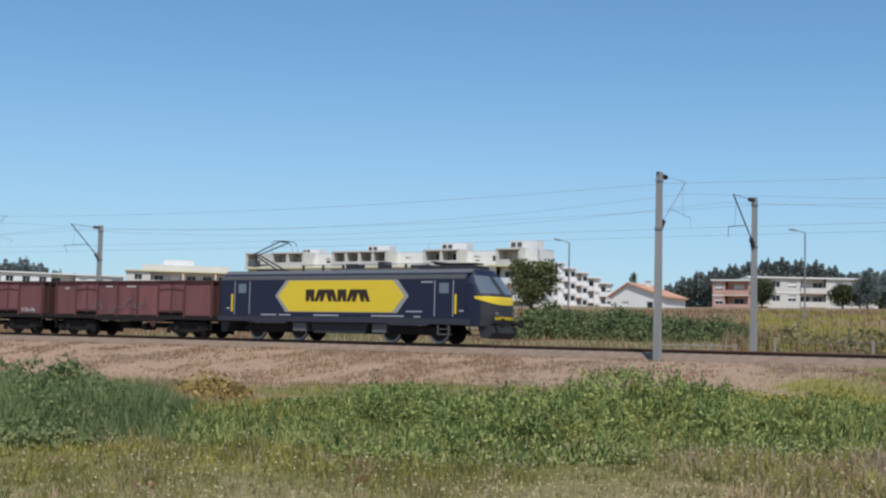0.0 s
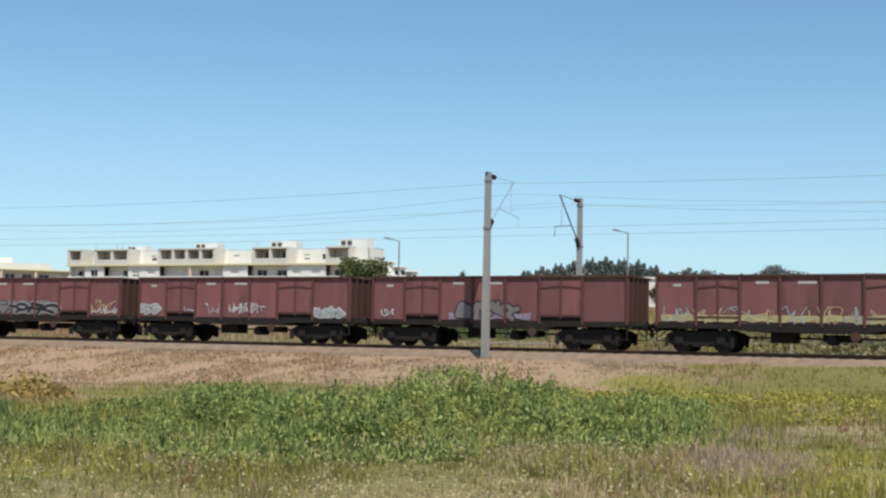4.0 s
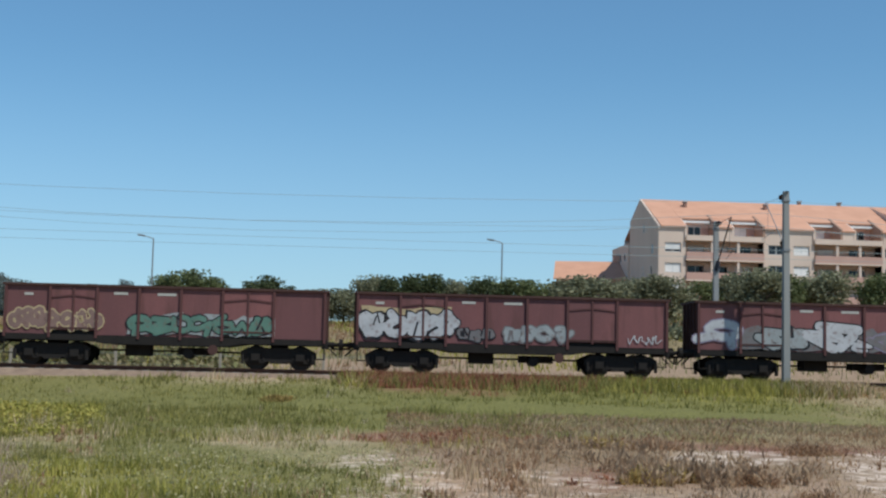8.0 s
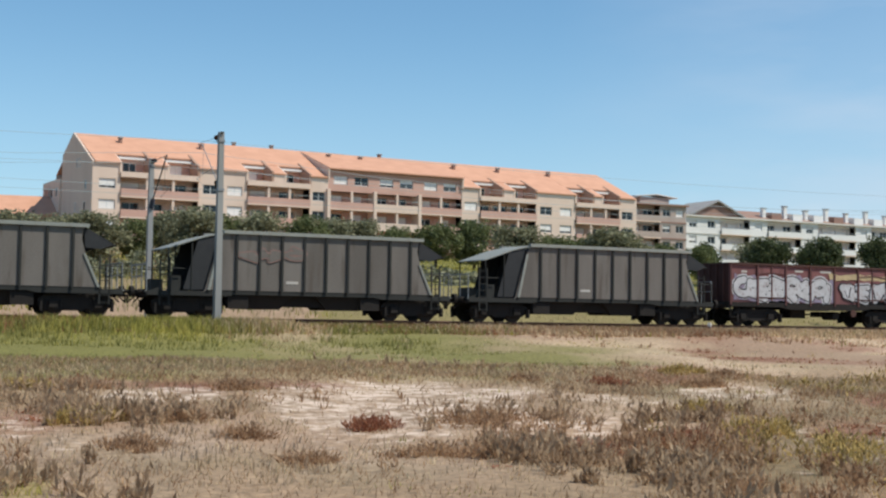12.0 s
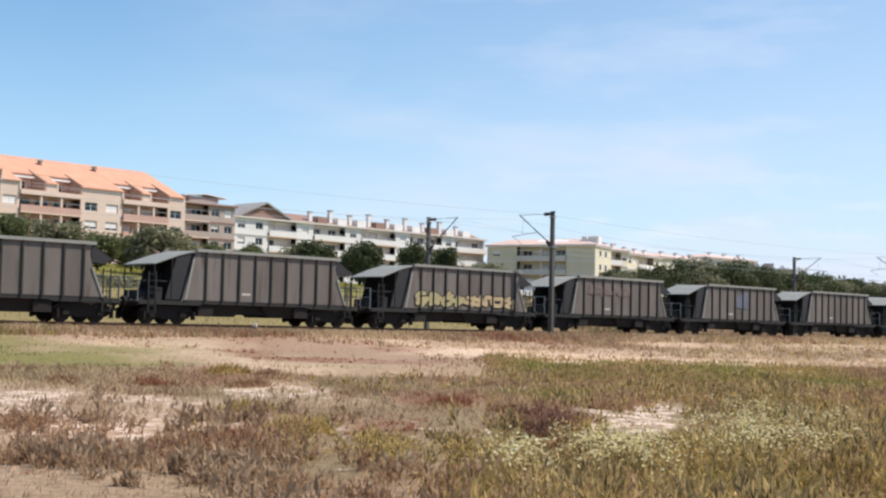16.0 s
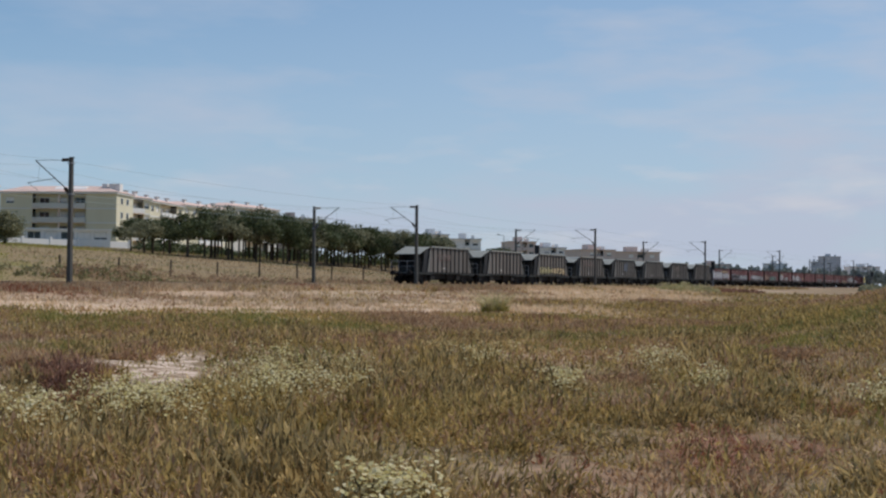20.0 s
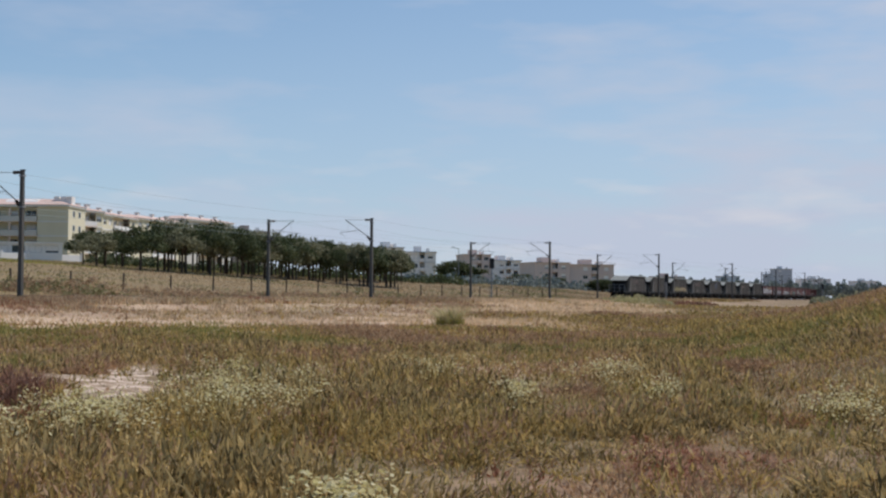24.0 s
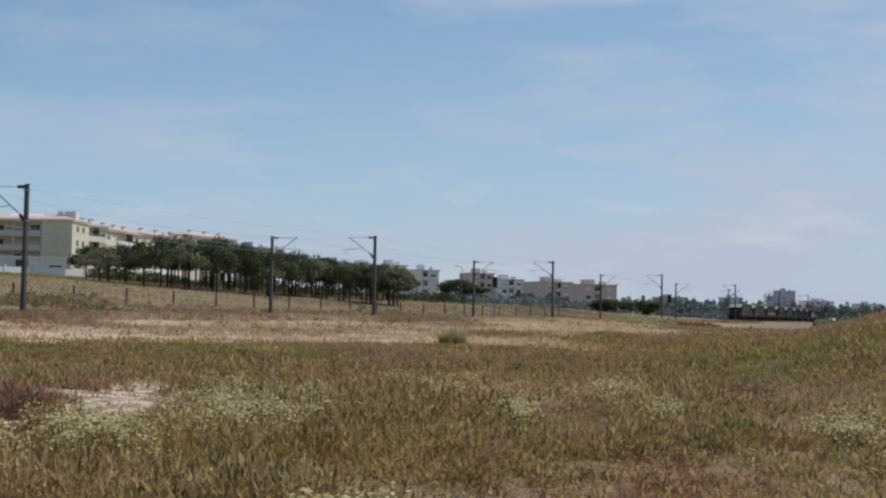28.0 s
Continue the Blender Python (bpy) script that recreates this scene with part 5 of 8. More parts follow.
def orange_block():
    base = 8.0
    b, L = site("apartment_building", "long cream and salmon apartment building under an orange tiled roof", "apartment building", (-49.64, 185), (-72.83, 226), base)
    up = lambda z: z - base
    E, R, D = up(20.8), up(25.85), 11.3
    slope = (R - E) / D
    floors = (up(10.55), up(13.4), up(16.25), up(19.1))
    fx = lambda tick: L * FRAC(tick)

    def FRAC(tick):
        az = radians(-64.45) - math.atan((tick - SIGHT) / TICKS)
        p, q = spot(-49.64, 185), spot(-72.83, 226)
        d = Vector((-math.sin(az), math.cos(az), 0))
        n = q - p
        return (p.x * d.y - p.y * d.x) / (d.x * n.y - d.y * n.x)
    bays = [(172, 213, "w"), (213, 352, "b"), (352, 438, "w"), (438, 550, "b"), (550, 582, "w"), (582, 820, "c"), (820, 852, "w"), (852, 952, "b"), (952, 1022, "w"), (1022, 1100, "b"), (1100, 1128, "w")]
    for p0, p1, kind in bays:
        x0, x1 = fx(p0), fx(p1)
        if p0 == 172:
            x0 = 0
        if p1 == 1128:
            x1 = L
        if kind == "w":
            n = 1 if x1 - x0 < 5.5 else 2
            holes = [h for z in floors[:3] for h in row(x0, x1, n, z + 0.95, min(2.3, (x1 - x0) / n - 0.9), 1.35)]
            wall(b, x0, x1, 0, -1.5, E, "wall_cream", holes)
            part("roof", slab_roof(x0 - 0.02, x1 + 0.02, 0, E, D, R), "roof_tile", b)
        elif kind == "b":
            back = 2.5
            n = max(2, round((x1 - x0) / 4.2))
            holes = [h for z in floors[:3] for h in row(x0 + 0.4, x1 - 0.4, n, z + 0.1, 2.4, 2.1)]
            wall(b, x0, x1, back, -1.5, floors[3] - 0.25, "wall_cream", holes)
            for z in floors[:3]:
                balcony(b, x0, x1, back, z, "wall_pink", 2 if x1 - x0 > 9 else 1)
            part("slab", boxes((x0, x1, -0.45, back + 3.2, floors[3] - 0.25, floors[3])), "wall_cream", b)
            part("terrace_parapet", boxes((x0, x1, -0.4, -0.2, floors[3], floors[3] + 0.5)), "wall_cream", b)
            # two terraces cut into the roof, a strip of roof between them and a room behind each
            y2, mid = 3.6, (x0 + x1) / 2
            top, rib = E + slope * y2, (x1 - x0) * 0.10
            part("roof", slab_roof(x0 - 0.02, x1 + 0.02, y2 - 0.1, top - slope * 0.1, D, R), "roof_tile", b)
            part("roof", slab_roof(mid - rib, mid + rib, 0.0, E, y2 - 0.4, top - slope * 0.4), "roof_tile", b)
            part("front_wall", boxes((mid - rib, mid + rib, -0.1, 0.2, floors[3], E)), "wall_cream", b)
            for a, c in ((x0, mid - rib), (mid + rib, x1)):
                wall(b, a, c, y2, floors[3], top - 0.15, "wall_pink", row(a + 0.3, c - 0.3, max(1, round((c - a) / 3.0)), floors[3] + 0.15, 1.9, 2.0))
                part("lintel", boxes((a, c, y2 - 0.9, y2, top - 0.75, top - 0.45)), "wall_bright", b)
                # cheeks that stand proud of the roof and step the eaves like saw teeth
                # the right cheek has its shade in the colour, the left stays cream
                for xx, mt, rise in ((a, "wall_cream", 0.08), (c, "cheek_shaded", 0.3)):
                    part("cheek_wall", side_slab(xx - 0.17, xx + 0.17, [(-0.15, floors[3]), (y2 + 1.0, floors[3]), (y2 + 1.0, E + slope * (y2 + 1.0) + rise), (-0.15, E + rise)]), mt, b)
        else:
            third = (x1 - x0) / 3
            for k in range(3):
                a, c = x0 + third * k, x0 + third * (k + 1)
                holes = [h for z in floors[:3] for h in row(a + 0.5, c - 0.5, 2, z + 0.1, 2.0, 2.1)]
                wall(b, a, c, 1.9, -1.5, floors[3] - 0.25, "wall_pink", holes)
                for z in floors[:3]:
                    balcony(b, a + 0.2, c - 0.2, 1.9, z, "wall_pink" if k != 1 else "wall_cream", 1)
                part("pier", boxes((a - 0.25, a + 0.25, -0.5, 1.9, -1.5, floors[3])), "wall_cream", b)
                wall(b, a, c, 0.1, floors[3] - 0.25, up(22.1), "wall_pink", row(a + 0.4, c - 0.4, 2, floors[3] + 0.8, 2.3, 1.3))
            part("cornice", boxes((x0, x1, -0.35, 0.1, up(22.0), up(22.3))), "roof_brown", b)
            part("roof", slab_roof(x0 - 0.02, x1 + 0.02, -0.2, up(22.2), D, R), "roof_tile", b)
            for xx in (x0, x1):
                part("cheek_wall", side_slab(xx - 0.12, xx + 0.12, [(-0.3, E - 0.3), (-0.45, up(22.15)), (D, R + 0.02), (D, R - 0.6), (0.2, E - 0.3)]), "wall_cream", b)
    # rear slope, hip and gable wall
    part("roof", side_slab(0, L - 4, [(D, R), (D, R - 0.15), (22.6, E - 0.15), (22.6, E)]), "roof_tile", b)
    bm = bmesh.new()
    v = [bm.verts.new(p) for p in ((L - 6, D, R), (L + 0.2, -0.1, E), (L + 0.2, 22.6, E))]
    w = [bm.verts.new(p) for p in ((L - 6, D, R - 0.3), (L, 0, E - 0.3), (L, 22.6, E - 0.3))]
    bm.faces.new(v)
    bm.faces.new(w[::-1])
    for k in range(3):
        bm.faces.new((v[k], w[k], w[(k + 1) % 3], v[(k + 1) % 3]))
    part("hip_roof", bm, "roof_tile", b)
    part("gable_wall", side_slab(-0.3, 0.0, [(0, -1.5), (0, E), (D, R + 0.1), (17.5, up(23.2)), (17.5, -1.5)]), "wall_cream", b)
    part("gable_wall", side_slab(L, L + 0.3, [(0, -1.5), (0, E), (22.6, E), (22.6, -1.5)]), "wall_cream", b)
    wing = part("rear_wing", boxes((-0.6, 9, 17.5, 28.5, -1.5, up(19.9))), "wall_cream", b)
    for y, z in ((3.5, up(17.2)), (7.0, up(20.6)), (8.6, up(20.6)), (19.5, up(17.3)), (22.5, up(17.3)), (25.5, up(17.3)), (4, up(14.2)), (9, up(14.4))):
        q = put("window", PANES_KEY(1.0, 1.3)[0], b, -0.33 if y < 17 else -0.63, y + 0.5, z, 0, 0, -90)
        put("pane", PANES_KEY(1.0, 1.3)[1], q)
    part("rear_wall", boxes((0, L, 22.3, 22.6, -1.5, E)), "wall_cream", b)
    part("floor_slab", boxes((0.1, L - 0.1, 2.3, 22.2, floors[0] - 0.2, floors[0]), (0.1, L - 0.1, 2.3, 22.2, floors[1] - 0.2, floors[1]), (0.1, L - 0.1, 2.3, 22.2, floors[2] - 0.2, floors[2])), "room_dark", b)
    for tick in (240, 388, 465, 535, 622, 680, 735, 850, 930, 1022):
        chimney(b, fx(tick), D + (1 if tick % 2 else -3.0), R - (0.4 if tick % 2 else 1.6), 1.0, 0.2, "roof_brown")


def PANES_KEY(w, h):
    key = (round(w, 2), round(h, 2), "frame_white")
    if key not in PANES:
        t = 0.08
        PANES[key] = (shape("window_frame", boxes((0, t, 0, 0.07, 0, h), (w - t, w, 0, 0.07, 0, h), (t, w - t, 0, 0.07, 0, t), (t, w - t, 0, 0.07, h - t, h)), "frame_white"), shape("pane", boxes((t, w - t, 0.03, 0.04, t, h - t)), "glass"))
    return PANES[key]


def side_slab(x0, x1, pts):
    """A shape drawn in y and z, thick from x0 to x1."""
    bm = bmesh.new()
    a = [bm.verts.new((x0, y, z)) for y, z in pts]
    b = [bm.verts.new((x1, y, z)) for y, z in pts]
    bm.faces.new(a)
    bm.faces.new(b[::-1])
    for i in range(len(a)):
        j = (i + 1) % len(a)
        bm.faces.new((a[j], a[i], b[i], b[j]))
    bmesh.ops.recalc_face_normals(bm, faces=bm.faces)
    return bm


def slab_roof(x0, x1, y0, z0, y1, z1):
    return side_slab(x0, x1, [(y0 - 0.3, z0 - 0.12), (y0 - 0.3, z0 + 0.06), (y1, z1 + 0.1), (y1, z1 - 0.2)])


def balcony(parent, x0, x1, back, z, mat, posts=1, rail=False):
    """A loggia: its slab, its parapet or railing and the posts between."""
    bc = part("balcony", boxes((x0, x1, -0.4, back, z - 0.2, z)), "wall_cream", parent)
    if rail:
        part("railing", boxes((x0, x1, -0.38, -0.34, z + 0.92, z + 0.98), (x0, x1, -0.38, -0.34, z + 0.1, z + 0.15), *[(x, x + 0.04, -0.37, -0.35, z, z + 0.95) for x in np.arange(x0, x1, 0.45)]), "metal_rail", bc)
    else:
        part("parapet", boxes((x0 + 0.05, x1 - 0.05, -0.38, -0.2, z, z + 1.0)), mat, bc)
    for k in range(1, posts + 1):
        x = x0 + (x1 - x0) * k / (posts + 1)
        part("post", boxes((x - 0.18, x + 0.18, -0.3, 0.1, z, z + 2.65)), "wall_cream", bc)


orange_block()


def flats(name, label, left, right, depth, base, top, storey, bays, mat, slab_mat, parapet_mat=None, rail=False, low=None, group="", rows=3, right_side=()):
    """A flat-roofed block of flats. bays: (from, to, kind) in fractions: w windows, b balconies, s plain."""
    b, L = site(name, label, "apartment building", left, right, base, group)
    H = top - base
    floors = [H - storey * (k + 1) for k in range(rows)]
    for f0, f1, kind in bays:
        x0, x1 = f0 * L, f1 * L
        if kind == "s":
            wall(b, x0, x1, 0, -2, H, mat)
        elif kind == "w":
            n = max(1, round((x1 - x0) / 3.6))
            wall(b, x0, x1, 0, -2, H, mat, [h for z in floors for h in row(x0, x1, n, z + 0.95, 1.7, 1.3)])
        else:
            n = max(1, round((x1 - x0) / 3.4))
            wall(b, x0, x1, 1.6, -2, H, mat, [h for z in floors for h in row(x0, x1, n, z + 0.1, 2.1, 2.1)])
            for z in floors:
                balcony(b, x0, x1, 1.6, z, parapet_mat or mat, max(0, round((x1 - x0) / 7) - 1), rail)
    part("side_wall", boxes((0, 0.3, 0.3, depth, -2, H)), mat, b)
    part("rear_wall", boxes((0, L, depth, depth + 0.3, -2, H)), mat, b)
    sw = [(y, z) for y in right_side for z in floors]
    part("side_wall", boxes((L - 0.3, L, 0.3, depth, -2, H)), mat, b)
    fr = PANES_KEY(1.4, 1.3)
    for y, z in sw:
        q = put("window", fr[0], b, L + 0.05, y, z + 0.95, 0, 0, 90)
        put("pane", fr[1], q)
    part("roof", boxes((-0.3, L + 0.3, -0.5, depth + 0.3, H, H + 0.3)), slab_mat, b)
    for z in floors[:rows - 1]:
        part("floor_band", boxes((-0.05, L + 0.05, -0.12, 0.0, z - 0.25, z)), slab_mat, b)
        part("floor_slab", boxes((0.35, L - 0.35, 2.0, depth - 0.1, z - 0.25, z - 0.05)), "room_dark", b)
    return b, L, H


# white block with roof terraces, behind the locomotive's first position
b, L, H = flats("apartment_building", "white apartment building with roof penthouses and pale yellow floor bands", (8.45, 258), (-4.0, 222), 7, 5.5, 13.0, 2.9,
                [(0, 0.06, "b"), (0.06, 0.13, "w"), (0.13, 0.22, "b"), (0.22, 0.33, "w"), (0.33, 0.55, "b"), (0.55, 0.63, "w"), (0.63, 0.76, "b"), (0.76, 0.88, "w"), (0.88, 1, "b")], "wall_white", "slab_yellow", rows=2, right_side=(2, 5))
for f0, f1 in ((0.0, 0.05), (0.10, 0.22), (0.33, 0.52), (0.65, 0.76), (0.885, 0.955)):
    x0, x1 = f0 * L, f1 * L
    n = max(1, round((x1 - x0) / 3.3))
    t = part("penthouse", boxes((x0, x1, 3.0, 6.6, H + 0.3, H + 3.1)), "wall_white", b)
    wall(t, x0, x1, 2.6, H + 0.3, H + 3.1, "wall_pale", row(x0, x1, n, H + 0.5, 2.1, 2.1))
    for k in range(n + 1):
        x = x0 + (x1 - x0) * k / n
        part("pier", boxes((x - 0.25, x + 0.25, -0.2, 2.6, H + 0.3, H + 3.2)), "wall_pale", t)
    part("canopy", boxes((x0 - 0.2, x1 + 0.2, -0.3, 3.0, H + 2.9, H + 3.15)), "wall_pale", t)
    part("parapet", boxes((x0, x1, -0.35, -0.2, H + 0.3, H + 1.2)), "wall_pale", t)
wall(b, 0.05 * L, 0.88 * L, 4.0, H + 0.3, H + 3.0, "wall_white", row(0.06 * L, 0.87 * L, 14, H + 1.2, 1.2, 1.0))
wall(b, 0.955 * L, L, 1.5, H + 0.3, H + 3.0, "wall_white")
part("top_roof", boxes((0.05 * L, L, 4.3, 6.9, H + 2.95, H + 3.1)), "roof_grey", b)
for f, w, h in ((0.19, 4.2, 0.9), (0.44, 5.0, 1.3), (0.70, 5.4, 1.5), (0.925, 5.6, 1.7)):
    bx = part("stair_tower", boxes((f * L - w / 2, f * L + w / 2, 4.5, 6.8, H + 3.1, H + 3.1 + h)), "wall_white", b, "bright white rooftop box")
    part("vent", boxes((f * L - w * 0.42, f * L - w * 0.27, 4.4, 4.5, H + 3.2 + h * 0.3, H + 3.2 + h * 0.75)), "room_dark", bx)
    part("vent", boxes((f * L - w * 0.2, f * L - w * 0.05, 4.4, 4.5, H + 3.2 + h * 0.3, H + 3.2 + h * 0.75)), "room_dark", bx)
part("end_wall", boxes((L - 0.3, L, 1.5, 7, H + 0.3, H + 2.95)), "wall_white", b)
for f in (0.02, 0.10, 0.12, 0.4, 0.6):
    part("antenna", rod((f * L, 6, H + 3), (f * L, 6, H + 4.6), 0.04, 5), "metal_rail", b)

b, L, H = flats("apartment_building", "cream terraced apartment building with a pale yellow eaves slab", (13.5, 300), (8.4, 300), 14, 6, 13.9, 2.9, [(0, 0.2, "w"), (0.2, 1, "b")], "wall_pale", "slab_yellow", rows=2)
t = part("penthouse", boxes((0.12 * L, 0.85 * L, 3, 11, H + 0.3, H + 1.7)), "wall_pale", b)
part("penthouse", boxes((0.3 * L, 0.55 * L, 4, 10, H + 1.7, H + 2.9)), "wall_white", b)
flats("apartment_building", "low white apartment building half hidden behind the train", (18.5, 310), (13.6, 315), 12, 6, 13.0, 2.9, [(0, 0.4, "w"), (0.4, 0.6, "b"), (0.6, 1, "w")], "wall_white", "wall_white", rows=2)

# white stepped block
for k in range(5):
    a0, a1 = -4.75 - 0.52 * k, -4.75 - 0.52 * (k + 1)
    z1 = 19.4 - (0, 1.2, 2.2, 3.4, 4.7)[k]
    flats("apartment_building", "bright white stepped apartment building with balconies", (a0, 320), (a1, 320), 12, 8, z1, 2.9, [(0, 0.5, "b"), (0.5, 1, "w")], "wall_bright", "wall_bright", rows=3, group="stepped white block")


def house(label, left, right, depth, base, eave, ridge, mat, roof, holes=2):
    b, L = site("house", label, "house", left, right, base)
    E, R = eave - base, ridge - base
    wall(b, 0, L, 0, -2, E, mat, row(0.5, L - 0.5, holes, 0.9, 1.2, 1.2))
    part("wall", boxes((0, 0.3, 0.3, depth, -2, E), ), mat, b)
    part("wall", boxes((L - 0.3, L, 0.3, depth, -2, E)), mat, b)
    part("wall", boxes((0, L, depth, depth + 0.3, -2, E)), mat, b)
    if L > 14:
        # a long house: its ridge runs along the front
        part("roof", side_slab(-0.5, L + 0.5, [(-0.6, E - 0.3), (-0.6, E - 0.1), (depth / 2, R), (depth / 2, R - 0.25)]), roof, b)
        part("roof", side_slab(-0.5, L + 0.5, [(depth + 0.6, E - 0.3), (depth + 0.6, E - 0.1), (depth / 2, R), (depth / 2, R - 0.25)]), roof, b)
        for x in (0.0, L - 0.3):
            part("gable", side_slab(x, x + 0.3, [(0, E), (depth, E), (depth / 2, R - 0.25)]), mat, b)
        chimney(b, L * 0.5, depth * 0.5, R - 0.4, 1.3, 0.35, mat)
        return b
    part("gable", slab([(0, E), (L, E), (L * 0.33, R)], 0.02, 0.3), mat, b)
    part("roof", slab([(-0.5, E - 0.25), (L * 0.33, R), (L * 0.33, R + 0.22), (-0.5, E)], -0.5, depth + 0.5), roof, b)
    part("roof", slab([(L + 0.5, E - 0.25), (L * 0.33, R), (L * 0.33, R + 0.22), (L + 0.5, E)], -0.5, depth + 0.5), roof, b)
    chimney(b, L * 0.5, depth * 0.5, R - 0.8, 1.3, 0.35, mat)
    return b


house("white house with a red tiled roof beyond the railway", (-7.3, 230), (-9.6, 226), 9, 5.5, 8.5, 10.7, "wall_white", "roof_tile")
house("house with a brown tiled roof beside the trees", (-45.2, 203), (-50.2, 203), 10, 8.5, 14.6, 17.6, "wall_pink", "roof_tile", 3)
flats("apartment_building", "salmon apartment building with dark window bands", (-11.6, 280), (-13.1, 278), 12, 8, 13.9, 2.9, [(0, 0.35, "w"), (0.35, 1, "b")], "wall_pink", "wall_white", rows=2)
flats("apartment_building", "long cream apartment building below a wooded hill", (-13.1, 284), (-18.3, 290), 12, 8, 14.9, 2.9, [(0, 0.15, "b"), (0.15, 0.4, "w"), (0.4, 0.6, "b"), (0.6, 0.8, "w"), (0.8, 1, "b")], "wall_pale", "wall_white", rows=2)

# pale row with a gabled head and many chimneys
b, L, H = flats("apartment_building", "long pale apartment row with balconies, gabled head and many chimneys", (-74.9, 240), (-85.86, 288), 13, 10, 19.1, 2.85,
                [(0, 0.12, "w"), (0.12, 0.22, "b"), (0.22, 0.28, "w"), (0.28, 0.40, "b"), (0.40, 0.46, "w"), (0.46, 0.6, "b"), (0.6, 0.66, "w"), (0.66, 0.8, "b"), (0.8, 0.86, "w"), (0.86, 1, "b")], "wall_white", "wall_pale", "wall_white", rows=3)
part("gable", slab([(0.03 * L, H + 0.3), (0.19 * L, H + 0.3), (0.15 * L, H + 1.7), (0.11 * L, H + 2.7), (0.07 * L, H + 1.7)], 0.2, 4), "roof_brown", b)
part("gable_roof", slab([(0.02 * L, H + 0.2), (0.11 * L, H + 3.0), (0.2 * L, H + 0.2), (0.2 * L, H + 0.5), (0.11 * L, H + 3.3), (0.02 * L, H + 0.5)], -0.4, 9), "roof_grey", b)
part("roof_slope", side_slab(0.2 * L, 0.985 * L, [(0.5, H + 0.3), (5.5, H + 2.2), (11, H + 0.3)]), "roof_brown", b)
for k in range(9):
    x = (0.29 + 0.075 * k) * L
    chimney(b, x, 2.0, H + 0.5, 2.6 if k % 2 else 2.0, 0.4, "wall_white")
    part("dormer", boxes((x + 1.2, x + 3.6, 0.9, 5, H + 0.4, H + 1.7)), "wall_white" if k % 3 else "roof_brown", b)
b, L, H = flats("apartment_building", "brown older apartment building squeezed between two newer ones", (-72.75, 232), (-75.0, 239), 4, 10, 20.6, 2.85, [(0, 0.5, "b"), (0.5, 1, "w")], "wall_brown", "roof_brown", rows=3)
part("roof_room", boxes((0.2 * L, 0.75 * L, 1.2, 3.6, H + 0.3, H + 1.5)), "wall_brown", b)
part("glass_canopy", slab([(0.1 * L, H + 1.5), (0.5 * L, H + 1.95), (0.9 * L, H + 1.5), (0.9 * L, H + 1.62), (0.5 * L, H + 2.1), (0.1 * L, H + 1.62)], 0.8, 3.8), "wall_bright", b)

# yellow block, its long row behind it
b, L, H = flats("apartment_building", "pale yellow apartment building with grey loggias", (-85.95, 284), (-90.62, 275), 10, 8, 17.5, 2.9, [(0, 0.17, "w"), (0.17, 0.28, "s"), (0.28, 0.74, "b"), (0.74, 1, "s")], "wall_yellow", "wall_white", "wall_pale", rows=3, right_side=(2.5, 6))
M["roof_pink"] = material("roof_pink", (0.70, 0.52, 0.45), (0.60, 0.43, 0.37), 0.85, 0, 0.5, 9, 0.9, 0.3)


def hip_roof(parent, L, z, depth, rise):
    """A low hipped roof with overhanging eaves."""
    ring = lambda e, h: [(e - 0.4, e - 0.6, h), (L - e + 0.4, e - 0.6, h), (L - e + 0.4, depth - e + 0.4, h), (e - 0.4, depth - e + 0.4, h)]
    part("tiled_roof", loft([ring(0, z), ring(0, z + 0.12), ring(depth * 0.42, z + rise)]), "roof_pink", parent, "faded pink tiled hip roof")


hip_roof(b, L, H + 0.304, 10, 1.5)
part("roof_vault", side_slab(0.45 * L, 0.72 * L, [(0.8, H + 0.7), (1.6, H + 1.35), (3.0, H + 1.65), (4.4, H + 1.5), (4.4, H + 0.7)]), "wall_bright", b, "white vaulted terrace cover")
for x in (L - 3.2, L - 1.8, L - 0.6):
    part("roof_box", boxes((x - 0.55, x + 0.55, 2, 4, H + 0.5, H + 2.2)), "wall_bright", b)
for k, (a0, d0, a1, d1, z1) in enumerate(((-90.7, 284, -92.0, 292, 17.3), (-92.0, 293, -93.4, 312, 17.0), (-93.4, 313, -95.4, 335, 17.4), (-95.4, 340, -97.4, 360, 18.9))):
    b, L, H = flats("apartment_building", "pale yellow apartment row with white balconies", (a0, d0), (a1, d1), 10, 8, z1, 2.9, [(0, 0.3, "w"), (0.3, 0.8, "b"), (0.8, 1, "w")], "wall_yellow" if k < 3 else "wall_pale", "wall_white", "wall_white", rows=3, group="yellow apartment row")
    hip_roof(b, L, H + 0.304, 10, 1.1)
    for q in range(3):
        chimney(b, L * (0.2 + 0.3 * q), 2.5, H + 0.3, 1.4, 0.5, "wall_white")
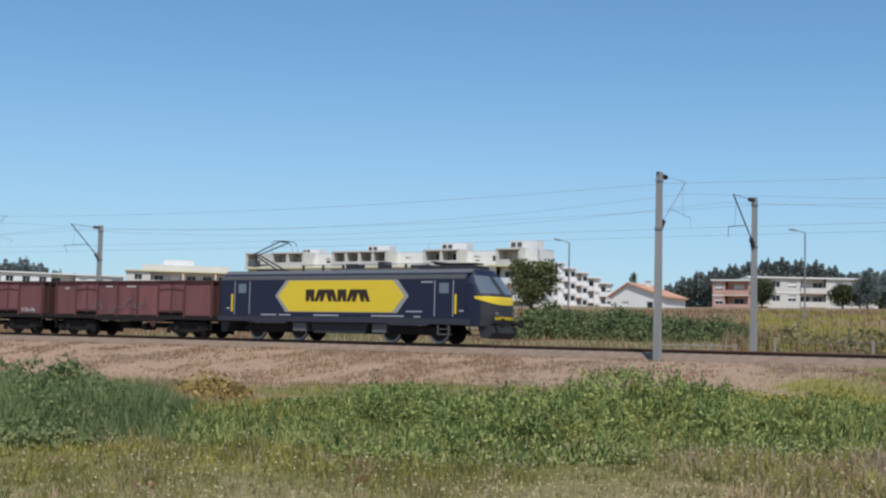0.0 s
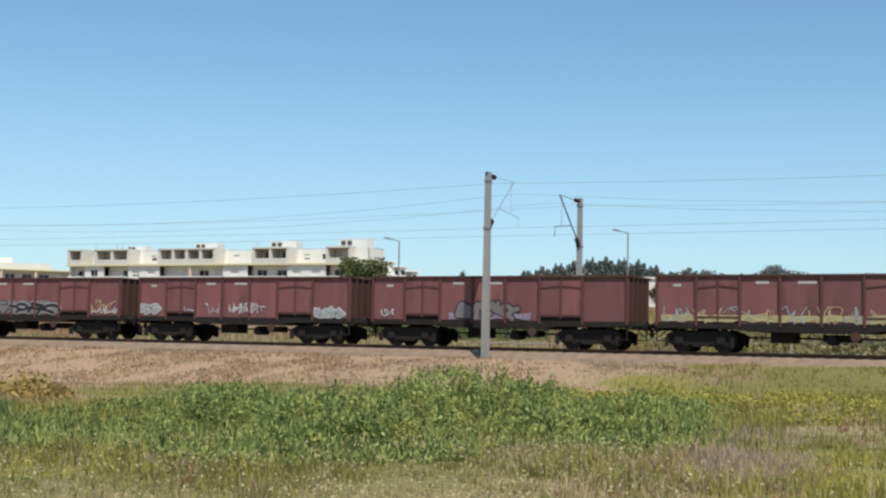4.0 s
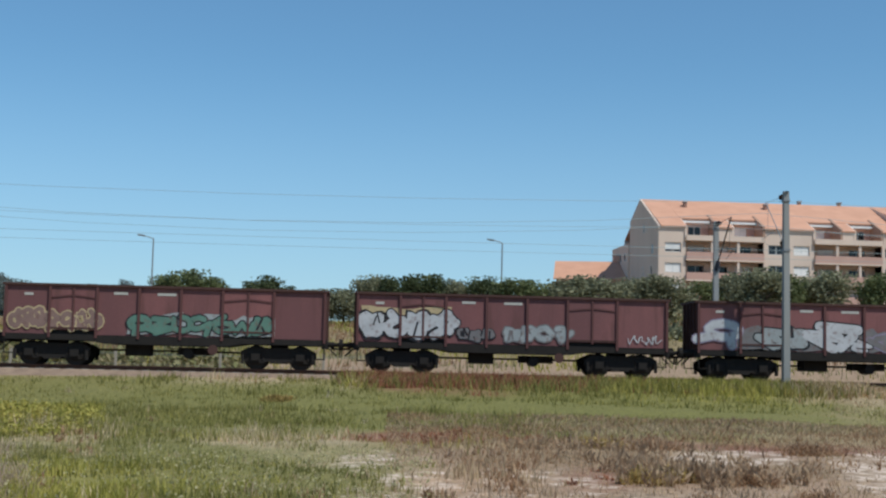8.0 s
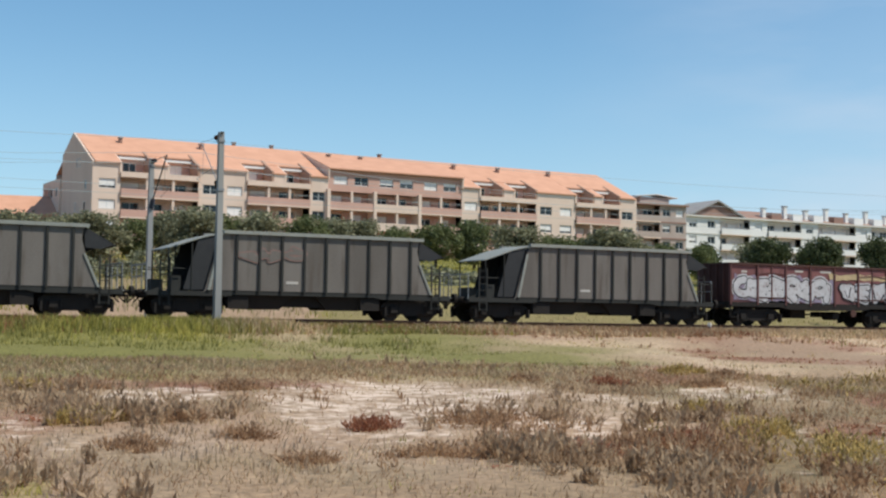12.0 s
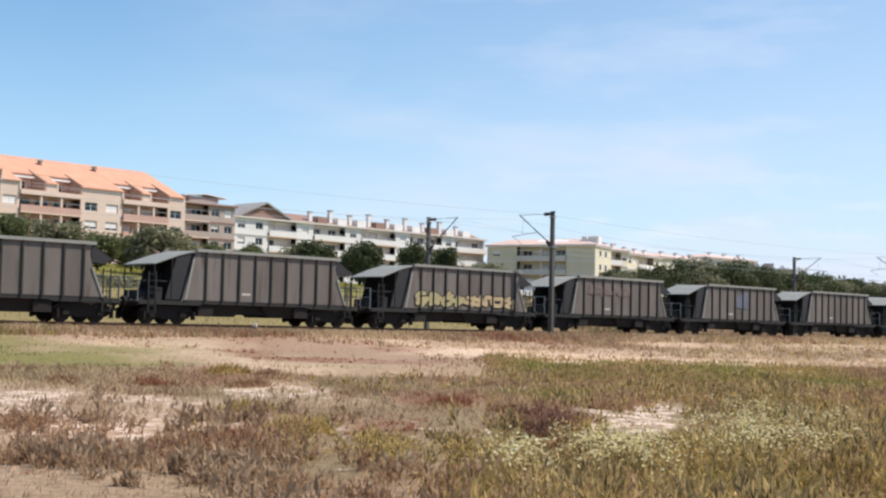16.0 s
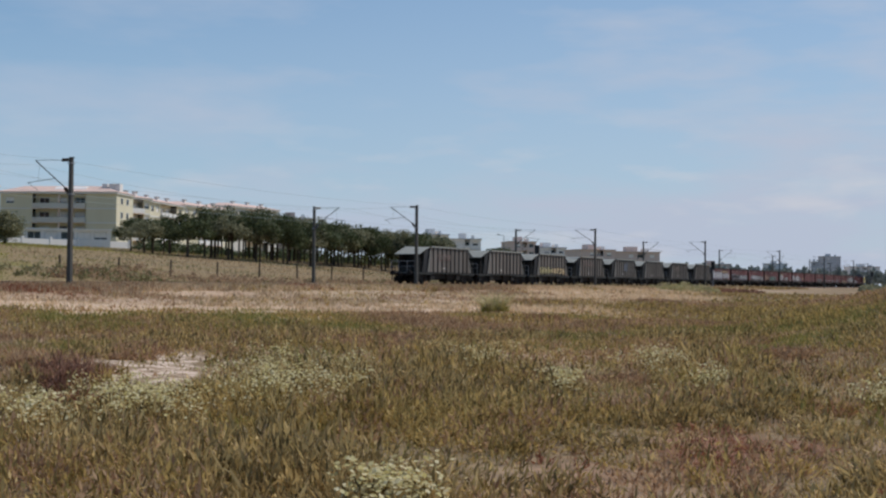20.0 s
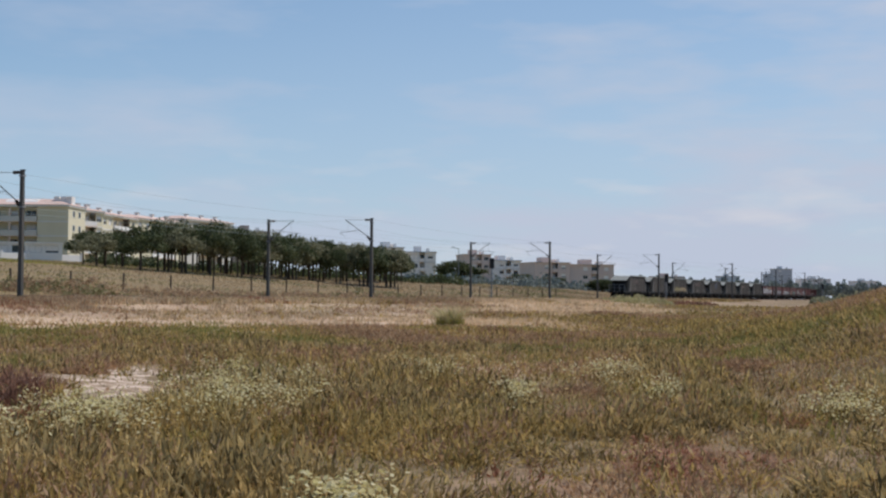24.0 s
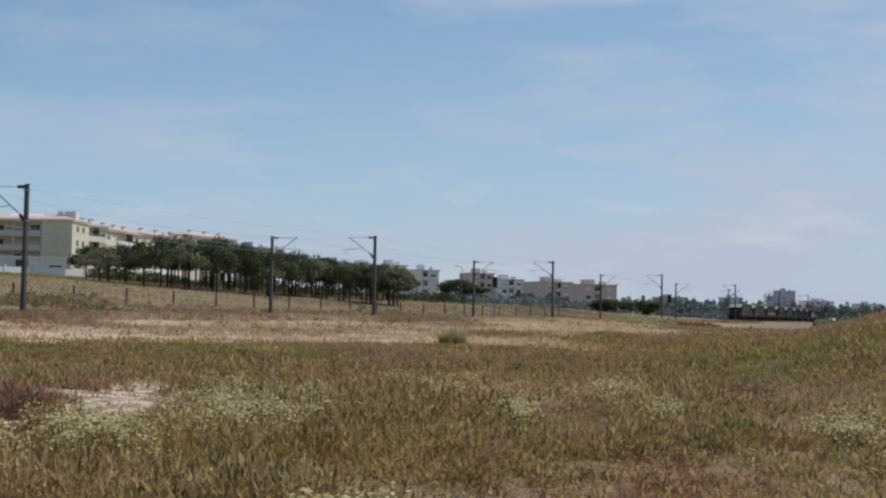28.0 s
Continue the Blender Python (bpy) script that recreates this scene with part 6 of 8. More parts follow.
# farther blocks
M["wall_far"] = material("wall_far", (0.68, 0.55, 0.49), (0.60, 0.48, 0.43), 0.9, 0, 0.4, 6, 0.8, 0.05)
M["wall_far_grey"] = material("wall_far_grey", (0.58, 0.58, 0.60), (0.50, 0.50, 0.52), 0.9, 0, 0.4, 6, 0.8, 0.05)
FARB = ((-97.2, 380, -98.9, 380, 11, 18.0, "wall_brown"), (-103.7, 410, -104.8, 412, 8, 15.0, "wall_bright"), (-104.8, 415, -106.2, 415, 8, 13.8, "wall_bright"), (-107.4, 480, -108.6, 482, 7, 15.2, "wall_far"), (-108.6, 482, -109.9, 485, 7, 13.2, "wall_bright"),
        (-110.5, 450, -112.0, 455, 5, 11.7, "wall_far"), (-112.0, 456, -113.9, 460, 5, 11.2, "wall_far"), (-118.2, 800, -119.2, 800, 6, 13, "wall_bright"), (-120.15, 905, -120.45, 905, 6, 16.0, "wall_far_grey"), (-120.45, 900, -121.35, 900, 6, 19.5, "wall_far_grey"), (-121.7, 900, -122.9, 905, 6, 13.0, "wall_bright"), (-123.6, 1000, -124.8, 1000, 6, 13.0, "wall_bright"),
        (-115.4, 760, -116.9, 760, 6, 12.0, "wall_far"))
for a0, d0, a1, d1, z0, z1, mt in FARB:
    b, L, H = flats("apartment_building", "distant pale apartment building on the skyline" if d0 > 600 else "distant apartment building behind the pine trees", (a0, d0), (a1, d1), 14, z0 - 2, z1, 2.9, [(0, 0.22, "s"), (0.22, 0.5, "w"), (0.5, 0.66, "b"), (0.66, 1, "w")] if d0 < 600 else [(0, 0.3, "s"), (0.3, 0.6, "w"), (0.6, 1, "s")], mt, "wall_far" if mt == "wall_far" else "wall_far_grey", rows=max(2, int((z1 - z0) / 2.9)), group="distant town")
    part("roof_room", boxes((0.3 * L, 0.55 * L, 3, 8, H + 0.3, H + 2.0)), mt, b)
    part("roof_room", boxes((0.7 * L, 0.8 * L, 3, 8, H + 0.3, H + 1.4)), "wall_white", b)
# garden wall and pavilion in front of the yellow block
w, L = site("garden_wall", "white rendered garden wall with piers on the grass slope", "wall", (-79.5, 205), (-91.2, 232), 5.0)
part("wall_panel", boxes((0, L, 0, 0.25, -2.5, 1.6)), "wall_bright", w)
for k in range(11):
    part("pier", boxes((L * k / 10 - 0.2, L * k / 10 + 0.2, -0.1, 0.35, -2.5, 1.95)), "wall_bright", w)
pv, L = site("garden_pavilion", "low white garden pavilion with square openings", "pavilion", (-86.9, 226), (-90.4, 226), 5.75)
wall(pv, 0, L, 0, -2.5, 2.45, "wall_bright", row(0.3, L - 0.3, 5, 0.95, 2.1, 1.25))
wall(pv, 0, L, 4.5, -2.5, 2.2, "wall_pale", row(0.5, L - 0.5, 6, 0.9, 1.0, 1.0))
part("roof", boxes((-0.3, L + 0.3, -0.3, 0.6, 2.45, 2.7)), "wall_bright", pv)


# ---- street furniture beyond the track ----
def make_lamp(h):
    m = empty("street_lamp", "tall grey street lamp with a short bent arm", "street lamp", "street lamps")
    part("pole", rod((0, 0, -6), (0, 0, h), 0.10, 8, None, 0.06), "lamp_grey", m)
    part("arm", rod((0, 0, h), (-0.85, 0, h + 0.22), 0.045, 6), "lamp_grey", m)
    part("lantern", loft([[(-0.75, -0.14, h + 0.12), (-0.75, 0.14, h + 0.12), (-0.75, 0.14, h + 0.27), (-0.75, -0.14, h + 0.27)], [(-1.4, -0.1, h + 0.22), (-1.4, 0.1, h + 0.22), (-1.4, 0.1, h + 0.36), (-1.4, -0.1, h + 0.36)]]), "lamp_grey", m)
    return m


for bear_, dist, h in ((-5.48, 120, 9.3), (-15.39, 120, 10.4), (-27.79, 120, 11.2), (-42.81, 120, 11.8), (-107.2, 260, 9.5)):
    lm = make_lamp(h)
    p = spot(bear_, dist)
    lm.matrix_basis = pose(p.x, p.y, 0, 0, 0, bear_)


def make_fence(name, s0, s1, off, gap, h, top_rail, label, wood="pole_wood"):
    f = empty(name, label, "fence")
    pm = shape("fence_post", boxes((-0.06, 0.06, -0.06, 0.06, -0.6, h)), wood)
    pts = []
    for s in np.arange(s0, s1, gap):
        x, y, a = line(s, off)
        z = float(ground_z(x, y)[0])
        put("post", pm, f, x, y, z, 0, random.uniform(-3, 3), math.degrees(a))
        pts.append((x, y, z))
    for a, b in zip(pts, pts[1:]):
        if top_rail:
            part("rail", rod((a[0], a[1], a[2] + h - 0.12), (b[0], b[1], b[2] + h - 0.12), 0.05, 6), "pole_wood", f)
        else:
            for z in (0.5, 1.0, h - 0.15):
                part("fence_wire", rod((a[0], a[1], a[2] + z), (b[0], b[1], b[2] + z), 0.006, 3), "wire", f)
    return f


make_fence("wooden_fence", 6.4, 10.8, 12.5, 1.45, 0.85, True, "weathered wooden post and rail fence behind the track")
make_fence("wire_fence", 13.1, 46, 12.0, 5.1, 1.2, False, "wire fence on weathered wooden posts behind the track")
make_fence("wire_fence", 96, 262, 14.5, 7.2, 1.5, False, "wire fence on dark weathered wooden posts along the grass slope", "bark")


# ---- plants ----
RNG = np.random.default_rng(7)
M["straw"] = leaf_material("straw", (0.56, 0.42, 0.26), (0.36, 0.255, 0.155), 0.35)
M["pale"] = leaf_material("pale", (0.78, 0.61, 0.40), (0.62, 0.46, 0.29), 0.45)
M["grass"] = leaf_material("grass", (0.145, 0.142, 0.036), (0.37, 0.325, 0.105), 0.35)
M["lime"] = leaf_material("lime", (0.26, 0.25, 0.045), (0.50, 0.42, 0.11), 0.35)
M["scrub"] = leaf_material("scrub", (0.185, 0.126, 0.041), (0.60, 0.425, 0.155), 0.40)
M["brown"] = leaf_material("brown", (0.26, 0.145, 0.08), (0.52, 0.34, 0.20), 0.48)
M["heath"] = leaf_material("heath", (0.27, 0.095, 0.05), (0.38, 0.185, 0.105), 0.35)
M["tussock"] = leaf_material("tussock", (0.36, 0.34, 0.15), (0.58, 0.49, 0.29), 0.4)
M["silver"] = leaf_material("silver", (0.52, 0.40, 0.29), (0.36, 0.265, 0.185), 0.45)
M["thicket"] = leaf_material("thicket", (0.055, 0.10, 0.022), (0.45, 0.49, 0.165), 0.38)
M["shoot"] = leaf_material("shoot", (0.20, 0.23, 0.055), (0.56, 0.54, 0.18), 0.38)
M["bluegreen"] = leaf_material("bluegreen", (0.12, 0.165, 0.06), (0.28, 0.31, 0.125), 0.33)
M["crown_dark"] = leaf_material("crown_dark", (0.05, 0.066, 0.028), (0.12, 0.135, 0.058), 0.3)
M["crown_olive"] = leaf_material("crown_olive", (0.145, 0.148, 0.085), (0.33, 0.315, 0.19), 0.35)
M["crown_green"] = leaf_material("crown_green", (0.085, 0.105, 0.04), (0.22, 0.235, 0.10), 0.35)
M["hedge_green"] = leaf_material("hedge_green", (0.085, 0.115, 0.045), (0.22, 0.25, 0.105), 0.3)
# distant leaves: air haze is put into this paler, greyer colour
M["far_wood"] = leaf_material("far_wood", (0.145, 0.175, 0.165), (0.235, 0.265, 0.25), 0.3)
M["fleshy"] = leaf_material("fleshy", (0.135, 0.096, 0.038), (0.62, 0.445, 0.19), 0.38)
M["tan"] = leaf_material("tan", (0.27, 0.175, 0.105), (0.52, 0.37, 0.235), 0.48)
M["petal"] = leaf_material("petal", (0.60, 0.52, 0.22), (0.72, 0.65, 0.42), 0.4)
M["reed"] = leaf_material("reed", (0.20, 0.20, 0.08), (0.30, 0.24, 0.13))
M["dusk"] = leaf_material("dusk", (0.14, 0.066, 0.042), (0.38, 0.205, 0.135), 0.35)


def blades(name, x, y, h, w, mat, lean=0.35, label="", base=None, bent=True):
    """Upright blades: arrays of places, heights and widths, joined in one mesh of loose leaves."""
    n = len(x)
    z = (ground_z(x, y) if base is None else base) - 0.03
    a = RNG.uniform(0, 2 * np.pi, n)
    k = RNG.uniform(0, 2 * np.pi, n)
    tip = RNG.uniform(0.1, 1, n) * lean * h
    sx, sy = np.cos(a) * w / 2, np.sin(a) * w / 2
    tx, ty = np.cos(k) * tip, np.sin(k) * tip
    if bent:
        v = np.stack([np.stack([x - sx, y - sy, z], -1), np.stack([x + sx, y + sy, z], -1),
                      np.stack([x - sx * 0.8 + tx * 0.3, y - sy * 0.8 + ty * 0.3, z + h * 0.6], -1), np.stack([x + sx * 0.8 + tx * 0.3, y + sy * 0.8 + ty * 0.3, z + h * 0.6], -1),
                      np.stack([x + tx, y + ty, z + h], -1)], 1).reshape(-1, 3)
        o = np.arange(n)[:, None] * 5
        f = np.concatenate([o + (0, 1, 3), o + (0, 3, 2), o + (2, 3, 4)], 1)
    else:
        v = np.stack([np.stack([x - sx, y - sy, z], -1), np.stack([x + sx, y + sy, z], -1), np.stack([x + tx, y + ty, z + h], -1)], 1).reshape(-1, 3)
        f = np.arange(n * 3)
    ob = new(name, mesh_of(name, v, f.ravel(), 3, mat))
    return tagged(ob, label, "grass", kind="stuff")


def leaves(centres, size, flat=0.0):
    """Diamond leaves with random turns at the given places: vertices and quads."""
    n = len(centres)
    d = RNG.normal(size=(n, 3))
    d[:, 2] *= 1 - flat
    d /= np.linalg.norm(d, axis=1, keepdims=True)
    e = np.cross(d, RNG.normal(size=(n, 3)))
    e /= np.linalg.norm(e, axis=1, keepdims=True)
    s = (RNG.uniform(0.6, 1.3, n) * size)[:, None]
    v = np.stack([centres - d * s * 0.6, centres + e * s * 0.35, centres + d * s * 0.6, centres - e * s * 0.35], 1).reshape(-1, 3)
    return v, np.arange(n * 4)


def field(count, b0, b1, r0, r1, power=1.0):
    """Places spread over a fan of bearings and distances."""
    b = np.radians(RNG.uniform(b0, b1, count))
    r = (r0 ** (1 + power) + RNG.uniform(0, 1, count) * (r1 ** (1 + power) - r0 ** (1 + power))) ** (1 / (1 + power))
    return -np.sin(b) * r, np.cos(b) * r


def keep(x, y, p):
    k = RNG.uniform(0, 1, len(x)) < p
    return x[k], y[k]


def polar(x, y):
    return np.hypot(x, y), -np.degrees(np.arctan2(-x, y))


def sprigs(x, y, z, h, wide, stems, per, leaf, fat=0.17):
    """Bushy plants: stems that spread from each base, with small leaves up each stem. Vertices and quads."""
    n = len(x)
    a = RNG.uniform(0, 2 * np.pi, (n, stems))
    q = np.sqrt(RNG.uniform(0, 1, (n, stems)))
    hh = h[:, None] * RNG.uniform(0.55, 1.15, (n, stems)) * (1 - 0.25 * q)
    ux, uy = np.cos(a) * q * wide[:, None], np.sin(a) * q * wide[:, None]
    k = (np.arange(per) + 0.6) / per
    px = x[:, None, None] + ux[..., None] * (0.55 + 0.5 * k)
    py = y[:, None, None] + uy[..., None] * (0.55 + 0.5 * k)
    pz = z[:, None, None] + hh[..., None] * k
    c = np.stack([px, py, pz], -1).reshape(-1, 3)
    m = len(c)
    full = lambda q: np.broadcast_to(q, (n, stems, per)).reshape(m, 1)
    size = full(np.asarray(leaf, float).reshape(-1, 1, 1)) * RNG.uniform(0.7, 1.4, (m, 1))
    way = np.concatenate([full(ux[..., None] * 0.6), full(uy[..., None] * 0.6), full(hh[..., None])], 1)
    long_ = np.linalg.norm(way, axis=1, keepdims=True)
    d = way / long_ + RNG.normal(0, 0.36, (m, 3))
    out = RNG.uniform(0, 2 * np.pi, m)
    e = np.stack([-np.sin(out), np.cos(out), RNG.normal(0, 0.2, m)], -1)
    reach_ = np.maximum(long_ / per * 0.85, size * 0.6)
    c = c + RNG.normal(0, 0.15, (m, 3)) * size
    v = np.stack([c - d * reach_ * 0.6, c + e * size * fat, c + d * reach_ * 0.8, c - e * size * fat], 1).reshape(-1, 3)
    return v, np.arange(m * 4)


# the field in rings of distance: every plant takes its kind from what grows at its place
LOOK = {
    "dry": ("dry_grass", "straw", "dry tan field grass gone to seed", 1.0),
    "pale": ("dry_grass", "pale", "bleached straw-coloured field grass", 1.0),
    "green": ("green_grass", "grass", "green field grass", 0.9),
    "lime": ("green_grass", "lime", "yellow-green field grass", 1.0),
    "scrub": ("scrub", "scrub", "low olive-green coastal scrub", 1.0),
    "brown": ("scrub", "brown", "low brown withered scrub", 0.9),
    "red": ("heath", "heath", "red-brown low creeping heath", 0.55),
    "grey": ("dry_grass", "silver", "grey dead stalks in the field", 1.1),
}
for r0, r1, b0, b1, dense, stems, per, tufts, bent in ((8.2, 20, -127, 21, 24, 11, 5, 15, True), (20, 38, -127, 21, 13, 6, 3, 11, False), (38, 78, -127, 21, 4.2, 4, 2, 9, False), (34, 100, -127, -107, 5.5, 4, 2, 8, False), (78, 175, -127, -80, 1.7, 3, 2, 9, False)):
    count = int(dense * 0.5 * (r1 ** 2 - r0 ** 2) * math.radians(b1 - b0))
    x, y = field(count, b0, b1, r0, r1)
    s, o = along(x, y)
    ok = o < -3.5
    x, y = x[ok], y[ok]
    share, sandy, bank = growth(x, y)
    r, b = polar(x, y)
    pick = (share.cumsum(1) > RNG.uniform(0, 1, (len(x), 1))).argmax(1)
    p = mottle(x, y, 1.6 + r0 * 0.05, 21)
    live = RNG.uniform(0, 1, len(x)) < np.where(bank, 0.25 + 0.45 * p, (1 - np.clip(sandy * 1.5, 0, 0.8)) * np.where(b > 84 + 14 * (p - 0.5), 0.75 + 0.4 * p, 0.4 + 0.95 * p) * np.where((b > 40) & (b < 84) & (r > 17) & (r < 31), 0.8, 1.0))
    tall = (0.09 + 0.40 * p ** 1.6) * np.where((b > 84) & (r < 26), 1.3, 1.0) * RNG.uniform(0.6, 1.25, len(x)) * np.interp(r, (0, 30, 60, 180), (1, 1.05, 1.0, 1.15))
    tall = np.where(bank, tall * 0.42, tall)
    # on the sandy flat the scrub stands in separate clumps with a short dry mat between them
    drift_ = b + 26 * (mottle(x, y, 2.4, 91) - 0.5) + RNG.normal(0, 2, len(x))
    flat_ = (drift_ > 41) & (drift_ < np.where((r < 18) | (r > 27), 85, 92)) & (r < np.interp(drift_, (41, 60, 66, 80), (41, 41, 56, 60)))
    clump_ = step(mottle(x, y, 1.3 + 0.06 * r, 57) + 0.15 * (1 - step(r, 12.5, 17.5)), 0.525, 0.61)
    woody = np.isin(pick, [KINDS.index(q) for q in ("scrub", "brown")])
    live &= ~flat_ | (RNG.uniform(0, 1, len(x)) < np.where(woody, 0.015 + 0.985 * clump_, 0.75 - 0.45 * clump_))
    tall = np.where(flat_, np.where(woody, (tall + 0.06) * (1 - 0.35 * step(r, 20, 26)), tall * 0.42), tall)
    # the seaward scrub stands in bushy heaps with dark hollows between them, with little grass
    heap = step(mottle(x, y, 0.8 + 0.045 * r, 63), 0.34, 0.66)
    bushy = (drift_ > 86) & (r < 60) & ~flat_
    live &= ~bushy | (RNG.uniform(0, 1, len(x)) < np.where(woody, 0.5 + 0.5 * heap, 0.4))
    tall = np.where(bushy, np.where(woody, tall * (0.34 + 0.8 * heap), tall * 0.55), tall)
    for k, kind in enumerate(KINDS):
        nm, mt, lab, hk = LOOK[kind]
        j = live & (pick == k)
        n = int(j.sum())
        if n < 8:
            continue
        gz_ = ground_z(x[j], y[j])
        if kind in ("scrub", "brown", "red"):
            wide, leaf = RNG.uniform(0.07, 0.2, n) + r[j] * 0.0012, 0.046 + r[j] * 0.0017
            # thick upright fingers in dark clumps among the thin stems of the seaward scrub
            thick = (b[j] > 44) & (r[j] < 40) & (mottle(x[j], y[j], 0.9 + 0.03 * r[j], 47) > 0.47) & (kind != "red")
            sea = drift_[j] > 82
            for g_, mt_, lk, tk in ((~thick & sea, mt, 1.0, 1.0), (~thick & ~sea, mt if kind == "red" or b[j].mean() < 40 else "brown", 1.0, 1.0), (thick & sea, "fleshy", 1.5, 1.1), (thick & ~sea, "tan", 1.4, 1.1)):
                if g_.sum() > 4:
                    v, f = sprigs(x[j][g_], y[j][g_], gz_[g_] - 0.02, tall[j][g_] * hk * tk, wide[g_] * tk * np.where(bushy[j][g_], 1.7, 1.0), stems, per, leaf[g_] * lk, 0.12 if mt_ == "fleshy" else 0.17)
                    tagged(new(nm, mesh_of(nm, v, f, 4, mt_)), "low dark fleshy-stemmed coastal scrub" if lk > 1 else lab, "shrubs", kind="stuff")
        else:
            wide = 0.09 + r[j] * 0.002
            rep = lambda q: np.repeat(q, tufts)
            bx, by = rep(x[j]) + RNG.normal(0, 1, n * tufts) * rep(wide), rep(y[j]) + RNG.normal(0, 1, n * tufts) * rep(wide)
            h = rep(tall[j]) * hk * RNG.uniform(0.5, 1.25, n * tufts) * rep(np.where((b[j] < 36) & (r[j] < 22), 0.72, 1.0))
            blades(nm, bx, by, h, rep(r[j]) * 0.00078 * RNG.uniform(0.6, 1.5, n * tufts) + 0.002, mt, 0.65, lab, bent=bent)

# pale seed heads over the dry grass
x, y = field(26000, -40, 21, 9, 21)
share, _, _ = growth(x, y)
k = RNG.uniform(0, 1, len(x)) < share[:, 0] + share[:, 1] + 0.35 * share[:, 2]
x, y = x[k], y[k]
v, f = leaves(np.stack([x, y, ground_z(x, y) + RNG.uniform(0.08, 0.30, len(x))], -1), 0.035)
tagged(new("seed_heads", mesh_of("seed_heads", v, f, 4, "tussock")), "pale seed heads of dry grass", "grass", kind="stuff")

# taller growth on the shoulder of the line
ss = RNG.uniform(24, 330, 46000)
oo = -2.3 - 5.5 * RNG.uniform(0, 1, len(ss)) ** 1.3
x, y, _ = line(ss, oo)
r, b = polar(x, y)
ok = (b > 36) & (RNG.uniform(0, 1, len(x)) < np.clip(60 / r, 0.25, 1) * (0.25 + 0.9 * mottle(x, y, 3, 14)))
x, y, r, b = x[ok], y[ok], r[ok], b[ok]
share, sandy, _ = growth(x, y)
pick = (share.cumsum(1) > RNG.uniform(0, 1, (len(x), 1))).argmax(1)
for k, kind in enumerate(KINDS):
    nm, mt, lab, hk = LOOK[kind]
    j = pick == k
    n = int(j.sum())
    if n > 8:
        rep = lambda q: np.repeat(q, 6)
        h = RNG.uniform(0.16, 0.40, n * 6) * rep(np.where(b[j] < 58, 1.3, np.where(b[j] < 86, 0.75, 1.05)))
        blades("verge_grass", rep(x[j]) + RNG.normal(0, 0.2, n * 6), rep(y[j]) + RNG.normal(0, 0.2, n * 6), h, rep(r[j]) * 0.0013, mt, 0.6, "grass and weeds on the shoulder of the line", bent=False)

# low cushions of scrub, each a thing of its own: bearing to the right, distance, half width
CUSHIONS = ((55.9, 24.2, 0.52), (49.4, 24.3, 0.47), (47.1, 24.1, 0.46), (68.0, 29.3, 0.35), (61.5, 18.0, 0.46), (66.2, 18.7, 0.8), (53.6, 18.5, 0.48), (49.6, 18.3, 0.63), (56.2, 16.9, 0.33), (70.8, 15.6, 0.6), (58.9, 14.8, 0.38), (76.7, 34.5, 0.44), (75.8, 22.2, 0.48), (64.0, 15.4, 0.4), (71.7, 29.8, 0.51), (51.5, 15.7, 0.4), (51.0, 49.1, 0.21), (74.9, 35.2, 0.75), (67.6, 15.7, 0.87), (75.4, 17.1, 0.59), (91.5, 26.5, 1.02), (86.9, 31.9, 0.68), (78.2, 18.4, 0.55), (75.9, 30.2, 0.52), (89.3, 16.4, 0.49), (102.8, 32.0, 0.82), (109.0, 49.0, 1.05), (97.6, 14.1, 0.36), (112.4, 22.3, 0.57), (98.7, 100.2, 2.58), (113.8, 89.9, 2.31), (119.3, 28.1, 0.72), (33.3, 41.4, 0.53))


def cushion(k, side, dist, rad):
    """A low domed shrub of leafy stems."""
    mat = "dusk" if k < 0 else ("brown", "brown", "scrub", "brown", "heath")[k % 5]
    n = int(min(60, 14 + 34 * rad))
    a, q = RNG.uniform(0, 2 * np.pi, n), np.sqrt(RNG.uniform(0, 1, n))
    c = spot(-side, dist)
    rough = 1 + 0.3 * np.sin(a * 3 + side) + 0.18 * np.sin(a * 5 + dist)
    x, y = c.x + np.cos(a) * q * rad * rough, c.y + np.sin(a) * q * rad * rough * 0.8
    h = (0.16 + 0.18 * min(rad, 1.4) + (0.22 if k < 0 else 0)) * (1.05 - 0.55 * q ** 2) * RNG.uniform(0.75, 1.15, n)
    v, f = sprigs(x, y, ground_z(x, y) - 0.03, h, np.full(n, 0.16 + 0.1 * rad), 11, 5, np.full(n, 0.04 + dist * 0.0014))
    names = {"dusk": "dark purplish-brown bush beside bare sand", "scrub": "low olive-green scrub cushion on sandy ground", "heath": "low red-brown heath cushion on sandy ground", "brown": "low withered brown scrub cushion on dry ground"}
    return tagged(new("shrub", mesh_of("shrub", v, f, 4, mat)), names[mat], "shrub", "scrub cushions")


for k, c in enumerate(CUSHIONS):
    cushion(k, *c)

# dark red-brown cushions beside the bare sand
for side, dist, rad, k in ((88.8, 20.2, 0.5, -1), (88.0, 20.6, 0.4, -1), (89.9, 21.2, 0.4, 0), (87.0, 22.6, 0.35, 1), (88.4, 18.9, 0.25, -1), (91.4, 23.6, 0.4, 0), (84.6, 24.5, 0.45, 4)):
    cushion(k, side, dist, rad)

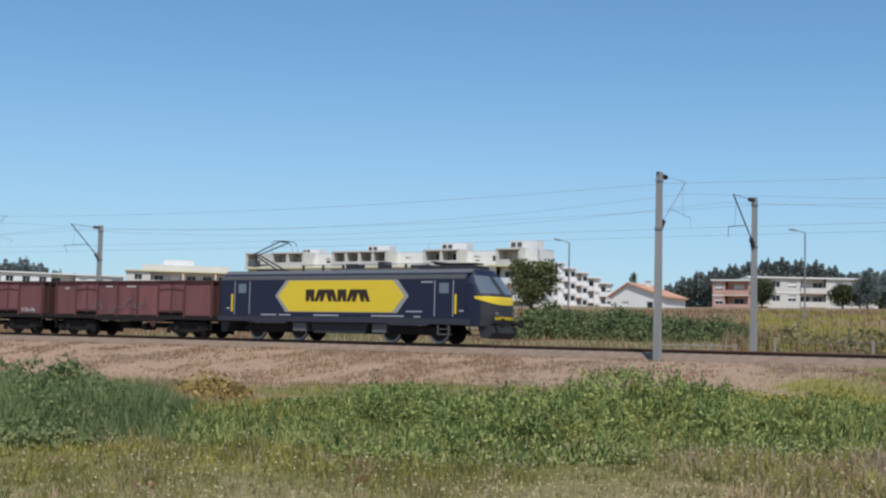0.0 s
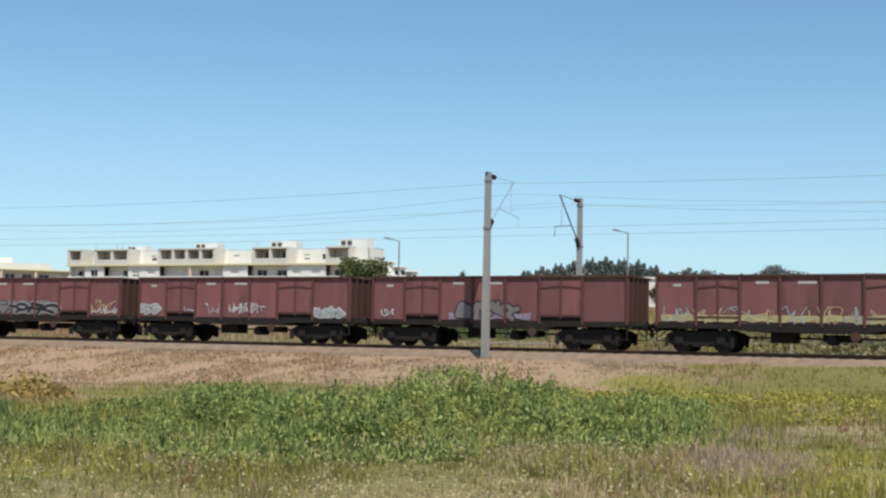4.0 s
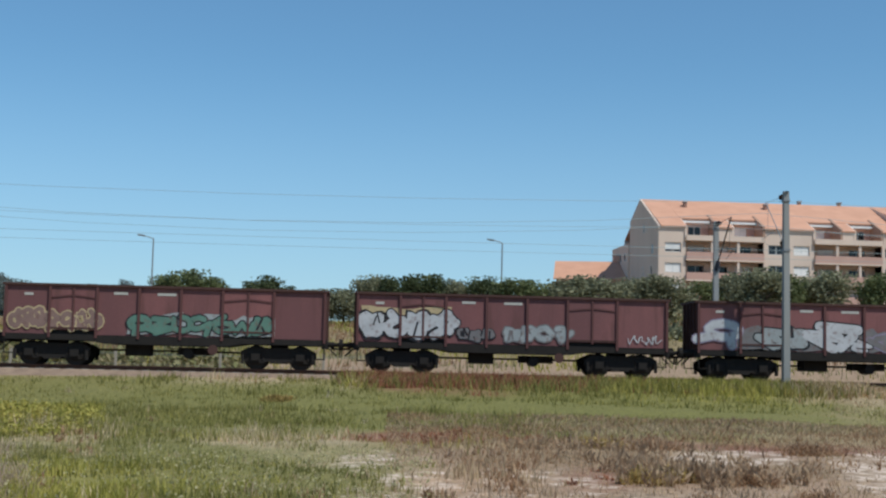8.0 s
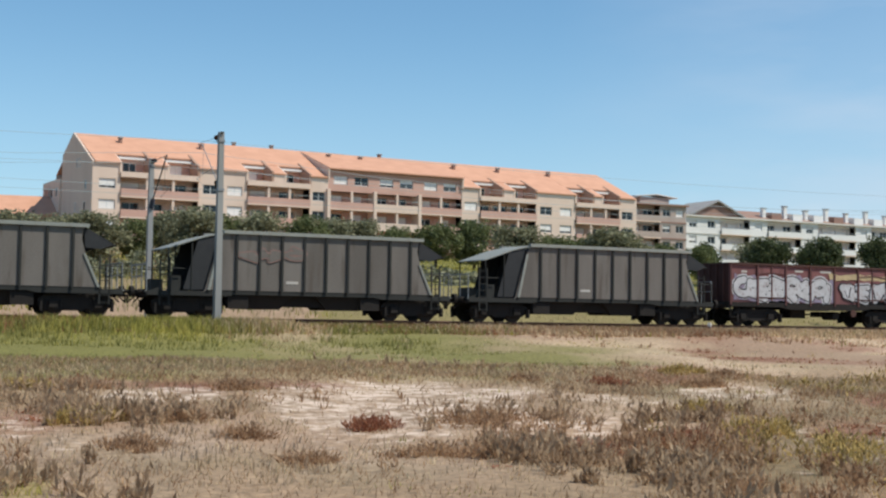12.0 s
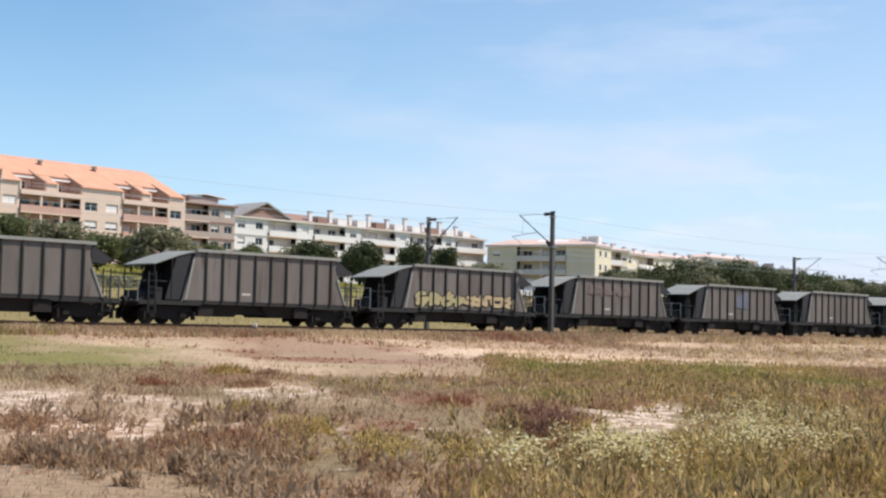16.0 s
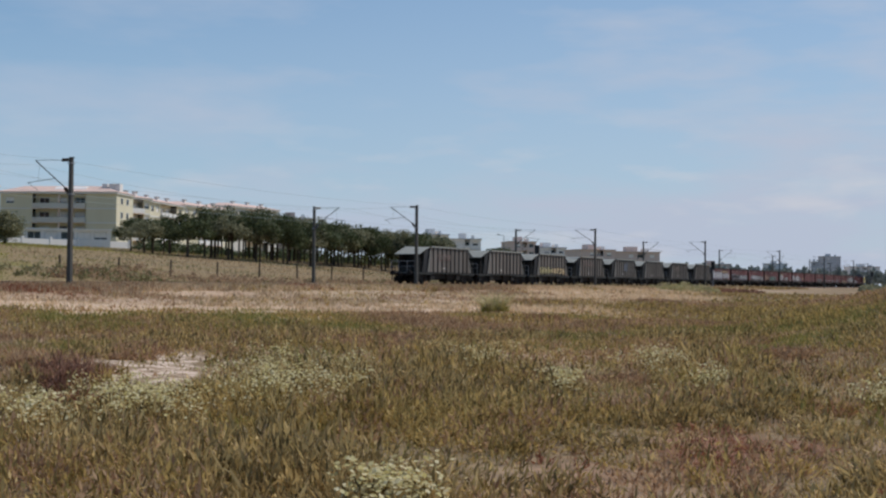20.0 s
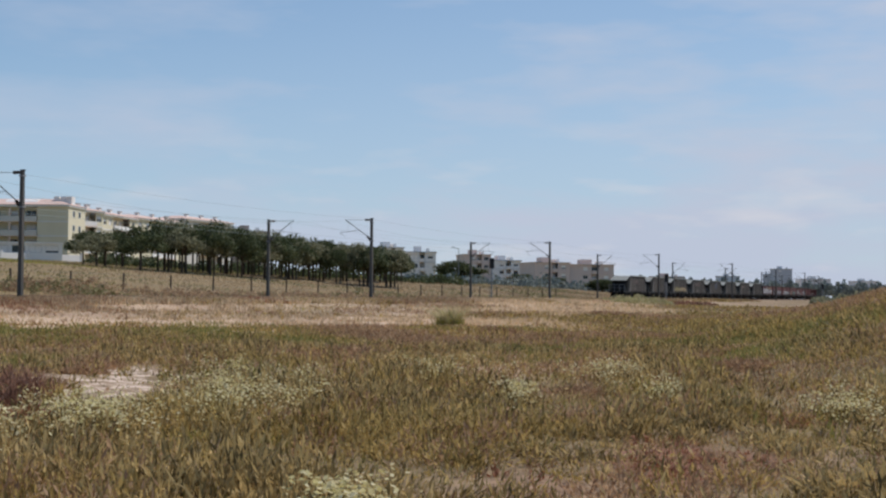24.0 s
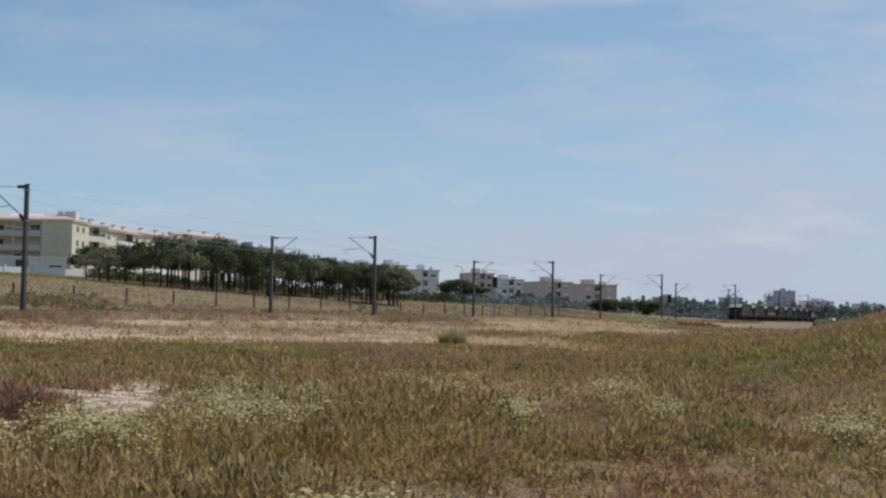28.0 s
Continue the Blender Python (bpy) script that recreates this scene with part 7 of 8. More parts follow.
# dry tufts and dead stalks on the bare bank below the line
ss, oo = RNG.uniform(-60, 44, 26000), RNG.uniform(-15.5, -2.4, 26000)
x, y, _ = line(ss, oo)
x, y = keep(x, y, growth(x, y)[2] * step(mottle(x, y, 1.9, 37), 0.34, 0.66))
r, b = polar(x, y)
tone_ = mottle(x, y, 3.2, 39) + RNG.uniform(-0.16, 0.16, len(x)) + 0.12 * step(b, 4, 14)
for g_, mt in ((tone_ < 0.44, "straw"), ((tone_ >= 0.44) & (tone_ < 0.54), "brown"), ((tone_ >= 0.54) & (tone_ < 0.62), "tan"), (tone_ >= 0.62, "silver")):
    rep = lambda q: np.repeat(q[g_], 6)
    n = int(g_.sum()) * 6
    blades("dry_grass", rep(x) + RNG.normal(0, 0.12, n), rep(y) + RNG.normal(0, 0.12, n), RNG.uniform(0.05, 0.2, n), np.full(n, 0.02) + 0.0007 * rep(r), mt, 0.9, "dry tufts on the bare bank", bent=False)

# short dry mat on the sandy flat
x, y = field(110000, -88, -38, 9, 36)
share, sandy, _ = growth(x, y)
x, y = keep(x, y, (1 - np.clip(sandy * 1.7, 0, 0.92)) * (0.35 + 0.9 * mottle(x, y, 2.2, 71)))
r, b = polar(x, y)
tone_ = mottle(x, y, 1.4, 73) + RNG.uniform(-0.2, 0.2, len(x))
for g_, mt in ((tone_ < 0.50, "straw"), ((tone_ >= 0.50) & (tone_ < 0.58), "tan"), (tone_ >= 0.58, "brown")):
    blades("short_grass", x[g_], y[g_], RNG.uniform(0.03, 0.13, g_.sum()) * (0.7 + 0.02 * r[g_]), 0.004 + 0.0011 * r[g_], mt, 1.1, "short dry mat of withered grass", bent=False)

# low mat of small growth in the hollows of the seaward scrub
x, y = field(170000, -127, -86, 9, 58)
share, sandy, _ = growth(x, y)
x, y = keep(x, y, (1 - np.clip(sandy * 1.7, 0, 0.92)) * (0.5 + 0.7 * mottle(x, y, 2.2, 77)) * np.clip(1.3 * (1 - share[:, 1] - share[:, 0]), 0.08, 1))
r, b = polar(x, y)
tone_ = mottle(x, y, 1.2 + 0.04 * r, 79) + RNG.uniform(-0.14, 0.14, len(x))
for g_, mt in ((tone_ < 0.44, "grass"), ((tone_ >= 0.44) & (tone_ < 0.58), "scrub"), (tone_ >= 0.58, "brown")):
    blades("short_scrub", x[g_], y[g_], RNG.uniform(0.05, 0.15, g_.sum()) * (0.8 + 0.015 * r[g_]), 0.006 + 0.0014 * r[g_], mt, 1.1, "low olive and brown growth between the scrub", bent=False)

# flower heads in drifts
DRIFTS = ((92.2, 15.3, 1.5, 0.05), (98.1, 17.5, 2.2, 0.12), (87.4, 13.8, 1.0, 0.05), (91.4, 15.8, 2.1, 0.1), (97.8, 21.9, 1.9, 0.12), (97.1, 16.9, 1.4, 0.09), (100.7, 21.5, 0.7, 0.08), (116.2, 20.8, 1.1, 0.11), (109.9, 20.3, 0.7, 0.05), (113.8, 25.7, 1.4, 0.06), (106.5, 25.5, 1.5, 0.09), (123.6, 19.0, 1.3, 0.07), (102.6, 8.3, 1.6, 0.04))
fx_, fy_ = [], []
for side, dist, half, deep in DRIFTS:
    n = int(22 + 32 * half)
    u, w = np.radians(side + RNG.normal(0, 0.62, n) * half), dist * np.exp(RNG.normal(0, 0.6, n) * (deep + 0.02))
    fx_.append(np.sin(u) * w)
    fy_.append(np.cos(u) * w)
fx_, fy_ = np.concatenate(fx_), np.concatenate(fy_)
fz_ = ground_z(fx_, fy_)
up_ = RNG.uniform(0.2, 0.38, len(fx_))
v, f = sprigs(fx_, fy_, fz_ - 0.02, up_ * 0.95, np.full(len(fx_), 0.13), 9, 4, np.full(len(fx_), 0.055))
tagged(new("flower_stems", mesh_of("flower_stems", v, f, 4, "fleshy")), "yellow-green leafy stems under wild flowers", "flowers", kind="stuff")
off_ = RNG.normal(0, 0.09, (len(fx_) * 12, 3))
off_[:, 2] = 0.03 - 5.5 * (off_[:, 0] ** 2 + off_[:, 1] ** 2) + RNG.uniform(-0.05, 0.02, len(off_))
head_at = np.repeat(np.stack([fx_, fy_, fz_ + up_], -1), 12, 0) + off_
turn_ = RNG.uniform(0, np.pi, len(head_at))
arm = np.stack([np.cos(turn_), np.sin(turn_), RNG.normal(0, 0.35, len(turn_))], -1) * 0.022
oth = np.stack([-np.sin(turn_), np.cos(turn_), RNG.normal(0, 0.35, len(turn_))], -1) * 0.018
v, f = np.stack([head_at - arm, head_at - oth, head_at + arm, head_at + oth], 1).reshape(-1, 3), np.arange(len(head_at) * 4)
tagged(new("wild_flowers", mesh_of("wild_flowers", v, f, 4, "petal")), "drifts of pale yellow and white wild flowers", "flowers", kind="stuff")


def thicket(name, label, spans, mat, count, size, shoots=""):
    """A leafy thicket: spans of (bearing, near, far, height), leaves heaped over the ground between them."""
    bs = np.array([s[0] for s in spans])
    k = np.argsort(bs)
    per = 34
    count = count // per
    u = RNG.uniform(bs.min(), bs.max(), count)
    lo, hi, ht = (np.interp(u, bs[k], np.array([s[i] for s in spans])[k]) for i in (1, 2, 3))
    q = RNG.uniform(0, 1, count)
    sway = u * lo.mean() * math.pi / 180
    lo, hi = lo + 3.2 * (mottle(sway, sway * 0, 1.6, 2) - 0.5), hi + 3 * (mottle(sway, sway * 0, 2.2, 6) - 0.5)
    r = lo + (hi - lo) * q
    x, y = -np.sin(np.radians(u)) * r, np.cos(np.radians(u)) * r
    lump = 0.15 + 0.98 * step(mottle(x, y, 1.5 + 0.03 * lo.mean(), 5), 0.22, 0.78) + 0.5 * (mottle(x, y, 4, 8) - 0.5)
    fade = np.minimum(1, np.minimum(u - bs.min(), bs.max() - u) / 0.6 + 0.25)
    top = ht * np.sin(np.pi * (0.06 + 0.82 * q)) ** 1.1 * lump * fade
    # every clump of leaves is a small dome of its own
    ball = size * RNG.uniform(2.2, 5.2, count) * np.minimum(1, 0.35 + top / (size * 6))
    z = ground_z(x, y) + np.maximum(top * RNG.uniform(0.45, 1.0, count) - ball * 0.6, 0)
    d = RNG.normal(size=(count, per, 3))
    d /= np.linalg.norm(d, axis=2, keepdims=True)
    d[..., 2] = np.abs(d[..., 2]) * 1.1 - 0.15
    at_ = np.stack([x, y, z], -1)[:, None] + d * (ball[:, None, None] * RNG.uniform(0.55, 1.05, (count, per, 1)))
    bush = empty(name, label, "bush")
    pieces = max(3, min(9, int((bs.max() - bs.min()) * lo.mean() / 60)))
    which = np.minimum((u - bs.min()) / (bs.max() - bs.min()) * pieces, pieces - 0.01).astype(int)
    for k in range(pieces):
        v, f = leaves(at_[which == k].reshape(-1, 3), size)
        tagged(put("clump", mesh_of("clump", v, f, 4, mat), bush), kind="stuff")
        if shoots:
            # leafy shoots that stand out of the domes
            on = (which == k) & (RNG.uniform(0, 1, count) < 0.75)
            n = int(on.sum())
            v, f = sprigs(x[on], y[on], z[on] - 0.05, RNG.uniform(0.16, 0.5, n), RNG.uniform(0.06, 0.2, n), 6, 4, np.full(n, 0.085))
            tagged(put("foliage", mesh_of("foliage", v, f, 4, shoots), bush), kind="stuff")
    return bush


thicket("bramble_thicket", "lush green bramble thicket at the foot of the bank", [(11.4, 20, 27, 0.35), (8, 20, 30, 0.6), (4, 18.5, 33, 0.9), (0, 17, 35, 1.1), (-4.5, 16.5, 36, 1.2), (-7, 16.5, 36, 1.15), (-9.6, 17, 35, 1.0), (-11.5, 17.5, 34, 0.8), (-15, 18.5, 33, 0.55), (-19, 22, 32, 0.35)], "thicket", 120000, 0.062, "thicket")
thicket("bramble_thicket", "sunlit yellow-green shoots over the bramble thicket", [(11.4, 20, 27, 0.3), (8, 20, 30, 0.55), (4, 18.5, 32, 0.85), (0, 17, 34, 1.0), (-4.5, 16.5, 35, 1.2), (-7, 16.5, 35, 1.15), (-9.6, 17, 35, 1.0), (-11.5, 17.5, 34, 0.85), (-15, 18.5, 33, 0.6), (-20, 22, 32, 0.35)], "shoot", 34000, 0.06, "shoot")
thicket("bush", "low tangle of yellow-green weeds below the bank", [(-10, 27, 42, 0.6), (-14, 25, 43, 0.6), (-18, 24, 43, 0.5), (-22, 26, 43, 0.4), (-26, 30, 42, 0.25)], "lime", 34000, 0.085)
thicket("bush", "blue-green tall leafy bush below the railway bank", [(20.5, 20, 31, 1.25), (16, 20, 32, 1.35), (13, 21, 31, 1.2), (11.0, 22, 29, 0.6)], "bluegreen", 40000, 0.085)
# tall weeds that stand out of the thickets
for b0, b1, r0, r1, n, mt, h0 in ((-16, 11, 20.5, 34, 12000, "lime", 0.32), (-22, 11, 19, 34, 12000, "grass", 0.36), (10.5, 20.5, 20.5, 30, 9000, "bluegreen", 0.62), (-15, 12, 18, 23, 6000, "grass", 0.26)):
    x, y = field(n, b0, b1, r0, r1)
    p = mottle(x, y, 1.3, 33)
    k = p > 0.42
    x, y, p = x[k], y[k], p[k]
    r, b = polar(x, y)
    mass = np.sin(np.pi * np.clip((r - r0) / (r1 - r0), 0, 1)) * np.interp(b, (-20, -12, -11, -3, 3, 9, 12, 16), (1.0, 0.9, 0.3, 0.6, 1.0, 1.3, 0.7, 0.35))
    blades("weeds", x, y, (h0 * 0.55 + 0.75 * mass * h0) * RNG.uniform(0.6, 1.35, len(x)) * (0.5 + p), np.full(len(x), 0.024), mt, 0.55, "tall weeds standing in the bramble thicket")
thicket("bush", "small dry bush on the bare bank", [(11.2, 36, 40, 0.5), (9.2, 36, 40, 0.6), (8.2, 37, 39, 0.2)], "scrub", 2500, 0.15)
thicket("hedge", "dark green hedge of bushes behind the track", [(-2.6, 100, 112, 1.0), (-4.5, 98, 112, 2.3), (-8, 98, 112, 2.7), (-10.5, 98, 110, 2.2), (-13.2, 98, 106, 1.3)], "hedge_green", 44000, 0.24)
thicket("hedge", "low dry bushes along the fence behind the track", [(-12.5, 80, 90, 1.4), (-17, 76, 86, 2.2), (-24, 70, 82, 1.8), (-32, 66, 78, 1.4)], "reed", 14000, 0.3)
thicket("bush", "dark bushes beside the far end of the line", [(-122.2, 300, 330, 1.0), (-122.9, 260, 330, 2.2), (-124.5, 240, 330, 2.6), (-128, 220, 330, 2.6)], "crown_olive", 9000, 0.7)
thicket("bush", "tall pale grass and weeds heaped beside the line", [(-113.4, 182, 190, 0.6), (-114.3, 182, 192, 1.7), (-115.2, 182, 194, 2.2), (-115.8, 182, 192, 1.5), (-116.4, 184, 190, 0.5)], "tussock", 5000, 0.26)
thicket("bush", "low dark brown bush on the dry flat by the line", [(-116.5, 184, 194, 0.4), (-117.1, 184, 196, 1.5), (-117.7, 184, 196, 1.4), (-118.3, 186, 194, 0.4)], "dusk", 3000, 0.26)

# tall clump of pampas-like grass
c = spot(-106.8, 60)
n = 520
a, q = RNG.uniform(0, 2 * np.pi, n), np.sqrt(RNG.uniform(0, 1, n))
clump = blades("grass_clump", c.x + np.cos(a) * q * 0.42, c.y + np.sin(a) * q * 0.42, RNG.uniform(0.25, 1.2, n) * (1.1 - 0.3 * q), np.full(n, 0.042), "tussock", 2.1)
skirt = blades("blade", c.x + np.cos(a[:160]) * q[:160] * 0.7, c.y + np.sin(a[:160]) * q[:160] * 0.7, RNG.uniform(0.2, 0.6, 160), np.full(160, 0.04), "lime", 1.2)
skirt.parent = clump
del skirt["kind"]
del clump["kind"]
tagged(clump, "tall bleached clump of tussock grass in the field", "grass clump")

# reeds and rough grass beyond the track
x, y = field(50000, -60, 22, 72, 150, 0.6)
s, o = along(x, y)
x, y = x[o > 9.5], y[o > 9.5]
r, b = polar(x, y)
tall = np.where((b > 12) & (b < 32) & (r < 95), 1.5, 0.55) * RNG.uniform(0.5, 1.2, len(x))
open_ = (b > 12) | (along(x, y)[1] > 17)
x, y, r, b, tall = x[open_], y[open_], r[open_], b[open_], tall[open_]
tawny = mottle(x, y, 9, 17) + 0.25 * step(r, 90, 130) > 0.58
fresh = (b > 13) & (mottle(x, y, 5, 29) > 0.52)
for kk, mt in ((~tawny & ~fresh, "reed"), (tawny & ~fresh, "brown"), (fresh, "lime")):
    blades("rough_grass", x[kk], y[kk], tall[kk], r[kk] * 0.0011, mt, 0.4, "rough tawny grass and reeds behind the track", bent=False)
x, y = field(230000, -124, -60, 62, 300, 0.5)
s, o = along(x, y)
x, y, o = x[o > 9.5], y[o > 9.5], o[o > 9.5]
r, b = polar(x, y)
half_ = (o > 26) & (b + 6 * np.sin(r * 0.2) < 86)
drift_ = mottle(x, y, 16, 4) + RNG.uniform(-0.12, 0.12, len(x))
high_ = ~half_ & (o + 24 * (mottle(x, y, 20, 12) - 0.5) > 42)
foot_ = ~half_ & ~high_
for nm, mt, kk in (("slope_grass", "lime", half_), ("slope_grass", "grass", high_ & (drift_ > 0.44)), ("slope_grass", "straw", high_ & (drift_ <= 0.44)), ("slope_grass", "straw", foot_ & (drift_ > 0.53) & (b > 93)), ("slope_grass", "grass", foot_ & (drift_ > 0.53) & (b <= 93)), ("slope_grass", "tan", foot_ & (drift_ <= 0.53) & (drift_ > 0.42)), ("slope_grass", "reed", foot_ & (drift_ <= 0.42))):
    blades(nm, x[kk], y[kk], RNG.uniform(0.06, 0.20, kk.sum()) * (1 + r[kk] / 300), r[kk] * 0.0007, mt, 1.0, "grass on the slope behind the track", bent=False)


# ---- trees ----
def crown_mesh(kind, seed):
    """A crown about two units wide and tall, of many small leaves in clumps."""
    g = np.random.default_rng(seed)
    pts = []
    if kind == "round":
        for _ in range(44):
            d = g.normal(size=3)
            d /= np.linalg.norm(d)
            c = d * (0.66, 0.66, 0.62) * g.uniform(0.6, 1.05) * (1, 1, 1.15) + (0, 0, 1.05)
            pts.append(c + np.clip(g.normal(size=(130, 3)), -1.4, 1.4) * g.uniform(0.12, 0.2))
    elif kind == "pine":
        for _ in range(30):
            a, q = g.uniform(0, 2 * np.pi), np.sqrt(g.uniform(0, 1))
            c = np.array([np.cos(a) * q * 0.85, np.sin(a) * q * 0.85, 1.14 + 0.68 * (1 - q * q) + g.uniform(-0.36, 0.1)])
            pts.append(c + np.clip(g.normal(size=(110, 3)), -1.5, 1.5) * (0.19, 0.19, 0.11))
    else:
        for k in range(26):
            z = 0.25 + 1.75 * k / 26
            a = g.uniform(0, 2 * np.pi)
            q = 0.62 * (1 - (z - 0.25) / 1.9) * g.uniform(0.5, 1)
            pts.append(np.array([np.cos(a) * q, np.sin(a) * q, z]) + g.normal(size=(70, 3)) * (0.12, 0.12, 0.1))
    v, f = leaves(np.concatenate(pts), 0.088)
    return v, f


CROWNS = {}


def crown_data(kind, mat, k):
    key = (kind, mat, k % 4)
    if key not in CROWNS:
        v, f = crown_mesh(kind, 100 + k % 4)
        CROWNS[key] = mesh_of("crown", v, f, 4, mat)
    return CROWNS[key]


def trunk_data(kind):
    if ("trunk", kind) not in CROWNS:
        bm = bmesh.new()
        top = 1.35 if kind == "pine" else 1.0
        rod((0, 0, -0.5), (0.03, 0.02, top), 0.065, 7, bm, 0.04)
        for k in range(5):
            a = k * 2.4
            z0 = top * (0.55 + 0.09 * k)
            rod((0.02, 0.01, z0), (0.5 * math.cos(a), 0.5 * math.sin(a), z0 + 0.42), 0.032, 5, bm, 0.012)
        CROWNS[("trunk", kind)] = shape("trunk", bm, "bark")
    return CROWNS[("trunk", kind)]


TREES = [0]


def tree(kind, mat, bearing, dist, height, wide, label, group, sink=0.0):
    TREES[0] += 1
    k = TREES[0]
    p = spot(bearing, dist)
    t = empty("tree", label, "tree", group)
    t.location = (p.x, p.y, float(ground_z(p.x, p.y)[0]) - sink)
    t.rotation_euler = (0, 0, k * 1.7)
    t.scale = (wide / 2, wide / 2, height / 2)
    put("trunk", trunk_data(kind), t)
    put("crown", crown_data(kind, mat, k), t)
    return t


def top_tree(kind, mat, bearing, dist, rise, wide, label, group):
    """A tree whose top stands at the given rise above the eye's level, in degrees."""
    p = spot(bearing, dist)
    h = EYE[2] + dist * math.tan(radians(rise)) - float(ground_z(p.x, p.y)[0])
    return tree(kind, mat, bearing, dist, max(h, 1.5) / 1.03, wide, label, group)


G1, G2, G3 = "trees behind the railway", "olive trees before the flats", "pine grove"
top_tree("round", "crown_green", -3.9, 150, 3.95, 7.5, "green broad tree beside the white flats", G1)
for b_i, e_i, w_i in ((-13.65, 3.1, 5.0), (-16.9, 2.9, 5.5), (-18.4, 3.1, 6.5), (-17.6, 2.8, 4.5)):
    top_tree("round", "crown_dark", b_i, 215, e_i, w_i, "dark round tree before the cream flats", G1)
top_tree("spire", "crown_dark", -8.25, 240, 3.1, 4, "dark slim conifer above the house", G1)
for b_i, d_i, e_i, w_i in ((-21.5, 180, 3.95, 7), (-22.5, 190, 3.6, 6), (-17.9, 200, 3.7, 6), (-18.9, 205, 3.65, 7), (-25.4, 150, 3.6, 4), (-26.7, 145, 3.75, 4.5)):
    top_tree("round", "far_wood", b_i, d_i, e_i - 0.15, w_i * 0.8, "haze-greyed tree on the skyline behind the train", G1)
for b_i, d_i, e_i, w_i, m_i in ((-28.4, 128, 4.05, 4.5, "crown_green"), (-29.6, 130, 4.3, 6.5, "crown_green"), (-30.4, 132, 4.0, 4, "crown_green"), (-32.6, 130, 4.0, 6.0, "crown_dark"), (-33.3, 134, 3.7, 4, "crown_dark"), (-35.0, 135, 3.55, 5, "crown_olive"), (-36.0, 135, 3.6, 5, "crown_olive"), (-37.1, 130, 4.2, 5, "crown_olive"), (-38.4, 126, 4.3, 5.5, "crown_dark"), (-39.6, 126, 4.4, 6, "crown_dark"), (-40.8, 126, 4.15, 5, "crown_olive"), (-42.0, 124, 4.25, 5, "crown_dark"), (-43.6, 120, 4.3, 6, "crown_green"), (-44.8, 118, 4.05, 5, "crown_green")):
    top_tree("round", m_i, b_i, d_i, e_i, w_i, "green bushy tree behind the railway", G1)
OLIVES = ((30, 374, 130, 1), (105, 382, 75, 1), (165, 372, 110, 1), (238, 386, 70, 0), (300, 370, 80, 1), (345, 364, 100, 2), (390, 374, 70, 0), (455, 368, 100, 1), (548, 373, 72, 0), (592, 381, 62, 2), (630, 379, 92, 1),
          (702, 394, 55, 0), (775, 389, 85, 0), (843, 384, 76, 0), (915, 389, 86, 2), (984, 410, 76, 0), (1040, 414, 62, 0), (1092, 398, 100, 2), (1130, 424, 60, 1), (1180, 426, 48, 0), (1245, 428, 48, 0))
for k, (tick, up_, w_i, m_i) in enumerate(OLIVES):
    bb = -64.45 - math.degrees(math.atan((tick - SIGHT) / TICKS))
    e_i = 3.05 + (441 - up_ + (tick - SIGHT) * 0.0124) / 40.7
    top_tree("round", ("crown_green", "crown_olive", "crown_olive")[m_i], bb, 113 + 4 * math.sin(k * 2.1), e_i, w_i * 0.066, "rounded olive-green tree before the apartment building" if m_i else "dark rounded tree before the apartment building", G2)
for bb, e_i, w_i, d_i in ((-75.86, 3.55, 3.0, 150), (-74.08, 3.4, 3.0, 150), (-78.43, 3.85, 5.4, 135), (-80.6, 3.9, 5.2, 135), (-82.84, 3.8, 5, 135), (-84.16, 3.7, 4.5, 138)):
    top_tree("round", "crown_dark", bb, d_i, e_i, w_i, "dark round tree on the green slope", G2)
for bb, e_i, w_i, d_i in ((-78.01, 3.65, 6.2, 138), (-80.43, 3.5, 6, 140), (-82.78, 3.35, 5.5, 142), (-83.73, 3.2, 4.5, 142), (-86.13, 2.95, 6.0, 150), (-75.54, 3.3, 5.5, 136)):
    top_tree("round", "crown_dark" if round(d_i) in (136, 140) else "crown_olive", bb, d_i, e_i, w_i, "dark round tree on the green slope" if round(d_i) in (136, 140) else "grey-green round tree on the green slope", G2)
for k in range(78):
    u = (k * 0.618034) % 1.0
    bb = -91.8 - 13.0 * u
    d_i = 165 + 45 * u + 14 * math.sin(k * 3.7)
    e_i = np.interp(u, (0, 0.1, 0.22, 0.41, 0.58, 0.71, 0.88, 1), (2.5, 2.8, 3.05, 2.95, 2.6, 2.3, 2.15, 1.9)) + 0.04 + 0.16 * math.sin(k * 2.9)
    if u < 0.2 and k % 4:
        continue
    top_tree("pine", "crown_dark" if k % 3 else "crown_olive", bb, d_i, e_i, 5.6 + 1.4 * math.sin(k * 1.7), "dark pine with a bare leaning trunk in a grove", G3)
thicket("hedge", "dark undergrowth behind the pine grove", [(-91.4, 205, 215, 2.0), (-95, 208, 222, 3.0), (-100, 215, 232, 3.2), (-104.5, 225, 240, 3.0), (-107.5, 240, 255, 2.2)], "crown_dark", 9000, 0.5)
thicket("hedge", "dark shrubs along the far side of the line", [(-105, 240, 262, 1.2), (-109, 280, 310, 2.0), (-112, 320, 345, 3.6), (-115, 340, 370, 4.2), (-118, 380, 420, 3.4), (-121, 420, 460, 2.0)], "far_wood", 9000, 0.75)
thicket("hedge", "brown brush at the foot of the grass slope", [(-88, 104, 110, 0.8), (-91.5, 108, 116, 1.4), (-94, 112, 122, 1.3), (-98, 122, 130, 0.9), (-102, 136, 146, 1.0), (-107, 165, 175, 1.0)], "tan", 9000, 0.2)
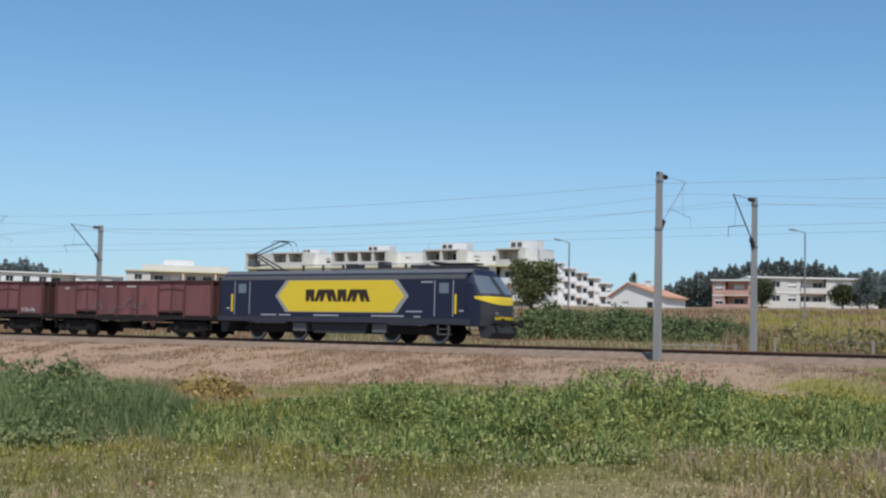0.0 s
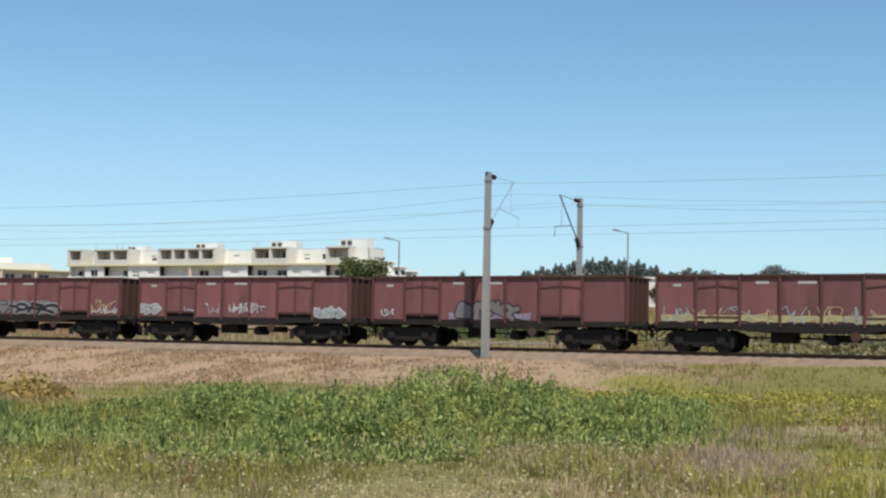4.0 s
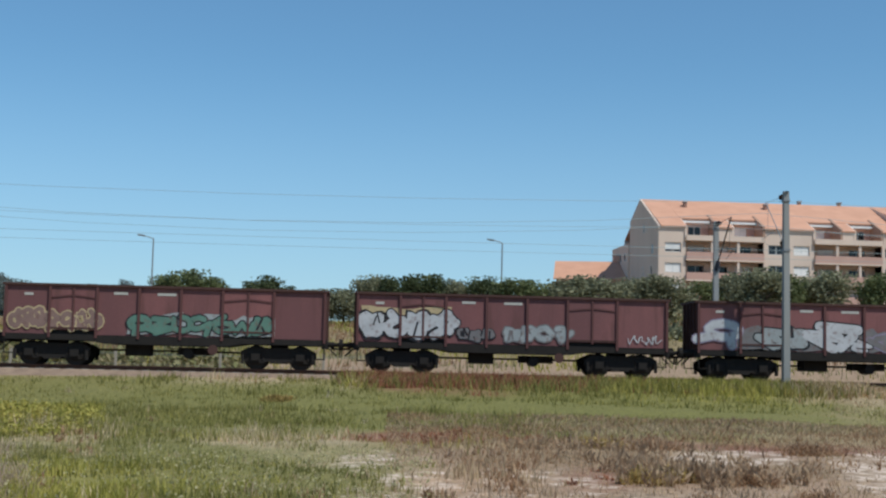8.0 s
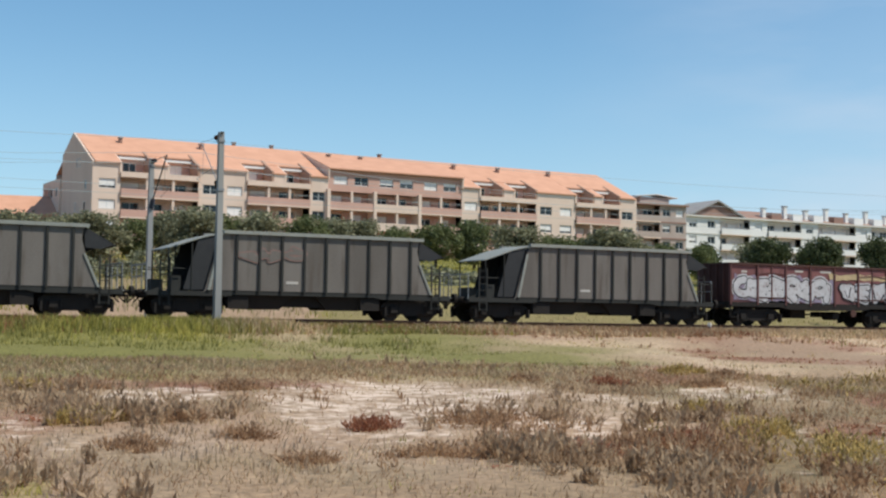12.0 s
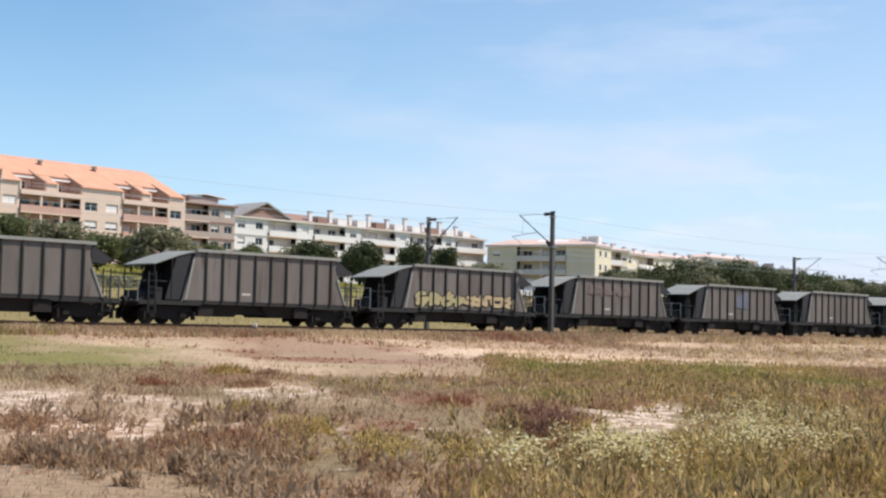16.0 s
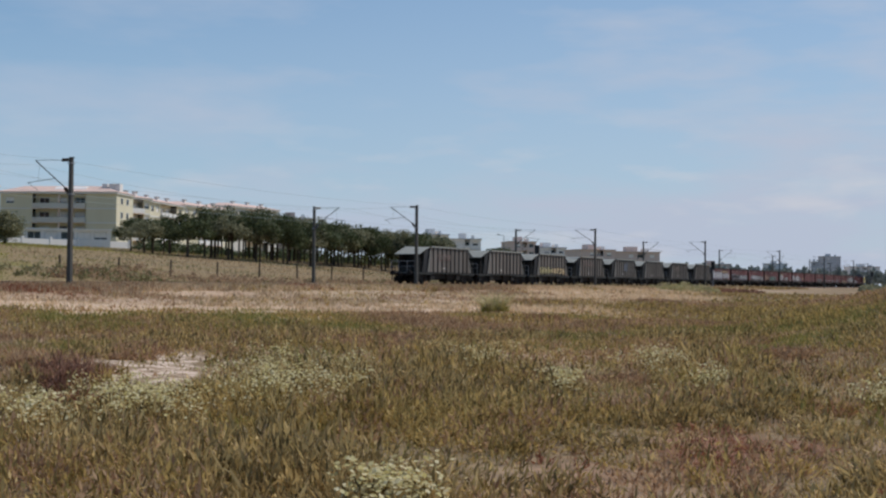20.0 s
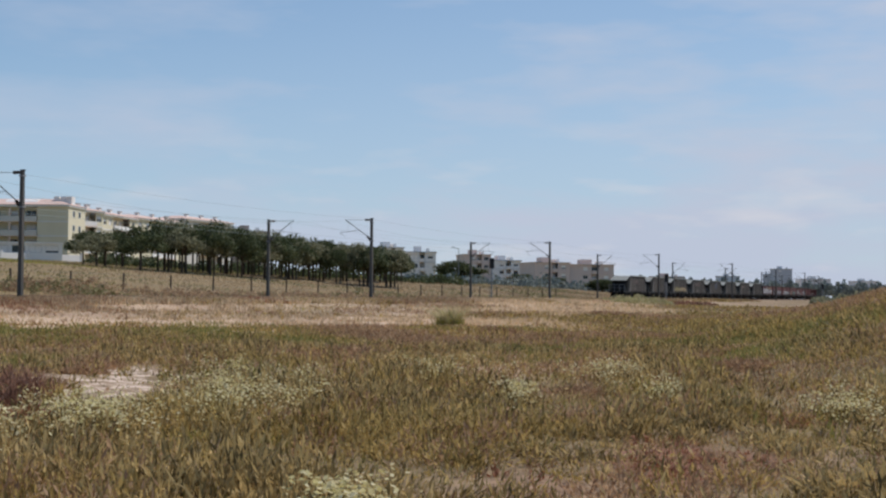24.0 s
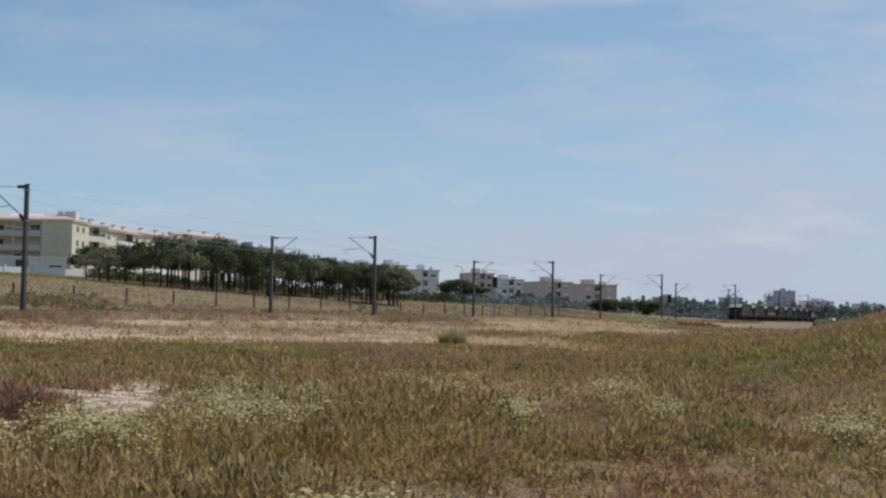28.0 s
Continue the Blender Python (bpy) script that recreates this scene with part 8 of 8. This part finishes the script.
thicket("hedge", "olive weeds along the wire fence on the slope", [(-84, 100, 106, 0.5), (-90.5, 104, 112, 1.2), (-93, 108, 116, 0.8), (-97, 116, 124, 0.4), (-103, 150, 158, 1.2), (-106, 165, 175, 1.5)], "reed", 5000, 0.2)
thicket("hedge", "low grey-green shrubs below the tree row", [(-45.5, 92, 97, 1.2), (-52, 92, 97, 1.6), (-60, 92, 98, 1.5), (-68, 95, 100, 1.4), (-73, 98, 102, 1.0)], "crown_olive", 12000, 0.3)
for b_i, d_i, e_i, w_i in ((-107.0, 330, 1.65, 12), (-107.9, 330, 1.3, 9), (-109.9, 380, 1.05, 8), (-111.3, 330, 0.9, 9), (-113.4, 330, 0.85, 10), (-114.2, 340, 0.75, 9), (-115.2, 340, 0.8, 9)):
    top_tree("round", "crown_dark", b_i, d_i, e_i, w_i, "dark rounded tree near the railway", G3)

for b_i, d_i, e_i, w_i in ((-91.25, 168, 2.75, 4.6), (-92.6, 172, 2.8, 3.2)):
    top_tree("pine", "crown_dark", b_i, d_i, e_i, w_i, "lone dark umbrella pine beside the grove", G3)

# wooded hill and far woods on the skyline
def woods(name, label, spans, count, size, mat):
    bs = np.array([s[0] for s in spans])
    k = np.argsort(bs)
    u = RNG.uniform(bs.min(), bs.max(), count)
    dist, rise = (np.interp(u, bs[k], np.array([s[i] for s in spans])[k]) for i in (1, 2))
    lump = 0.10 * np.sin(u * 9) + 0.08 * np.sin(u * 23 + 1) + 0.05 * np.sin(u * 51)
    q = RNG.uniform(0, 1, count)
    r = dist + 40 * (1 - q)
    x, y = -np.sin(np.radians(u)) * r, np.cos(np.radians(u)) * r
    z = EYE[2] + r * np.tan(np.radians(rise * (1 - 0.55 * (1 - q) ** 1.5) * 1.0 + lump * q))
    z = z - RNG.uniform(0, 1, count) ** 2 * 5
    v, f = leaves(np.stack([x, y, z], -1), size)
    return tagged(new(name, mesh_of(name, v, f, 4, mat)), label, "woods", kind="stuff")


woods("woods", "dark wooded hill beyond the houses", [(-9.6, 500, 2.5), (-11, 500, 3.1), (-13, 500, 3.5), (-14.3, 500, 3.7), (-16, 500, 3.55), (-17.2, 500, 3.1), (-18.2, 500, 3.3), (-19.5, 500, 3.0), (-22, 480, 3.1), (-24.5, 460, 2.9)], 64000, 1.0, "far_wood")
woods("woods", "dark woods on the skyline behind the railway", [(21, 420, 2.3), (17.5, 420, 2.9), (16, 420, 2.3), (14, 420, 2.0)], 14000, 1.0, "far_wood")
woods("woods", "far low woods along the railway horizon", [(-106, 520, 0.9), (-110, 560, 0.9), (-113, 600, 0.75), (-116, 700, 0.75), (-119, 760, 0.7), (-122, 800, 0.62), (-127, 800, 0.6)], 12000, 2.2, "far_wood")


# ---- painted letters and tags on the wagons ----
for nm, c in (("paint_white", (0.56, 0.55, 0.56)), ("paint_faint", (0.27, 0.17, 0.145)), ("paint_silver", (0.36, 0.38, 0.38)), ("paint_black", (0.02, 0.02, 0.025)), ("paint_green", (0.13, 0.235, 0.185)), ("paint_cream", (0.55, 0.42, 0.24)), ("paint_orange", (0.62, 0.27, 0.09)), ("paint_blue", (0.15, 0.17, 0.21)), ("paint_yellow", (0.47, 0.41, 0.21)), ("paint_grey", (0.20, 0.185, 0.185)), ("paint_lilac", (0.30, 0.25, 0.33)), ("paint_red", (0.30, 0.075, 0.06))):
    M[nm] = material(nm, c, tuple(k * 0.72 for k in c), 0.6, 0, 2.0, 20, 0.9, 0.05, dirt=tuple(k * 0.35 + d for k, d in zip(c, (0.10, 0.05, 0.042))))


def blob(cx, cz, w, h, seed, n=22):
    """An angular painted shape with notches, as wide and high as a letter."""
    r = random.Random(seed)
    ph = [r.uniform(0, 6.3) for _ in range(4)]
    skew = r.uniform(-0.18, 0.18)
    out = []
    for k in range(n):
        a = 2 * math.pi * k / n
        q = (abs(math.cos(a)) ** 5 + abs(math.sin(a)) ** 5) ** -0.2
        q *= 1 + 0.10 * math.sin(2 * a + ph[0]) + 0.10 * math.sin(3 * a + ph[1]) + 0.07 * math.sin(5 * a + ph[2]) + 0.05 * math.sin(8 * a + ph[3])
        dz = math.sin(a) * q * h / 2
        out.append((cx + math.cos(a) * q * w / 2 + skew * dz, cz + dz))
    return out


def strokes(cx, cz, w, h, seed):
    """One plump sign without meaning: a bent line of thick segments (two ends and half a width each)."""
    r = random.Random(seed)
    lean, fat = r.uniform(-0.15, 0.15), r.uniform(0.15, 0.2) * min(w, h * 0.9)
    arc = lambda a0, a1, rx, rz, ox=0.0, oz=0.0, n=6: [(ox + rx * math.cos(radians(a0 + (a1 - a0) * k / n)), oz + rz * math.sin(radians(a0 + (a1 - a0) * k / n))) for k in range(n + 1)]
    forms = [
        [arc(30, 250, 0.36, 0.36), [(-0.1, -0.34), (0.34, -0.1)]],
        [arc(0, 360, 0.26, 0.3, -0.08, 0, 9), [(0.16, -0.1), (0.42, -0.36)], [(0.1, 0.2), (0.4, 0.36)]],
        [[(-0.4, -0.3), (-0.18, 0.36), (0.0, -0.2), (0.2, 0.3), (0.42, -0.36)], [(-0.3, -0.38), (0.2, -0.38)]],
        [[(-0.36, 0.38), (-0.2, -0.3), (0.12, 0.0)] + arc(250, 20, 0.24, 0.24, 0.16, 0.14)],
        [[(-0.3, -0.4), (-0.1, 0.4)], [(-0.34, 0.1), (0.36, -0.12)], [(0.12, -0.42), (0.34, 0.34)], [(-0.05, 0.36), (0.4, 0.3)]],
        [arc(200, -60, 0.3, 0.24, 0, 0.14) + [(-0.2, -0.2), (0.36, -0.38)]],
        [arc(20, 270, 0.28, 0.2, 0.05, 0.2) + [(0.3, -0.12), (-0.3, -0.4)], [(-0.4, -0.1), (0.0, -0.2)]],
        [[(-0.38, 0.3), (0.3, 0.36), (-0.24, -0.06), (0.38, -0.1), (-0.1, -0.42)]],
    ]
    # turned out of any reading, and wide enough to run into one another
    turn, flip = radians(r.choice((28, 62, 118, 152, 205, 250, 298, 332))), r.choice((-1, 1))
    spin = lambda q: (flip * (q[0] * math.cos(turn) - q[1] * math.sin(turn)), q[0] * math.sin(turn) + q[1] * math.cos(turn))
    P = lambda q: (cx + spin(q)[0] * w * 1.25 + lean * spin(q)[1] * h, cz + spin(q)[1] * h)
    return [(P(a), P(b), fat) for path in r.choice(forms) for a, b in zip(path, path[1:])]


def layer(bars, grow, y):
    """The thick segments with round ends, as flat painted plates."""
    bm = bmesh.new()
    for k, (a, b, fat) in enumerate(bars):
        a, b = Vector(a), Vector(b)
        way_, t = math.atan2(b.y - a.y, b.x - a.x), fat + grow
        cap = lambda c, a0: [(c.x + t * math.cos(a0 + q), c.y + t * math.sin(a0 + q)) for q in (-1.57, -0.8, 0.0, 0.8, 1.57)]
        slab(cap(b, way_) + cap(a, way_ + math.pi), y - 0.0015 - 0.0003 * k, y, bm)
    return bm


def letters(v, f0, f1, z0, z1, count, fill, line_, half=6.4, face=1.30, seed=0, hole=None, halo=None):
    """A row of plump painted letters between two fractions of the wagon's length, with outlines and counters."""
    r = random.Random(seed)
    x0, x1 = -half + f0 * 2 * half, -half + f1 * 2 * half
    step_ = (x1 - x0) / count
    for k in range(count):
        cx = x0 + step_ * (k + 0.5)
        cz = (z0 + z1) / 2 + r.uniform(-0.06, 0.06)
        w, h = step_ * r.uniform(0.92, 1.12), (z1 - z0) * r.uniform(0.86, 1.05)
        y = -face - 0.036
        sd = r.randint(0, 9999)
        if r.random() < 0.8:
            bars = strokes(cx, cz, w * 1.12, h * 0.84, sd)
            letter = part("painted_letter", layer(bars, 0.06, y), line_, v)
            if halo:
                part("letter_halo", layer(bars, 0.14, y + 0.005), halo, letter)
            part("letter_fill", layer(bars, 0.0, y - 0.006), fill, letter)
            continue
        letter = part("painted_letter", slab(blob(cx, cz, w, h, sd), y - 0.003, y), line_, v)
        part("letter_fill", slab(blob(cx, cz + 0.01, w * 0.84, h * 0.84, sd), y - 0.006, y - 0.003), fill, letter)
        # slashes of the outline's colour cut the shape up
        for _ in range(r.choice((1, 2, 2, 3))):
            ox, oz, tilt = r.uniform(-0.3, 0.3) * w, r.uniform(-0.2, 0.25) * h, r.uniform(-0.5, 0.5)
            ln, th = h * r.uniform(0.15, 0.32), 0.025 + 0.05 * r.random()
            p, q = (cx + ox - tilt * ln, cz + oz - ln), (cx + ox + tilt * ln, cz + oz + ln)
            part("counter", slab([(p[0] - th, p[1]), (p[0] + th, p[1]), (q[0] + th * 0.6, q[1]), (q[0] - th * 1.3, q[1])], y - 0.009, y - 0.006), hole or line_, letter)


def tag_mark(v, f0, f1, z, h, mat, half=6.4, face=1.30, seed=0):
    """A quick scrawl: slanted strokes and hooks of a thin line, one after another."""
    r = random.Random(seed)
    x0, x1 = -half + f0 * 2 * half, -half + f1 * 2 * half
    y = -face - 0.04
    bm = bmesh.new()
    x, k, last_ = x0, 0, None
    while x < x1:
        w = h * r.uniform(0.28, 0.62)
        pts = [Vector((x + w * r.uniform(-0.1, 1.15), z + h * r.uniform(-0.5, 0.5))) for _ in range(r.choice((3, 3, 4, 5)))]
        if r.random() < 0.45:
            pts = [Vector((x, z + h * r.uniform(0.1, 0.5))), Vector((x + w * r.uniform(0, 0.4), z - h * r.uniform(0.2, 0.5)))] + pts[2:]
        if last_:
            pts[0] = last_
        last_ = pts[-1]
        path = []
        for i in range(len(pts) - 1):
            p0, p1, p2, p3 = pts[max(i - 1, 0)], pts[i], pts[i + 1], pts[min(i + 2, len(pts) - 1)]
            for u in (0, 0.25, 0.5, 0.75):
                path.append(0.5 * (2 * p1 + (p2 - p0) * u + (2 * p0 - 5 * p1 + 4 * p2 - p3) * u * u + (3 * p1 - p0 - 3 * p2 + p3) * u ** 3))
        path.append(pts[-1])
        thick = r.uniform(0.013, 0.028)
        for p, q in zip(path, path[1:]):
            d = q - p
            if d.length < 0.004:
                continue
            s_ = Vector((-d.y, d.x)).normalized() * thick
            k += 1
            slab([tuple(p - s_), tuple(q - s_), tuple(q + s_), tuple(p + s_)], y - 0.002 - 0.0002 * (k % 12), y, bm)
        x += w * r.uniform(0.8, 1.15)
    part("tag", bm, mat, v)


def wash(v, f0, f1, z0, z1, mat, half=6.4, face=1.30, seed=0):
    """A ragged cloud of background paint."""
    r = random.Random(seed)
    x0, x1 = -half + f0 * 2 * half, -half + f1 * 2 * half
    n = max(5, int((x1 - x0) / 0.3))
    low = [(x0 + (x1 - x0) * k / n, z0 + r.uniform(0, 0.10)) for k in range(n + 1)]
    top = [(x0 + (x1 - x0) * (k + r.uniform(-0.3, 0.3)) / n, z1 - r.uniform(0, 0.3) * (z1 - z0)) for k in range(n, -1, -1)]
    part("paint_cloud", slab(low + top, -face - 0.034, -face - 0.031), mat, v)


W = WAGONS
tag_mark(W[0], 0.18, 0.30, 1.85, 0.9, "paint_grey", seed=1)
tag_mark(W[0], 0.36, 0.62, 1.75, 0.9, "paint_grey", seed=2)
tag_mark(W[1], 0.86, 0.95, 1.45, 0.3, "paint_white", seed=3)
letters(W[2], 0.31, 0.74, 1.24, 1.98, 6, "paint_silver", "paint_black", seed=4, halo="paint_white")
wash(W[2], 0.0, 0.12, 1.25, 1.75, "paint_lilac", seed=6)
tag_mark(W[2], 0.02, 0.12, 1.45, 0.5, "paint_white", seed=5)
tag_mark(W[2], 0.22, 0.29, 1.5, 0.4, "paint_white", seed=6)
letters(W[2], 0.86, 0.97, 1.25, 1.8, 2, "paint_lilac", "paint_white", seed=7)
letters(W[3], 0.0, 0.97, 1.3, 2.75, 9, "paint_silver", "paint_grey", seed=8, halo="paint_silver")
wash(W[3], 0.03, 0.95, 1.25, 2.7, "paint_grey", seed=9)
wash(W[3], 0.62, 0.9, 2.0, 2.85, "paint_green", seed=11)
for k in range(9):
    tag_mark(W[4], 0.03 + 0.095 * k, 0.12 + 0.095 * k, 1.55, 0.75, "paint_cream" if k % 2 else "paint_silver", seed=20 + k)
wash(W[4], 0.02, 0.9, 1.22, 1.6, "paint_yellow", seed=10)
tag_mark(W[5], 0.04, 0.10, 1.55, 0.35, "paint_white", seed=30)
letters(W[5], 0.36, 0.58, 1.25, 2.1, 4, "paint_grey", "paint_black", seed=31)
wash(W[5], 0.32, 0.64, 1.22, 1.6, "paint_lilac", seed=32)
letters(W[6], 0.01, 0.11, 1.3, 1.8, 2, "paint_silver", "paint_white", seed=33)
for a, b_, s_ in ((0.23, 0.28, 34), (0.33, 0.40, 35), (0.45, 0.53, 36), (0.53, 0.60, 37), (0.47, 0.56, 38)):
    tag_mark(W[6], a, b_, 1.65, 0.55, "paint_white", seed=s_)
letters(W[6], 0.84, 0.97, 1.25, 1.75, 4, "paint_silver", "paint_white", seed=39)
wash(W[7], 0.13, 0.66, 1.22, 2.05, "paint_grey", seed=40)
letters(W[7], 0.13, 0.40, 1.24, 1.95, 4, "paint_grey", "paint_black", seed=41)
letters(W[7], 0.42, 0.68, 1.24, 1.95, 3, "paint_black", "paint_silver", seed=42)
tag_mark(W[7], 0.84, 0.96, 1.7, 0.7, "paint_cream", seed=43)
tag_mark(W[7], 0.85, 0.97, 1.5, 0.4, "paint_white", seed=44)
letters(W[9], 0.02, 0.14, 1.24, 2.7, 1, "paint_white", "paint_lilac", seed=45, hole="paint_black")
wash(W[9], 0.13, 0.62, 1.22, 2.3, "paint_grey", seed=46)
letters(W[9], 0.20, 0.36, 1.3, 2.3, 2, "paint_silver", "paint_black", seed=47)
letters(W[9], 0.36, 0.50, 1.24, 2.6, 1, "paint_white", "paint_black", seed=48)
letters(W[9], 0.50, 0.57, 1.24, 1.85, 1, "paint_white", "paint_black", seed=49)
letters(W[9], 0.58, 0.76, 1.24, 2.05, 2, "paint_grey", "paint_lilac", seed=50)
tag_mark(W[9], 0.84, 0.96, 1.75, 0.5, "paint_cream", seed=51)
wash(W[10], 0.02, 0.30, 2.2, 2.7, "paint_cream", seed=52)
letters(W[10], 0.01, 0.31, 1.24, 2.55, 4, "paint_white", "paint_black", seed=53)
letters(W[10], 0.32, 0.44, 1.3, 1.85, 3, "paint_grey", "paint_black", seed=54)
letters(W[10], 0.47, 0.68, 1.3, 2.05, 4, "paint_silver", "paint_grey", seed=55)
tag_mark(W[10], 0.87, 0.97, 1.55, 0.4, "paint_white", seed=56)
letters(W[11], 0.02, 0.16, 1.3, 2.3, 4, "paint_faint", "paint_cream", seed=57)
letters(W[11], 0.18, 0.30, 1.35, 2.2, 3, "paint_faint", "paint_cream", seed=58)
letters(W[11], 0.39, 0.83, 1.24, 2.15, 7, "paint_green", "paint_black", seed=59)
wash(W[11], 0.38, 0.84, 1.24, 2.2, "paint_silver", seed=60)
wash(W[12], 0.12, 0.98, 1.25, 2.1, "paint_grey", seed=61)
letters(W[12], 0.17, 0.50, 1.24, 2.2, 5, "paint_white", "paint_black", seed=62)
letters(W[12], 0.50, 0.88, 1.24, 2.1, 6, "paint_silver", "paint_grey", seed=63)
tag_mark(W[12], 0.86, 0.98, 1.5, 0.5, "paint_white", seed=64)
letters(W[13], 0.02, 0.46, 1.24, 2.35, 6, "paint_black", "paint_white", seed=65, halo="paint_black")
letters(W[13], 0.48, 0.96, 1.24, 2.2, 7, "paint_silver", "paint_black", seed=66)
wash(W[13], 0.45, 0.97, 1.24, 2.1, "paint_lilac", seed=67)
wash(W[14], 0.02, 0.55, 1.24, 2.75, "paint_lilac", seed=68)
wash(W[14], 0.52, 0.88, 2.45, 2.85, "paint_cream", seed=69)
letters(W[14], 0.03, 0.52, 1.3, 2.6, 6, "paint_white", "paint_black", seed=70, halo="paint_white")
letters(W[14], 0.58, 0.90, 1.3, 2.5, 4, "paint_white", "paint_black", seed=71, halo="paint_white")
tag_mark(W[14], 0.90, 0.98, 1.9, 0.8, "paint_yellow", seed=72)
HX = HOPPERS
letters(HX[5], 0.24, 0.53, 1.25, 2.25, 4, "paint_yellow", "hopper_rib", half=6.9, face=1.42, seed=80)
letters(HX[5], 0.55, 0.86, 1.25, 2.2, 4, "paint_cream", "hopper_rib", half=6.9, face=1.42, seed=85)
letters(HX[4], 0.30, 0.62, 2.5, 3.1, 4, "hopper_grey", "paint_faint", half=6.9, face=1.42, seed=81)
letters(HX[1], 0.28, 0.5, 2.45, 3.05, 3, "hopper_grey", "paint_faint", half=6.9, face=1.42, seed=82)
wash(HX[3], 0.50, 0.62, 2.0, 3.3, "paint_blue", half=6.9, face=1.42, seed=83)
letters(HX[7], 0.34, 0.56, 2.3, 3.0, 3, "hopper_grey", "paint_faint", half=6.9, face=1.42, seed=84)
for w_ in W:
    w_["label"] = "rust-red high-sided open goods wagon with stencilled marks"
for k, lab in ((2, "silver bubble letters"), (3, "a long silver painted mural"), (4, "pale yellow scrawls"), (6, "white spray tags"), (7, "dark grey painted letters"), (9, "large white painted letters"), (10, "white and cream painted letters"), (11, "green painted letters"), (12, "white and grey painted letters"), (13, "black and white painted letters"), (14, "large white outlined letters")):
    W[k]["label"] = "rust-red open wagon with " + lab
HX[5]["label"] = "weathered grey hopper wagon with cream painted letters on its side"


# ---- the train runs ----
RUN = ((0, 4.9), (2, 57.0), (2.5, 69.8), (4.5, 122.5), (5, 135.6), (6.5, 174.0), (8, 213.0), (9.5, 250.9), (11, 289.0), (11.5, 301.6), (13.5, 350.4), (14.5, 375.0),
       (15.5, 399.0), (17, 433.9), (18.5, 469.9), (20, 505.3), (21.5, 540.0), (23.5, 586.3), (25, 620.5), (25.5, 631.9), (26.5, 654.3), (28, 686.8))


def front(t):
    """Metres run by the train's front at t seconds."""
    tt, ss = np.array(RUN).T
    v = np.gradient(ss, tt)
    k = min(max(int(np.searchsorted(tt, t, "right")) - 1, 0), len(tt) - 2)
    d = tt[k + 1] - tt[k]
    u = (t - tt[k]) / d
    return (2 * u**3 - 3 * u**2 + 1) * ss[k] + (u**3 - 2 * u**2 + u) * d * v[k] + (3 * u**2 - 2 * u**3) * ss[k + 1] + (u**3 - u**2) * d * v[k + 1]


def motions():
    times = [0.5 * k for k in range(57)]
    run = [front(t) for t in times]
    for thing, back_by in BEHIND:
        rows = []
        for t, f in zip(times, run):
            x, y, h = line(f - back_by)
            rows.append((t, pose(x, y, 0, 0, 0, math.degrees(h))))
        walk(thing, rows)


motions()
